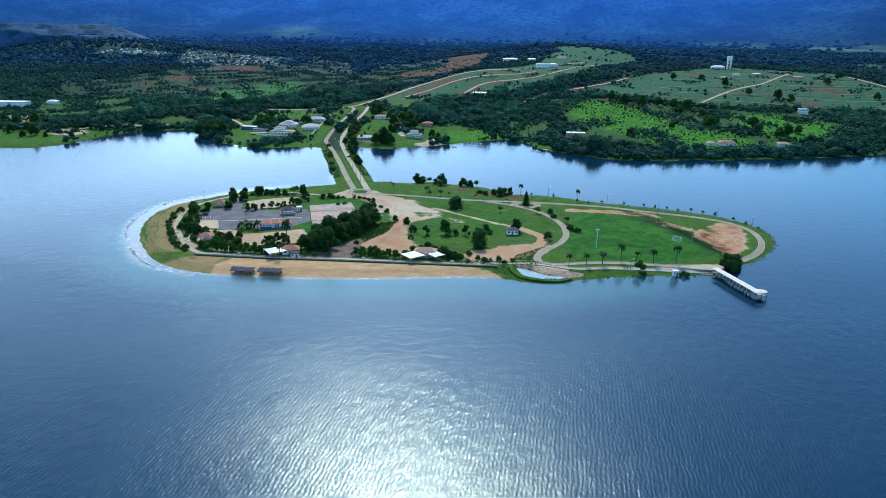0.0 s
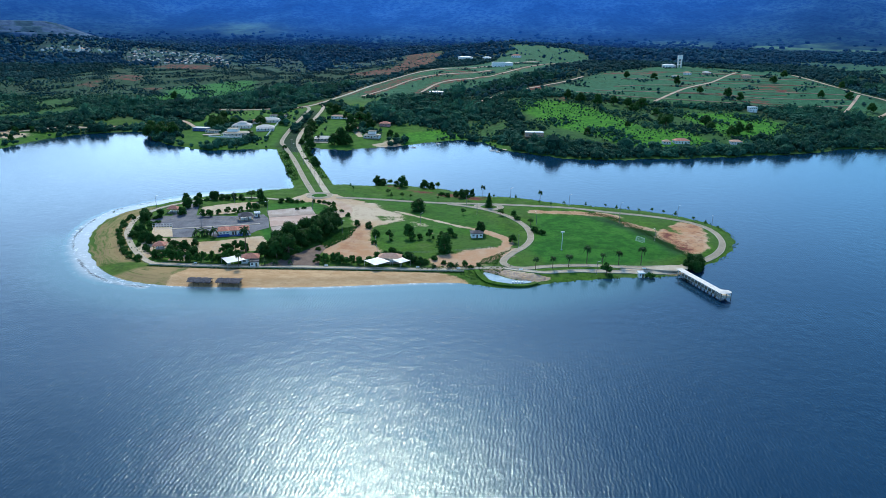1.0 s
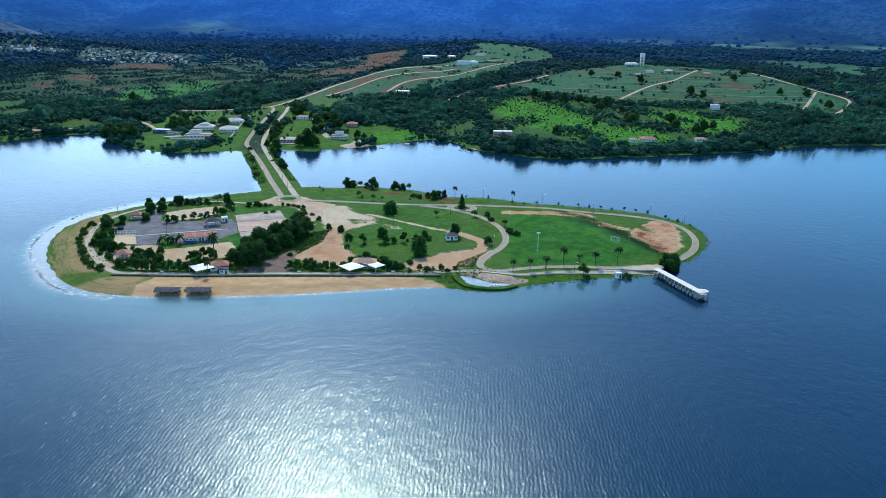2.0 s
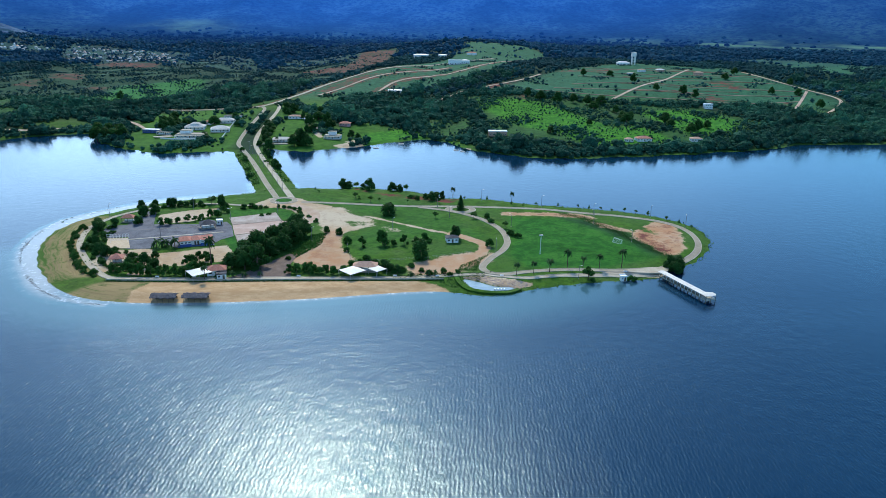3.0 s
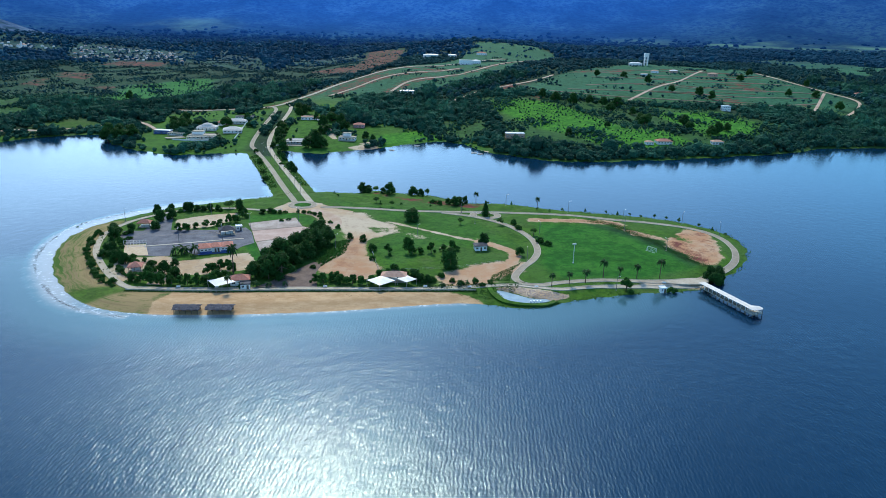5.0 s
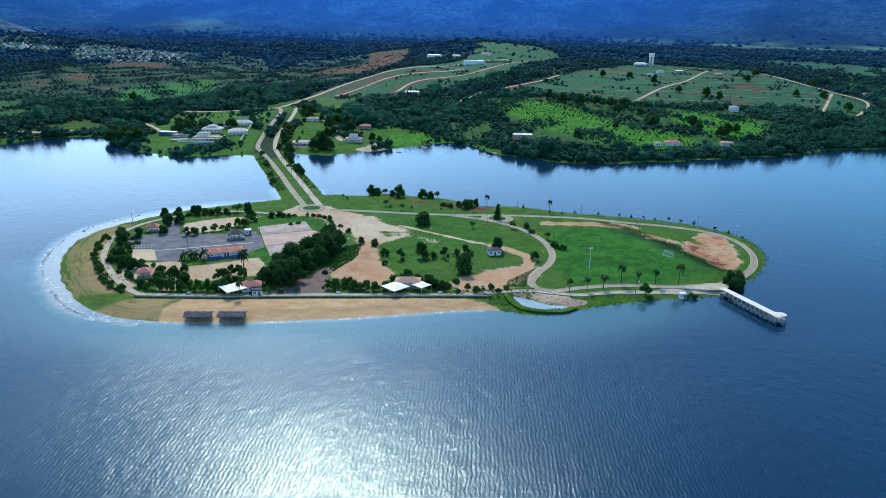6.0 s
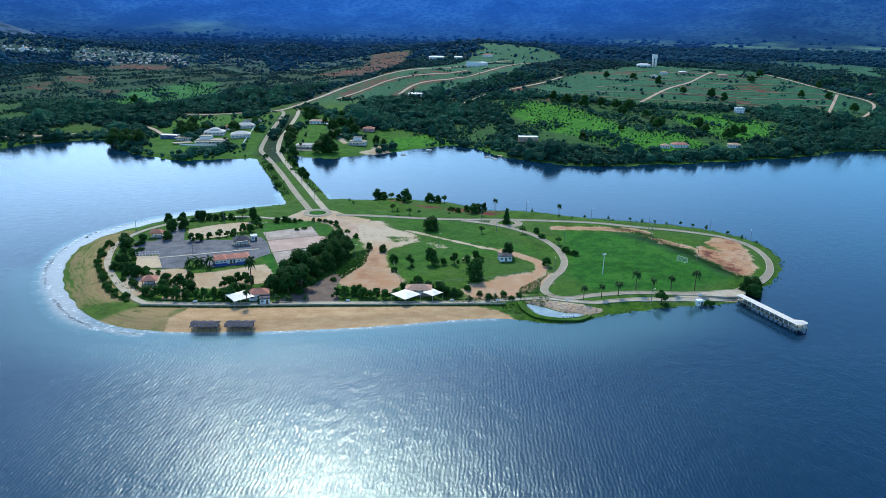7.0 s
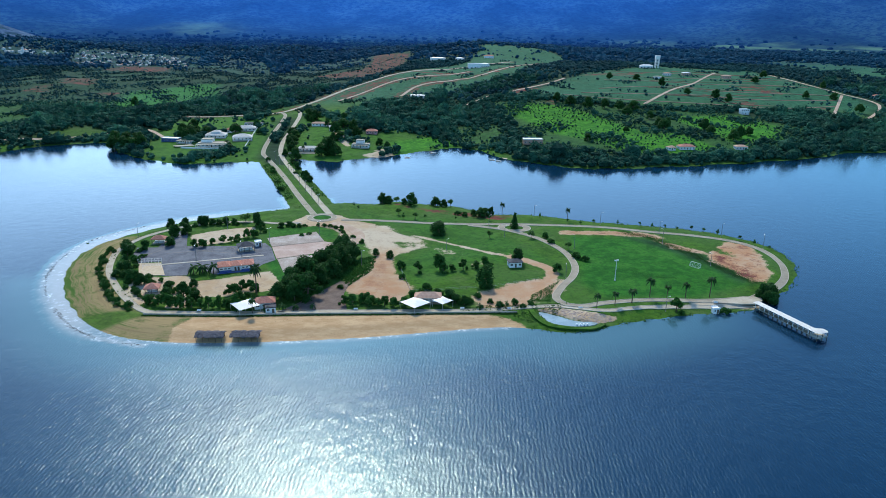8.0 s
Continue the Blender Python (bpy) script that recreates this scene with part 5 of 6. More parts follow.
def main_building():
    e = thing("service_building", -105.6, 321.5, None, 19.5, "long white building with blue base and three clay roofs", "building")
    rows = [(c - 0.6, c + 0.6, 1.5, 2.3) for c in (-7.2, -5.2, -3.4, 3.4, 5.2, 7.2)]
    doors = [(-0.9, 0.1, 0.05, 2.15), (0.6, 1.6, 0.05, 2.15)]
    bm = bmesh.new()
    wall_run(bm, "x", -8.4, -2.4, -3.9, 0.2, -0.6, 3.1, rows[:3])
    wall_run(bm, "x", 2.4, 8.4, -3.9, 0.2, -0.6, 3.1, rows[3:])
    wall_run(bm, "x", -2.4, 2.4, -2.7, 0.2, -0.6, 3.1, doors)
    wall_run(bm, "x", -8.4, 8.4, 3.9, 0.2, -0.6, 3.1)
    for at in (-8.3, 8.3):
        wall_run(bm, "y", -3.8, 3.8, at, 0.2, -0.6, 3.1)
    for at in (-2.5, 2.5):
        wall_run(bm, "y", -3.8, -2.8, at, 0.2, -0.6, 3.1)
    bmesh.ops.remove_doubles(bm, verts=bm.verts, dist=0.002)
    part("wall", bm, PLASTER, e)
    part("floor", boxes((-8.2, 8.2, -2.6, 3.8, -0.3, 0.03)), CONCRETE, e)
    openings(e, rows, -3.95)
    openings(e, [], -2.75, doors)
    part("base_band", boxes((-8.43, -2.4, -4.03, -4.0, 0, 1.15), (-8.43, -8.4, -4.0, 4.0, 0, 1.15)), BLUEPAINT, e, "blue painted base")
    part("base_band", boxes((2.4, 8.43, -4.03, -4.0, 0, 1.15), (8.4, 8.43, -4.0, 4.0, 0, 1.15)), BLUEPAINT, e, "blue painted base")
    part("apron", boxes((-9.5, 9.5, -5.6, -4.1, -0.4, 0.12)), BLUEPAINT, e, "blue painted step in front")
    for x0, x1, y0, z in ((-9.0, -2.6, -4.6, 3.2), (-2.6, 2.6, -3.6, 3.0), (2.6, 9.0, -4.6, 3.2)):
        part("roof", hip(x0, x1, y0, 4.6, z, 1.5, 0.16, 0.8), TILE, e)


def pavilion(name, x, y, turn, w, d, h, rise, roof, label, posts=3, wall=False, ridge=None):
    """An open shelter: posts, beams and a hipped roof on a floor slab."""
    e = thing(name, x, y, None, turn, label, "shelter")
    part("floor", boxes((-w / 2, w / 2, -d / 2, d / 2, -0.5, 0.14)), CONCRETE, e)
    for i in range(posts):
        for v in (-d / 2 + 0.3, d / 2 - 0.3):
            u = -w / 2 + 0.3 + (w - 0.6) * i / (posts - 1)
            part("post", rods(((u, v, 0.14), (u, v, h), 0.12)), WOOD, e)
    for v in (-d / 2 + 0.3, d / 2 - 0.3):
        part("beam", boxes((-w / 2 + 0.1, w / 2 - 0.1, v - 0.09, v + 0.09, h, h + 0.2)), WOOD, e)
    part("roof", hip(-w / 2 - 0.5, w / 2 + 0.5, -d / 2 - 0.5, d / 2 + 0.5, h + 0.22, rise, 0.15, ridge), roof, e)
    if wall:
        part("counter", boxes((-w / 2 + 1.0, w / 2 - 1.0, -0.2, d / 2 - 0.8, 0.14, 1.1)), PLASTER, e)
    return e


def canopy(x, y, turn, w, d, edge, peak, label):
    """A white stretched roof, sagging between its peak and its four corner masts."""
    e = thing("canopy", x, y, None, turn, label, "canopy")
    n = 9
    u, v = (q.ravel() for q in np.meshgrid(np.linspace(-1, 1, n), np.linspace(-1, 1, n)))
    r = np.maximum(np.abs(u), np.abs(v))
    z = edge + (peak - edge) * (1 - r) ** 1.15 + 0.10 * (u * v) ** 2
    k = 1 - 0.025 * (1 - (u * v) ** 2) * r
    top = np.stack([u * w / 2 * k, v * d / 2 * k, z], 1)
    f = grid_faces(n, n)
    part_ob = mesh_object("membrane", np.concatenate([top, top - np.array([0, 0, 0.05])]), np.concatenate([f, f[:, ::-1] + n * n]), MEMBRANE, e, True)
    part_ob["label"] = "white stretched membrane"
    for a in (-1, 1):
        for b in (-1, 1):
            part("mast", rods(((a * w / 2 * 0.97, b * d / 2 * 0.97, -0.3), (a * w / 2, b * d / 2, edge + 0.2), 0.09)), STEEL, e)
    part("mast", rods(((0, 0, -0.3), (0, 0, peak), 0.1)), STEEL, e)
    return e


def beach_hut(x, y, turn, seed):
    rng = random.Random(seed)
    e = thing("beach_hut", x, y, -0.15, turn, "open beach shelter with a ragged grey roof at the waterline", "shelter", "beach shelters")
    w, d = 10.6, 5.2
    for i in range(5):
        for v in (-d / 2 + 0.3, d / 2 - 0.3):
            u = -w / 2 + 0.3 + (w - 0.6) * i / 4
            part("post", rods(((u, v, -1.2), (u + rng.uniform(-0.1, 0.1), v, 2.5), 0.1, 0.08)), WOOD, e)
    for v in (-d / 2 + 0.3, d / 2 - 0.3):
        part("beam", rods(((-w / 2, v, 2.5), (w / 2, v, 2.5), 0.09)), WOOD, e)
    nx, ny = 23, 11
    u, v = (q.ravel() for q in np.meshgrid(np.linspace(-1, 1, nx), np.linspace(-1, 1, ny)))
    z = 2.7 + 1.05 * (1 - np.abs(v)) + np.array([rng.uniform(-0.13, 0.13) for _ in u]) - 0.10 * np.cos(u * 12)
    ragged = np.array([rng.uniform(0.96, 1.06) for _ in u])
    top = np.stack([u * (w / 2 + 0.4) * ragged, v * (d / 2 + 0.5) * ragged, z], 1)
    f = grid_faces(ny, nx)
    mesh_object("roof", np.concatenate([top, top - np.array([0, 0, 0.22])]), np.concatenate([f, f[:, ::-1] + nx * ny]), THATCH, e)
    part("back_screen", boxes((-w / 2 + 0.4, w / 2 - 0.4, d / 2 - 0.36, d / 2 - 0.28, 0.2, 1.5)), WOOD, e, "dark woven back screen")
    part("bench", boxes((-w / 2 + 1.0, w / 2 - 1.0, 0.6, 1.1, 0.75, 0.83), (-w / 2 + 1.2, -w / 2 + 1.4, 0.7, 1.0, -0.2, 0.75), (w / 2 - 1.4, w / 2 - 1.2, 0.7, 1.0, -0.2, 0.75)), WOOD, e)


def pier():
    e = thing("pier", 143.2, 281.6, 0.0, 200.4, "long covered pier with a flat white roof over dark piles", "pier")
    length, half = 29.6, 1.45
    part("deck", boxes((-half, half, -1.0, length, 1.35, 1.6)), CONCRETE, e)
    part("deck", boxes((-4.4, 1.5, length, length + 4.4, 1.35, 1.6)), CONCRETE, e, "wider deck at the head")
    n = 12
    for i in range(n):
        v = 0.4 + (length - 0.8) * i / (n - 1)
        for u in (-half + 0.15, half - 0.15):
            part("pile", rods(((u, v, -3.0), (u, v, 1.35), 0.17)), WOOD, e)
            part("post", boxes((u - 0.11, u + 0.11, v - 0.11, v + 0.11, 1.6, 3.5)), WHITEPAINT, e, "white post")
    for i in range(n - 1):
        v0, v1 = 0.4 + (length - 0.8) * i / (n - 1) + 0.1, 0.4 + (length - 0.8) * (i + 1) / (n - 1) - 0.1
        for u in (-half + 0.15, half - 0.15):
            bm = boxes((u - 0.03, u + 0.03, v0, v1, 2.55, 2.63), (u - 0.03, u + 0.03, v0, v1, 1.75, 1.82))
            for k in range(9):
                c = v0 + (v1 - v0) * (k + 0.5) / 9
                box(bm, u - 0.025, u + 0.025, c - 0.03, c + 0.03, 1.82, 2.55)
            part("railing", bm, WOOD, e, "dark slatted railing")
    for u, v in ((-4.2, length + 0.3), (-4.2, length + 4.1), (1.3, length + 4.1), (-1.5, length + 4.1), (1.3, length + 0.3)):
        part("pile", rods(((u, v, -3.0), (u, v, 1.35), 0.17)), WOOD, e)
        part("post", boxes((u - 0.08, u + 0.08, v - 0.08, v + 0.08, 1.6, 3.5)), WOOD, e)
    for a, b in (((-4.2, length + 0.4), (-4.2, length + 4.0)), ((-4.1, length + 4.1), (1.2, length + 4.1)), ((1.3, length + 0.4), (1.3, length + 4.0))):
        part("railing", rods(((*a, 2.6), (*b, 2.6), 0.05), ((*a, 2.1), (*b, 2.1), 0.04), ((*a, 1.8), (*b, 1.8), 0.04)), WHITEPAINT, e, "white rail")
    for u in (-half + 0.15, half - 0.15):
        part("beam", boxes((u - 0.1, u + 0.1, 0, length + 4.2, 3.5, 3.7)), WOOD, e)
    bm = bmesh.new()
    solid(bm, [(-half - 0.4, -0.8, 3.75), (0, -0.8, 4.05), (0, length + 0.6, 4.05), (-half - 0.4, length + 0.6, 3.75)], 0.14)
    solid(bm, [(0, -0.8, 4.05), (half + 0.4, -0.8, 3.75), (half + 0.4, length + 0.6, 3.75), (0, length + 0.6, 4.05)], 0.14)
    bmesh.ops.recalc_face_normals(bm, faces=bm.faces)
    part("roof", bm, PIERROOF, e, "pale grey-white roof")
    bm = bmesh.new()
    rim = [(-1.85, length - 0.4), (-4.7, length + 1.2), (-4.7, length + 3.6), (-3.6, length + 4.7), (1.0, length + 4.7), (1.85, length + 3.6), (1.85, length - 0.4)]
    for i in range(len(rim)):
        p, q = rim[i], rim[(i + 1) % len(rim)]
        solid(bm, [(*p, 3.72), (*q, 3.72), (-1.4, length + 2.1, 4.3)], 0.14)
    bmesh.ops.recalc_face_normals(bm, faces=bm.faces)
    part("roof", bm, PIERROOF, e, "faceted pale roof over the head")


def lamp_post(x, y, h, turn, arms=1, label="slim grey street lamp", group="street lamps"):
    e = thing("street_lamp", x, y, None, turn, label, "street lamp", group)
    part("pole", rods(((0, 0, -0.3), (0, 0, h), 0.15, 0.09)), LAMPPAINT, e)
    part("base", boxes((-0.22, 0.22, -0.22, 0.22, -0.2, 0.35)), CONCRETE, e)
    for k in range(arms):
        s = 1 - 2 * k
        arm = part("arm", rods(((0, 0, h - 0.1), (s * 1.3, 0, h + 0.25), 0.05)), STEEL, e)
        part("lamp_head", boxes((s * 1.3 - 0.35, s * 1.3 + 0.35, -0.14, 0.14, h + 0.2, h + 0.34)), WHITEPAINT, arm)
    return e


def floodlight(x, y, turn):
    e = thing("floodlight", x, y, None, turn, "tall white floodlight mast at the edge of the playing field", "floodlight")
    part("pole", rods(((0, 0, -0.3), (0, 0, 10.4), 0.2, 0.12, 8)), WHITEPAINT, e)
    part("base", boxes((-0.3, 0.3, -0.3, 0.3, -0.2, 0.5)), WHITEPAINT, e)
    part("crossbar", boxes((-1.1, 1.1, -0.08, 0.08, 10.3, 10.45)), STEEL, e)
    for u in (-0.75, 0.0, 0.75):
        part("lamp_head", boxes((u - 0.32, u + 0.32, -0.35, 0.0, 10.45, 10.95)), WHITEPAINT, e)


def goal(x, y, turn):
    e = thing("football_goal", x, y, None, turn, "white steel football goal with a pale net", "goal")
    w, h = 2.9, 2.35
    part("frame", rods(((-w, 0, 0), (-w, 0, h), 0.09), ((w, 0, 0), (w, 0, h), 0.09), ((-w, 0, h), (w, 0, h), 0.09)), WHITEPAINT, e)
    part("stay", rods(((-w, 0, h), (-w, 1.4, 0), 0.05), ((w, 0, h), (w, 1.4, 0), 0.05), ((-w, 1.4, 0.05), (w, 1.4, 0.05), 0.05)), WHITEPAINT, e)
    bm = bmesh.new()
    for i in range(13):
        u = -w + 2 * w * i / 12
        rod(bm, (u, 0.05, h), (u, 1.4, 0.05), 0.018, 0.018, 3)
    for i in range(6):
        t = (i + 0.5) / 6
        rod(bm, (-w, 1.4 * t, h * (1 - t)), (w, 1.4 * t, h * (1 - t)), 0.018, 0.018, 3)
    part("net", bm, WHITEPAINT, e)


def fence(pts, label, gap=3.0, h=1.3, mat=WOOD):
    line = curve(pts, False, gap)
    e = thing("fence", line[0][0], line[0][1], 0.0, 0, label, "fence")
    o = line[0]
    zs = ground(line[:, 0], line[:, 1])
    for (x, y), z in zip(line, zs):
        part("post", rods(((x - o[0], y - o[1], z - 0.3), (x - o[0], y - o[1], z + h), 0.07, 0.07, 5)), mat, e)
    for k in (0.45, 0.95):
        bm = bmesh.new()
        for i in range(len(line) - 1):
            rod(bm, (*(line[i] - o), zs[i] + h * k), (*(line[i + 1] - o), zs[i + 1] + h * k), 0.025, 0.025, 4)
        part("wire", bm, STEEL, e)


main_building()
pavilion("shed", -109.0, 351.5, 24, 8.6, 6.5, 3.0, 2.0, SHEET, "open shed with a dark grey hipped roof", 4, True)
house("kiosk", -104.4, 359.5, 24, 3.2, 3.0, 2.7, WHITEPAINT, 0.4, "small white kiosk beside the shed", PLASTER, 1, True, None, 1, True)
pavilion("kiosk", -161.5, 362.5, 5, 7.2, 5.0, 2.7, 1.9, TILE, "open kiosk with a red clay roof by the car park", 3, True)
pavilion("kiosk", -134.5, 288.5, 12, 6.0, 5.6, 2.6, 2.0, TILE, "open kiosk with a red hipped clay roof among trees", 3, True)
canopy(-85.6, 268.4, 40, 9.6, 9.6, 3.2, 4.7, "white stretched canopy in front of the restaurant")
house("restaurant", -78.8, 274.0, 14, 8.5, 6.0, 2.9, TILE, 1.8, "low restaurant with a red clay roof beside the promenade", PLASTER, 2)
house("storehouse", -74.6, 268.2, 14, 4.2, 3.6, 2.5, SHEET, 0.5, "low flat-roofed store beside the restaurant", PLASTER, 1, True, None, 1, True)
canopy(-12.0, 274.2, 45, 9.6, 9.6, 3.0, 4.5, "white stretched canopy on the promenade")
canopy(0.2, 276.8, 45, 6.6, 6.6, 3.0, 4.2, "smaller white stretched canopy on the promenade")
pavilion("bar", -6.5, 282.0, 2, 11.5, 6.0, 3.0, 1.8, OLDTILE, "open bar with a faded clay roof between canopies", 4, True)
house("cottage", 37.8, 332.4, 9, 6.6, 5.4, 2.9, SHEET, 1.1, "small white cottage with a grey roof on the meadow", PLASTER, 2)
beach_hut(-92.5, 243.0, 2, 1)
beach_hut(-78.5, 243.8, 2, 2)
pier()
house("kiosk", 122.8, 277.6, 8, 2.6, 2.4, 2.5, WHITEPAINT, 0.5, "little white kiosk on the bank by the pier", PLASTER, 1, True, None, 1, True)
goal(134.3, 335.4, 128)
floodlight(86.0, 312.8, 200)
lamp_post(128.7, 374.8, 9, 160)
for x, y, h, a in ((132.6, 394.2, 8, 20), (169.7, 391.4, 8, 40), (185.2, 369, 8, 80), (60.1, 429, 8, 0), (100.7, 413.7, 8, 10), (142.8, 337, 7, 120), (62, 315.7, 7, 90), (28.8, 407.2, 7, 0), (100.5, 277.5, 7, 10),
                   (36.8, 383.5, 7, 40), (1.9, 355.1, 7, 30), (-132, 392.4, 8, 0), (-178, 372.6, 8, 60), (-42.4, 329.7, 8, 0), (74.9, 363.7, 8, 130)):
    lamp_post(x, y, h, a)
for x, y in ((-129.5, 331.5), (-107.9, 339.5)):
    lamp_post(x, y, 9, 100, 2, "double-armed street lamp on the car park's median")
for i in range(9):
    t = i / 8
    lamp_post(-86.5 - 70 * t, 450 + 165 * t, 8, 68, 2, "double-armed street lamp on the causeway's grass strip", "causeway lamps")
ribbon("pavement", [(-146, 325.5), (-129.5, 331.3), (-108, 339.3), (-97, 343)], 1.3, KERB, "pale raised median of the car park", "kerb", 0.30)
for a, b in (((-165, 331), (-155, 349)), ((-150, 344), (-118, 354)), ((-133, 349), (-104, 344)), ((-112, 349), (-118, 356))):
    ribbon("pavement", [a, b], 0.2, ROADTOP, "faded white line on asphalt", "road marking", 0.135)
fence([(-15, 293), (5, 297), (25, 302), (48, 312)], "old wooden post fence across the meadow")
fence([(-22, 326), (-19, 312), (-15, 294)], "old wooden post fence along the bare ground")
ribbon("wall_promenade", [(-128, 262.8), (-93, 263.3), (-55, 266), (-20, 268), (15, 270), (33, 271)], 0.3, CONCRETE, "low pale concrete wall above the beach", "wall", 0.85)
ribbon("wall_bank", [(39.6, 273.5), (40.6, 267.5), (45.4, 260.4), (54.5, 257.6), (64, 258.4), (69, 262.5)], 2.2, GROUND, "low grassy bank round the pond", "bank", 0.7)


def court_goal(x, y, turn):
    e = thing("court_post", x, y, None, turn, "white volleyball posts with a net on sand", "sports net")
    part("post", rods(((-4.5, 0, 0), (-4.5, 0, 2.5), 0.07)), WHITEPAINT, e)
    part("post", rods(((4.5, 0, 0), (4.5, 0, 2.5), 0.07)), WHITEPAINT, e)
    bm = bmesh.new()
    for k in range(6):
        rod(bm, (-4.5, 0, 1.5 + k * 0.18), (4.5, 0, 1.5 + k * 0.18), 0.02, 0.02, 4)
    part("net", bm, WHITEPAINT, e)


def court_fence():
    """White posts and rails round the back of the sand court."""
    e = thing("court_fence", -152.5, 328.2, None, 10, "white post and rail fence behind the sand court", "fence")
    for i in range(8):
        u = -5.8 + 11.6 * i / 7
        part("post", rods(((u, 0, -0.2), (u, 0, 2.6), 0.09)), WHITEPAINT, e)
    for z in (1.3, 2.5):
        part("rail", rods(((-5.8, 0, z), (5.8, 0, z), 0.06)), WHITEPAINT, e)


court_goal(-148, 320, 12)
court_fence()
for x, y, a in ((-99, 364, 58), (-73.5, 380, 58)):
    lamp_post(x, y, 9, a, 2, "double-armed lamp beside a sports court", "court lamps")
e_board = thing("notice_board", -70.5, 330.0, None, 80, "white free-standing panel beside the court", "panel")
part("panel", boxes((-1.8, 1.8, -0.08, 0.08, 1.0, 4.6)), WHITEPAINT, e_board)
part("post", rods(((-1.5, 0, -0.3), (-1.5, 0, 1.0), 0.08)), STEEL, e_board)
part("post", rods(((1.5, 0, -0.3), (1.5, 0, 1.0), 0.08)), STEEL, e_board)

# more plants: causeway banks, mainland gardens, single trees in the far fields
plants("bush", [(-163, 612), (-148.9, 572), (-133.5, 525.4), (-125, 501), (-145, 560)], 1.4, "bushes on the causeway bank")
plants("mango", [(-139.1, 606), (-129.6, 581.8), (-117.2, 549.6), (-108.4, 531.2), (-112.5, 537), (-153, 640)], 0.95, "trees on the causeway bank")
plants("bush", [(-126, 557.9), (-157, 655), (-160, 700), (-168, 760)], 1.0)
plants("big", [(-158, 682), (-148.6, 650), (-141, 628), (-109, 642), (-116.8, 660), (-113, 650), (-272.4, 705.4), (-264.8, 709.4), (-277.6, 735), (-268, 725), (-164, 722)], 0.95, "large dark garden trees")
plants("mango", [(-164.3, 809.6), (-157.5, 798.8), (-134.7, 774.5), (-116.6, 701.3), (-102.9, 731.9), (-94.9, 726.9), (-119.7, 806.7), (-201.5, 731.4), (-216.2, 775.1), (-67.2, 692.1), (-58.4, 677.8)], 1.2)
plants("palm", [(-215.4, 660), (-207.2, 645), (-211, 655), (-145, 655), (-138, 652)], 1.1)
plants("big", [(-432.8, 949), (317.8, 1148.8), (269.5, 1135.6), (356.3, 1010.8), (393.6, 998), (407.4, 984.2), (614.4, 1120.5), (588.1, 1036.3), (564, 1227.4), (519.9, 1159.1), (548.7, 1043.5), (339.9, 1083), (575.8, 946.5)], 1.15, "single trees in the fields")
plants("big", [(262.8, 799.3), (204.4, 758.5), (151.1, 707.9), (255.9, 846.3)], 0.9, "single trees in the fields")
plant("bush", -203.5, 364, 0.9)

# mainland houses
house("villa", -243, 714, 8, 20.4, 13.8, 3.2, PALETILE, 3.0, "large villa with a pale hipped roof by the lake", PLASTER, 4, True, None, 1, False, 2.6)
house("villa", -243, 714.5, 8, 8.4, 6.9, 5.9, PALETILE, 1.5, "upper storey with a pale hipped roof", PLASTER, 2, False)
house("villa", -233, 672, 4, 28.8, 13.8, 3.2, CONCRETE, 0.5, "wide flat-roofed grey villa with terraces by the lake", PLASTER, 6, True, None, 1, True, 4.2)
house("villa", -240, 678, 4, 10.8, 10.3, 5.8, CONCRETE, 0.5, "taller flat-roofed wing of the grey villa", PLASTER, 3, False, None, 1, True)
house("villa", -212, 703, 14, 19.2, 13.8, 3.2, PALETILE, 2.8, "white villa with a pale hipped roof", PLASTER, 4, True, None, 1, False, 3.0)
house("villa", -222, 752, 14, 20.4, 11.5, 3.2, PALETILE, 2.6, "white house with a pale hipped roof behind the villas", PLASTER, 4, True, None, 1, False, 2.4)
house("house", -237, 744, 80, 14, 8, 3.0, TILE, 2.0, "long house with a red clay roof", PLASTER, 4)
house("house", -222, 784, 5, 20, 8, 3.0, SHEET, 1.0, "long low house with a grey roof", PLASTER, 5)
house("boathouse", -286, 700, -8, 18, 8, 3.2, MEMBRANE, 0.6, "low white boathouse with dark arches by the shore", BLUEPAINT, 6, True, None, 1, True)
house("boathouse", -266, 688, -14, 16, 6, 2.8, CONCRETE, 0.5, "low pale terrace building by the shore", PLASTER, 5, True, None, 1, True, 3.0)
house("house", -134, 661, 2, 20, 9, 3.2, PALETILE, 1.4, "waterside house with a white roof and palms", PLASTER, 5, True, None, 1, False, 4.0)
house("house", -119, 668, 2, 9, 8, 3.2, TILE, 1.8, "house with a red clay roof by the water", PLASTER, 2)
house("barn", -143, 778, 2, 20, 7, 3.0, OLDTILE, 1.5, "long low barn with a terracotta roof", PLASTER, 4)
house("house", -124, 752, 10, 10, 8, 4.2, MEMBRANE, 1.0, "small pale block house", PLASTER, 2, True, None, 1, True)
house("house", -85, 680, -4, 17, 9, 3.2, CONCRETE, 0.5, "white modern house above the shore", PLASTER, 4, True, None, 1, True, 3.0)
house("house", -86, 684, -4, 8, 6, 6.0, CONCRETE, 0.5, "white upper block of the modern house", PLASTER, 2, False, None, 1, True)
house("house", -80, 738, 0, 12, 8, 3.0, TILE, 2.0, "pinkish house with a red roof in front of woods", plain("pink_plaster", (0.45, 0.2, 0.2), (0.55, 0.3, 0.3), 0.5), 3)
house("house", 92, 700, 2, 20, 9, 4.4, MEMBRANE, 0.5, "long house with a white flat roof among trees", OLDTILE, 4, True, None, 1, True)
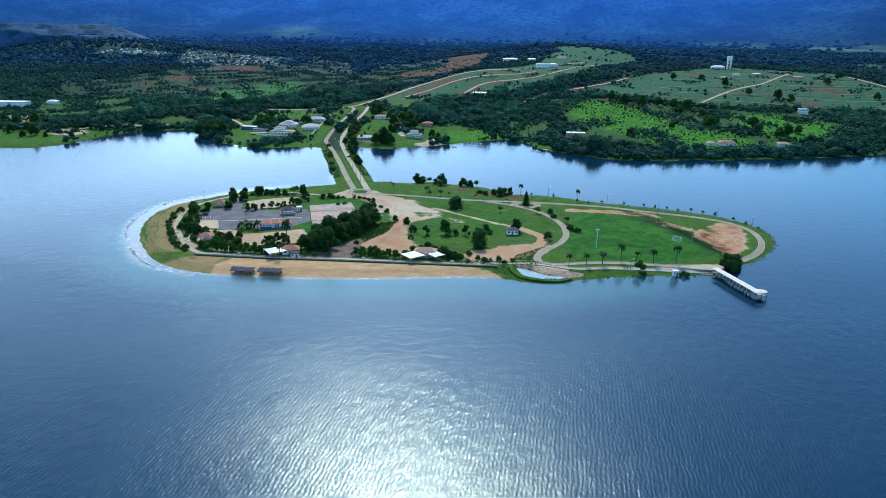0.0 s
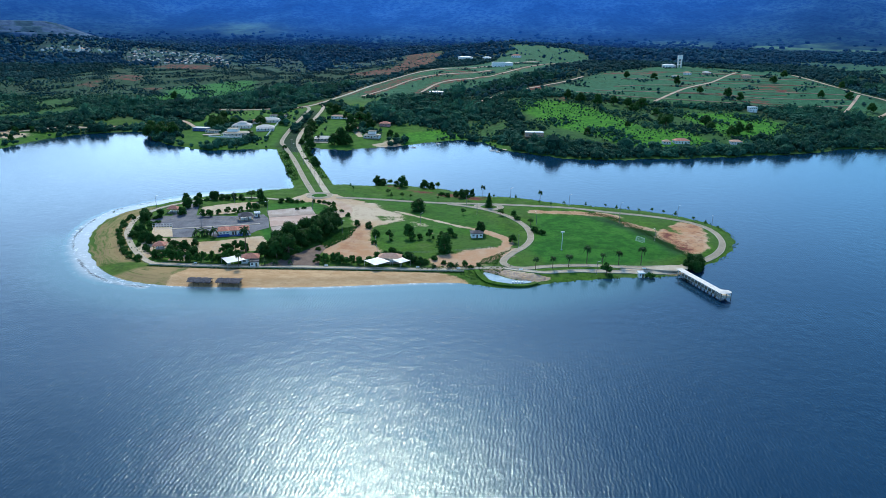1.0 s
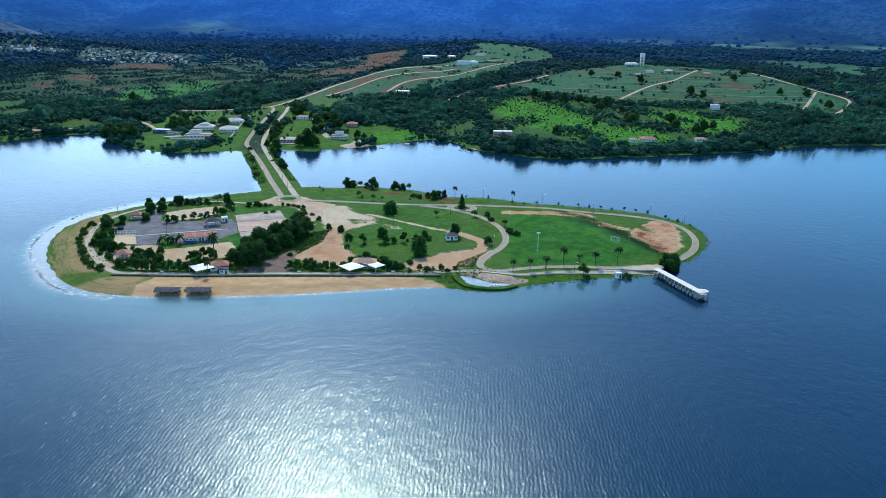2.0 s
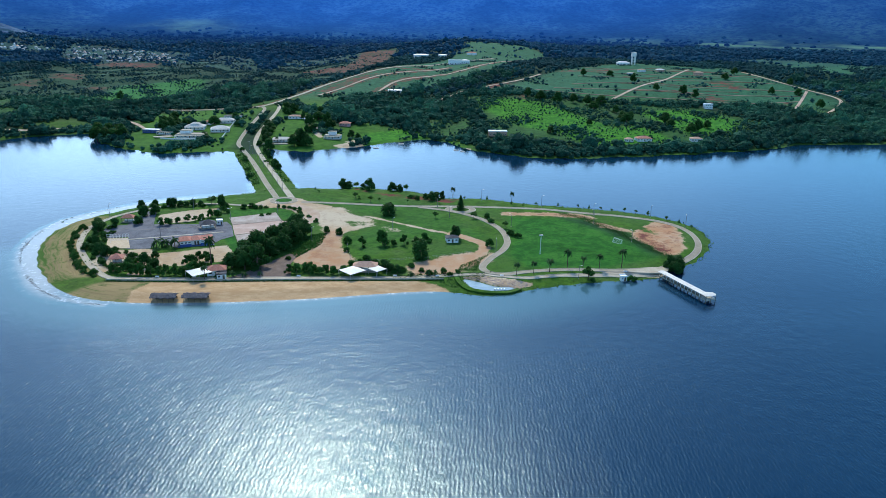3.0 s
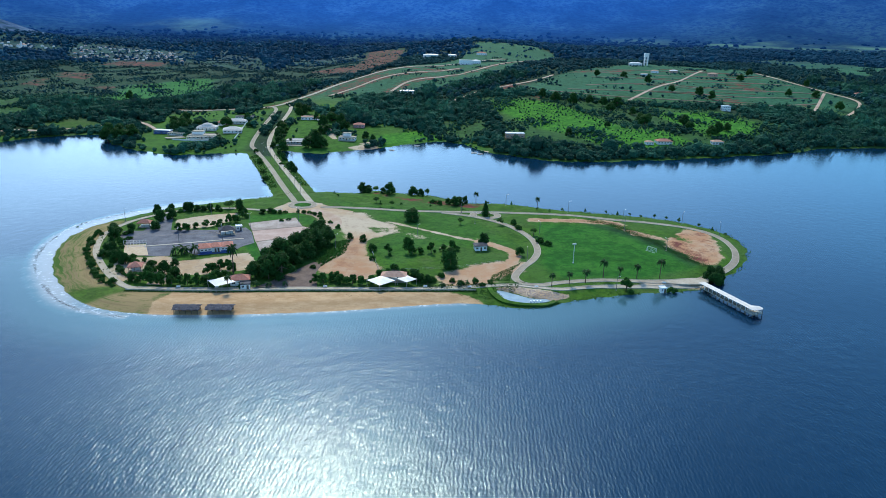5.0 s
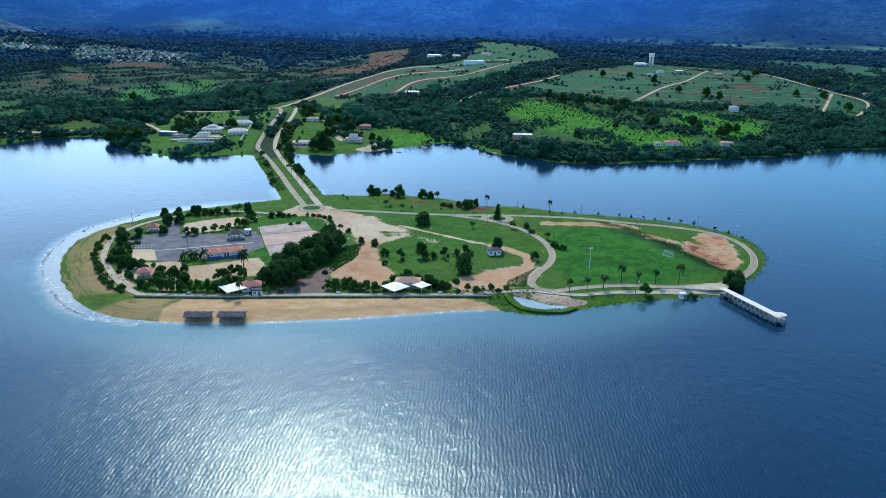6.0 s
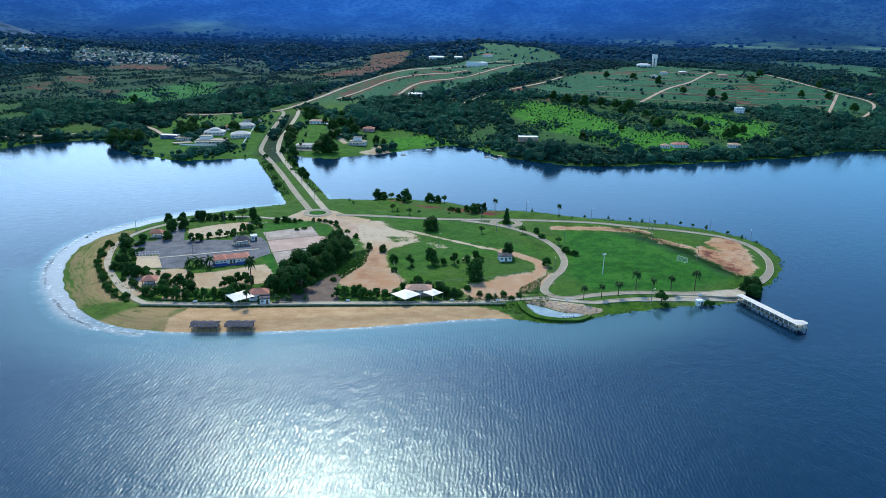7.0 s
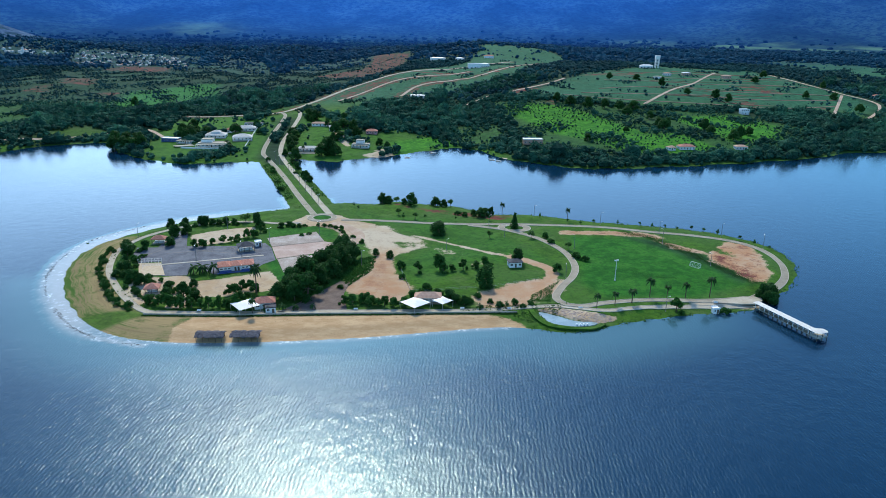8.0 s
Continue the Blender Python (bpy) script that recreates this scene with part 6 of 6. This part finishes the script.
house("house", 249, 690, 6, 16, 9, 3.0, TILE, 2.2, "farmhouse with a bright red clay roof", PLASTER, 4)
house("house", 232, 684, 6, 8, 6, 2.8, OLDTILE, 1.5, "outbuilding with a faded clay roof", PLASTER, 2)
house("house", 310, 700, 0, 12, 7, 3.0, OLDTILE, 1.6, "small house with a tan roof among trees", PLASTER, 3)
house("house", 398, 905, 8, 11, 7, 3.2, MEMBRANE, 1.0, "two-storey white house with arches", PLASTER, 4, True, None, 2, True)
house("hall", -690, 800, 6, 70, 18, 6.0, MEMBRANE, 1.2, "long hall with a wide white sheet roof", PLASTER, 8, True, None, 1, True)
house("house", -645, 842, 0, 14, 9, 4.0, MEMBRANE, 2.0, "small white house behind the hall", PLASTER, 3)
house("hall", -17, 1480, 6, 32, 14, 6.0, MEMBRANE, 1.5, "long white shed on the hill", PLASTER, 5)
house("hall", 54, 1300, 8, 24, 14, 8.0, MEMBRANE, 1.0, "white block building beside the road", PLASTER, 4, True, None, 1, True)
house("hall", 74, 1318, 8, 16, 12, 6.0, MEMBRANE, 1.5, "white building beside the road", PLASTER, 3)
house("house", 96, 1550, 0, 22, 12, 4.0, TILE, 2.5, "house with a red roof on the hill", PLASTER, 4)
house("hall", 30, 1488, 4, 18, 10, 4.0, MEMBRANE, 1.5, "low white shed on the hill", PLASTER, 3)
house("house", -40, 985, 0, 20, 10, 3.2, MEMBRANE, 1.0, "low white roof behind woods", PLASTER, 3)
house("house", 390, 1350, 4, 24, 10, 4.5, MEMBRANE, 2.0, "white building at the foot of the water tower", PLASTER, 4)
house("house", 366, 1195, 6, 12, 8, 4.0, CONCRETE, 1.0, "unfinished grey house on a plot", PLASTER, 2)
house("house", 400, 1250, 3, 13, 8, 3.5, OLDTILE, 1.6, "small pinkish house on a plot", PLASTER, 3)
house("house", 436, 1255, -3, 14, 8, 4.0, MEMBRANE, 1.2, "small house with a white roof on a plot", OLDTILE, 3)
house("house", 494, 1217, 5, 15, 9, 4.0, OLDTILE, 1.6, "unfinished brick house on a plot", OLDTILE, 3)
house("house", 666, 1052, -6, 20, 10, 4.0, TILE, 2.0, "house with a red roof beside the country road", PLASTER, 4)


ribbon("wall_compound", [(-213, 764), (-206, 715), (-200, 668)], 0.5, PLASTER, "white garden wall beside the villas", "wall", 1.3)
ribbon("wall_compound", [(-262, 662), (-240, 657), (-218, 660)], 0.5, PLASTER, "low white garden wall below the grey villa", "wall", 1.3)
slab("pavement", [(-273, 670), (-257, 679), (-252, 672), (-268, 664)], CONCRETE, "pale paved deck beside the boathouse", "deck", 0.25)
slab("pavement", [(-152, 652), (-126, 654), (-126, 646), (-152, 644)], CONCRETE, "pale waterside terrace in front of a house", "terrace", 0.25)
plants("big", [(-279, 712), (-273, 722), (-258, 728), (-292, 749), (-281, 755), (-229, 735)], 1.15, "large dark garden trees")
plants("big", [(-118, 640), (-111, 645), (-105, 640), (-119, 672), (-158, 690), (-158, 705), (-119, 728), (-110, 706), (-115, 765), (-94, 722), (-100, 735), (-155, 815), (-165, 824)], 1.2, "large dark garden trees")
plants("big", [(-328, 662), (-318, 660), (-312, 664), (-306, 672), (-328, 690), (-337, 683), (-316, 688), (-322, 675)], 1.25, "dark trees overhanging the shore")
plants("big", [(-534, 664), (-522, 666), (-567, 674), (-591, 685), (-493, 608), (-514, 625), (-528, 617)], 0.95, "single trees by the shore road")
plants("mango", [(-476, 604), (-447, 606), (-500, 600), (-470, 645), (-455, 652), (-486, 636)], 1.0, "single trees by the shore road")
plants("big", [(252, 797), (254, 782), (329, 749), (346, 766), (317, 738), (301, 784), (301, 762), (149, 914), (166, 903), (188, 897), (210, 896), (227, 888), (248, 896), (230, 858)], 1.25, "large dark trees between the fields")


def water_tower():
    e = thing("water_tower", 411, 1352, None, 0, "tall white concrete water tower on the hill", "water tower")
    for u in (-3, 3):
        for v in (-3, 3):
            part("leg", boxes((u - 0.6, u + 0.6, v - 0.6, v + 0.6, -1, 16)), PLASTER, e)
    for z in (5, 10.5):
        part("brace", boxes((-3.6, 3.6, -3.6, 3.6, z, z + 0.8)), PLASTER, e)
    part("tank", boxes((-4.2, 4.2, -4.2, 4.2, 16, 23, 0.4)), PLASTER, e)
    part("lid", boxes((-4.5, 4.5, -4.5, 4.5, 23.02, 23.5)), PLASTER, e)


def village():
    """Rows of small white and red-roofed houses far off on the plain."""
    rng = random.Random(8)
    kinds = [house("house", -880, 1700, 10, 11, 8, 3.2, PALETILE, 1.4, "small white-roofed village house", PLASTER, 2), house("house", -860, 1712, 10, 11, 8, 3.2, OLDTILE, 1.6, "small village house with a clay roof", PLASTER, 2)]
    for k in kinds:
        k["group"] = "village houses"
    for i in range(135):
        u, v = rng.random(), rng.random()
        x, y = -890 + 300 * u - 140 * v + rng.uniform(-8, 8), 1650 - 70 * u + 320 * v
        c = copy_thing(kinds[rng.random() < 0.4], pose(x, y, level(x, y) + 1.0, 0, 0, rng.choice((8, 98)) + rng.uniform(-8, 8)))
        s = rng.uniform(0.38, 0.66)
        c.scale = (s, s, s)
    for i in range(26):
        x, y = -1190 + rng.uniform(0, 170), 1770 + rng.uniform(0, 90)
        c = copy_thing(kinds[0], pose(x, y, level(x, y) + 3.0, 0, 0, rng.uniform(0, 90)))
        s = rng.uniform(0.42, 0.72)
        c.scale = (s, s, s * 1.5)
    e = thing("church", -1090, 1800, None, 0, "white church with a bell tower in the far village", "church")
    e.scale = (0.65, 0.65, 0.65)
    part("nave", boxes((-10, 10, -8, 8, -2, 12)), PLASTER, e)
    part("roof", hip(-11, 11, -9, 9, 12.2, 5), OLDTILE, e)
    part("tower", boxes((-2.4, 2.4, -13, -8.1, -2, 22)), PLASTER, e)
    part("spire", hip(-2.7, 2.7, -13.3, -7.8, 22.2, 5, 0.2, 0.05), PLASTER, e)


def quarry():
    """Pale stepped spoil heap at the foot of the mountains: flat benches, slanting faces, gullies and scrub."""
    e = thing("quarry", -1395, 1975, 88, 34, "pale stepped quarry spoil heap below the mountains", "quarry")
    u, v = (q.ravel() for q in np.meshgrid(np.linspace(-330, 235, 150), np.linspace(-120, 190, 90)))
    wave = np.array([noise.fractal(Vector((a * 0.012, b * 0.02, 7.0)), 0.9, 2.0, 4) for a, b in zip(u, v)])
    climb = (v + 100 + 5 * wave - 0.34 * u) / 62
    step = np.floor(climb) + np.clip((climb - np.floor(climb)) / 0.5, 0, 1)
    z = 16.0 * np.clip(step, 0, 3.0) * ss(235, 60, u) ** 0.7 - 14 + 1.2 * wave - 70 * ss(-70, -120, v)
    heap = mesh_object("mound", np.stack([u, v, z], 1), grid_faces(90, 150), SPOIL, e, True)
    steep = ss(0.0, 0.06, climb - np.floor(climb)) * ss(0.56, 0.48, climb - np.floor(climb))
    bare = steep * ss(-0.30, -0.05, wave + 0.5 * np.sin(u * 0.06 + 2 * np.floor(climb))) * ss(-260, -180, u)
    paint(heap.data, "cover", bare, u * 0, u * 0)


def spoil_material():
    n = Nodes("hazed_quarry_spoil", 0.95)
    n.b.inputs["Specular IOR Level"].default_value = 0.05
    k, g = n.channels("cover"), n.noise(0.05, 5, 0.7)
    # the blue in both tones stands in for distance haze
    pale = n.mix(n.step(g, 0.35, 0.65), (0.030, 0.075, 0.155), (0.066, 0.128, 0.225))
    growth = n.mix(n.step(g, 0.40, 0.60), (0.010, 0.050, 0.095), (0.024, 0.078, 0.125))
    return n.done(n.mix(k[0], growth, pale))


SPOIL = spoil_material()
water_tower()
village()
quarry()


def spit_stones():
    """The broken line of dark stones and weed that rings the shallow water."""
    rng = random.Random(14)
    bm = bmesh.new()
    for i, (x, y) in enumerate(curve([(-185, 400), (-198, 382), (-206, 362), (-202, 327), (-191, 299), (-174, 275), (-156, 255), (-140, 244), (-118, 237)], False, 0.4)):
        if math.sin(i * 0.09) + math.sin(i * 0.031 + 1) + rng.uniform(-0.8, 0.8) < -0.1:
            continue
        r = rng.uniform(0.10, 0.30)
        k = bmesh.ops.create_icosphere(bm, subdivisions=1, radius=1.0, matrix=Matrix.Translation((x + rng.gauss(0, 0.5), y + rng.gauss(0, 0.5), 0.0)) @ Matrix.Diagonal((r * 1.4, r, r * 0.7, 1)))
        for v in k["verts"]:
            v.co += Vector((rng.uniform(-1, 1), rng.uniform(-1, 1), rng.uniform(-1, 1))) * r * 0.2
    tagged(part("shore_stones", bm, STONE), "broken line of dark stones in shallow water", "stones", "", "stuff")


spit_stones()


def scrub(name, seed, spots, low, high, faces, material, label):
    """Many low weed tufts, each a little fan of leaf faces."""
    rng = np.random.default_rng(seed)
    n = len(spots)
    z = ground(spots[:, 0], spots[:, 1])
    keep = z > -0.25
    spots, z, n = spots[keep], z[keep], int(keep.sum())
    size = rng.uniform(low, high, n)
    ang, tilt = rng.uniform(0, 6.28, (n, faces)), rng.uniform(0.2, 1.2, (n, faces))
    out = np.stack([np.cos(ang) * np.cos(tilt), np.sin(ang) * np.cos(tilt), np.sin(tilt)], -1) * size[:, None, None]
    side = np.stack([-np.sin(ang), np.cos(ang), ang * 0], -1) * size[:, None, None] * 0.45
    base = np.stack([spots[:, 0], spots[:, 1], z], 1)[:, None] + out * 0.15
    v = np.stack([base - side * 0.4, base + side * 0.4, base + out * 0.7 + side, base + out, base + out * 0.7 - side], 2).reshape(-1, 3)
    f = np.arange(len(v)).reshape(-1, 5)
    return tagged(mesh_object(name, v, f, material), label, "weeds", "", "stuff")


def along(line, count, spread, seed):
    rng = np.random.default_rng(seed)
    i = rng.integers(0, len(line), count)
    return line[i] + rng.normal(0, spread, (count, 2))


def within(pts, count, seed):
    rng = np.random.default_rng(seed)
    p = np.array(pts, float)
    q = rng.uniform(p.min(0), p.max(0), (count * 3, 2))
    return q[away(q[:, 0], q[:, 1], p, True)[1]][:count]


rim = ISLAND[(ISLAND[:, 0] > 35) | (ISLAND[:, 1] > 440)]
scrub("shore_weeds", 1, along(rim, 900, 1.2, 2), 0.2, 0.55, 5, LEAF_LIGHT, "green weeds and reeds along the island's shore")
scrub("shore_weeds", 3, along(curve([(-101, 478), (-131, 552), (-150, 600)], False, 1.0), 900, 1.5, 4) + (np.random.default_rng(9).choice((-1, 1), 900) * np.random.default_rng(8).uniform(0.6, 1.0, 900))[:, None] * np.array([[13.0, 5.2]]), 0.3, 1.0, 5, LEAF, "green scrub on the causeway's banks")
scrub("hedge", 5, along(curve([(-128, 261.8), (-93, 262.3), (-55, 265), (-20, 267), (15, 269), (33, 270)], False, 0.3), 1900, 0.25, 6), 0.2, 0.5, 5, LEAF, "thin green hedge at the foot of the beach wall")
scrub("weeds", 7, within([(-45, 300), (-36, 322), (-36, 345), (-45, 340), (-52, 310)], 1100, 8), 0.25, 0.75, 5, LEAF, "weedy strip beside bare ground")
scrub("weeds", 9, within([(4, 276), (40, 281), (58, 284), (50, 270), (38, 262), (30, 268), (6, 273)], 900, 10), 0.15, 0.5, 5, LEAF, "tangled weeds above the beach")
scrub("weeds", 11, within([(-180, 350), (-168, 345), (-150, 312), (-130, 275), (-136, 266), (-172, 314)], 160, 12), 0.3, 0.8, 5, LEAF, "weeds and hedge plants along the path")
plants("bush", [(-179, 345), (-176, 328), (-170, 311), (-162, 299), (-153, 286), (-146, 277), (-138, 271), (-166, 346), (-160, 338), (-157, 322), (-152, 300)], 0.95, "hedge along the path")
plants("mango", [(-164, 350), (-160, 308), (-147, 300), (-137, 294), (-128, 290), (-126, 283), (-111, 279), (-118, 296)], 0.8)
plants("young", [(-131, 275), (-118, 272.5), (-94.5, 271.5), (-91, 272), (-112, 273)], 1.2, "trees behind the promenade")
plants("young", [(-29, 277), (-34, 281), (-41, 281), (-44, 277), (-10, 287)], 1.1, "trees behind the promenade")
plants("mango", [(6, 281), (10, 279), (-2, 287)], 0.75)
plants("bush", [(26, 278), (33, 281), (36, 277), (40, 281), (22, 282)], 0.85)
plants("mango", [(-162, 404), (-168, 396), (-151, 401), (-131, 403), (-112, 397), (-100, 397), (-96, 400)], 0.7)
plants("bush", [(-66, 396), (-70, 399), (-74, 400), (-78, 401), (-62, 390), (-60, 386), (-58, 380), (-84, 380), (-80, 383)], 0.85, "arc of hedge bushes")
plants("sapling", [(8, 418), (-12, 420), (-26, 420), (80, 415), (88, 413), (-58, 440), (-62, 450), (20, 425), (30, 420), (48, 430), (178, 384), (184, 378)], 1.0, "roadside saplings")
plants("lowpalm", [(-70, 270.5), (-64.5, 271), (-57, 271.5), (-76.5, 267.8), (-89.5, 268), (17, 275.5), (25, 276), (29, 277)], 0.55, "small palms along the promenade")


def bench(x, y, turn):
    e = thing("bench", x, y, None, turn, "pale concrete bench beside the path", "bench", "park benches")
    part("seat", boxes((-0.9, 0.9, -0.22, 0.22, 0.50, 0.60)), WHITEPAINT, e)
    for u in (-0.65, 0.65):
        part("leg", boxes((u - 0.1, u + 0.1, -0.2, 0.2, 0.0, 0.50)), KERB, e)
    part("backrest", boxes((-0.9, 0.9, 0.22, 0.30, 0.62, 1.0)), WHITEPAINT, e)


def boat(x, y, turn, label):
    e = thing("boat", x, y, 0.05, turn, label, "boat", "boats on the far shore")
    bm = bmesh.new()
    rows = []
    for i in range(7):
        t = i / 6
        w = 0.95 * math.sin(math.pi * (0.25 + 0.75 * (1 - t))) ** 0.7 if i < 6 else 0.05
        rows.append([bm.verts.new((u * w, -3 + 6 * t, z + 0.25 * t * t)) for u, z in ((-1, 0.6), (-0.75, 0.0), (0.75, 0.0), (1, 0.6))])
    for a, b in zip(rows, rows[1:]):
        for k in range(3):
            bm.faces.new((a[k], a[k + 1], b[k + 1], b[k]))
    bm.faces.new(rows[0])
    bmesh.ops.solidify(bm, geom=bm.faces[:], thickness=0.06)
    part("hull", bm, WHITEPAINT, e)
    for v in (-1.2, 0.6):
        part("seat", boxes((-0.8, 0.8, v - 0.15, v + 0.15, 0.38, 0.44)), WOOD, e)


for x, y, a in [(107.5, 284.6, 5), (126, 285.5, 5), (62, 276.5, 0), (30, 274.6, 10), (-105.5, 267.2, 0), (-88, 267.8, 0), (-38, 271.2, 2), (9, 273.9, 4)]:
    bench(x, y, a)
for x, y, a in ((46, 640, 70), (52, 634, 60), (-12, 674, 85), (-36, 645, 80)):
    boat(x, y, a, "small white rowing boat at the lake shore")
for i in range(4):
    e = thing("planter", 57.5 + 1.5 * i, 260.6 + 0.15 * i, 0.72, 0, "small round white planter in the pond", "planter", "pond planters")
    bm = bmesh.new()
    bmesh.ops.create_uvsphere(bm, u_segments=12, v_segments=8, radius=0.45, matrix=Matrix.Translation((0, 0, 0.25)) @ Matrix.Diagonal((1, 1, 0.8, 1)))
    part("bowl", bm, WHITEPAINT, e)
    part("rim", rods(((0, 0, 0.50), (0, 0, 0.62), 0.32, 0.36, 12)), WHITEPAINT, e)

# clipped hedge on both sides of the path round the west end, and shrubs on the verge
edge = random.Random(17)
for i, (x, y) in enumerate(curve([(-181, 350), (-178, 336), (-170, 315), (-158, 295), (-145, 277), (-134, 268)], False, 3.4)):
    if i % 6 != 4:
        plant("bush", x - 1.6 + edge.uniform(-0.5, 0.5), y - 1.2 + edge.uniform(-0.5, 0.5), edge.uniform(0.6, 0.85), "hedge along the path")
for i, (x, y) in enumerate(curve([(-172, 346), (-171, 334), (-163, 314), (-151, 296), (-139, 281), (-130, 272)], False, 4.2)):
    if i % 5 != 2:
        plant(("bush", "mango")[i % 3 == 0], x + 2.0 + edge.uniform(-0.8, 0.8), y + 1.0 + edge.uniform(-0.8, 0.8), edge.uniform(0.5, 0.75), "hedge along the path")
for x, y in ((-164, 322), (-160, 330), (-158, 318), (-154, 306), (-149, 293), (-141, 300), (-136, 302), (-130, 297), (-124, 288), (-121, 278), (-133, 281), (-127, 279), (-115, 288), (-144, 306)):
    plant("bush", x, y, edge.uniform(0.8, 1.25), "shrubs between path and court")


def rubble(name, spots, low, high, material, label):
    """Loose stones bedded in a slope."""
    rng = np.random.default_rng(31)
    ball = bmesh.new()
    bmesh.ops.create_icosphere(ball, subdivisions=1, radius=1.0)
    bv = np.array([v.co[:] for v in ball.verts])
    bf = np.array([[v.index for v in f.verts] for f in ball.faces])
    ball.free()
    n = len(spots)
    size = rng.uniform(low, high, (n, 1, 1)) * np.array([1.0, 0.8, 0.6])
    v = bv[None] * rng.uniform(0.7, 1.15, (n, len(bv), 1)) * size + np.stack([spots[:, 0], spots[:, 1], ground(spots[:, 0], spots[:, 1])], 1)[:, None]
    f = (bf[None] + (np.arange(n) * len(bv))[:, None, None]).reshape(-1, 3)
    return tagged(mesh_object(name, v.reshape(-1, 3), f, material), label, "stones", "", "stuff")


PINKSTONE = plain("pinkish_rubble", (0.26, 0.19, 0.17), (0.50, 0.42, 0.39), 0.9, 0.95)
rubble("rubble_slope", within([(42.5, 275), (51, 277), (62, 274), (76, 269), (75, 266.5), (67, 262.8), (58, 266), (50, 271.5)], 620, 33), 0.12, 0.36, PINKSTONE, "pinkish rubble stones on the slope above the pond")
scrub("weeds", 41, along(curve([(39.6, 273), (40.6, 267.5), (45.4, 260.2), (54.5, 257.2), (64, 257.8), (70, 262)], False, 0.5), 900, 0.8, 42), 0.15, 0.45, 5, LEAF, "green weeds on the bank round the pond")
rubble("beach_litter", along(curve([(-70, 258), (-30, 262), (0, 265), (22, 266), (30, 262)], False, 0.4), 150, 1.6, 51), 0.06, 0.2, BARK, "dark driftwood and litter on the sand")
rubble("beach_litter", along(curve([(-60, 247), (-20, 251.5), (15, 260), (34, 259)], False, 0.4), 90, 0.7, 52), 0.05, 0.16, BARK, "dark driftwood along the waterline")
scrub("weeds", 61, along(curve([(112, 396), (124, 388), (132, 372), (140, 356), (146, 338), (152, 322), (156, 312)], False, 0.5), 4200, 2.3, 62), 0.10, 0.32, 4, LEAF, "dark rough growth along the edge of the playing field")
scrub("weeds", 63, along(curve([(96, 330), (112, 318), (130, 312), (146, 314)], False, 0.5), 900, 4.0, 64), 0.08, 0.26, 4, LEAF, "dark tufts in the playing field")
scrub("weeds", 67, within([(40, 284), (50, 284), (53, 300), (60, 314), (50, 302), (42, 292)], 900, 68), 0.12, 0.42, 5, LEAF, "rough growth inside the bend of the road")
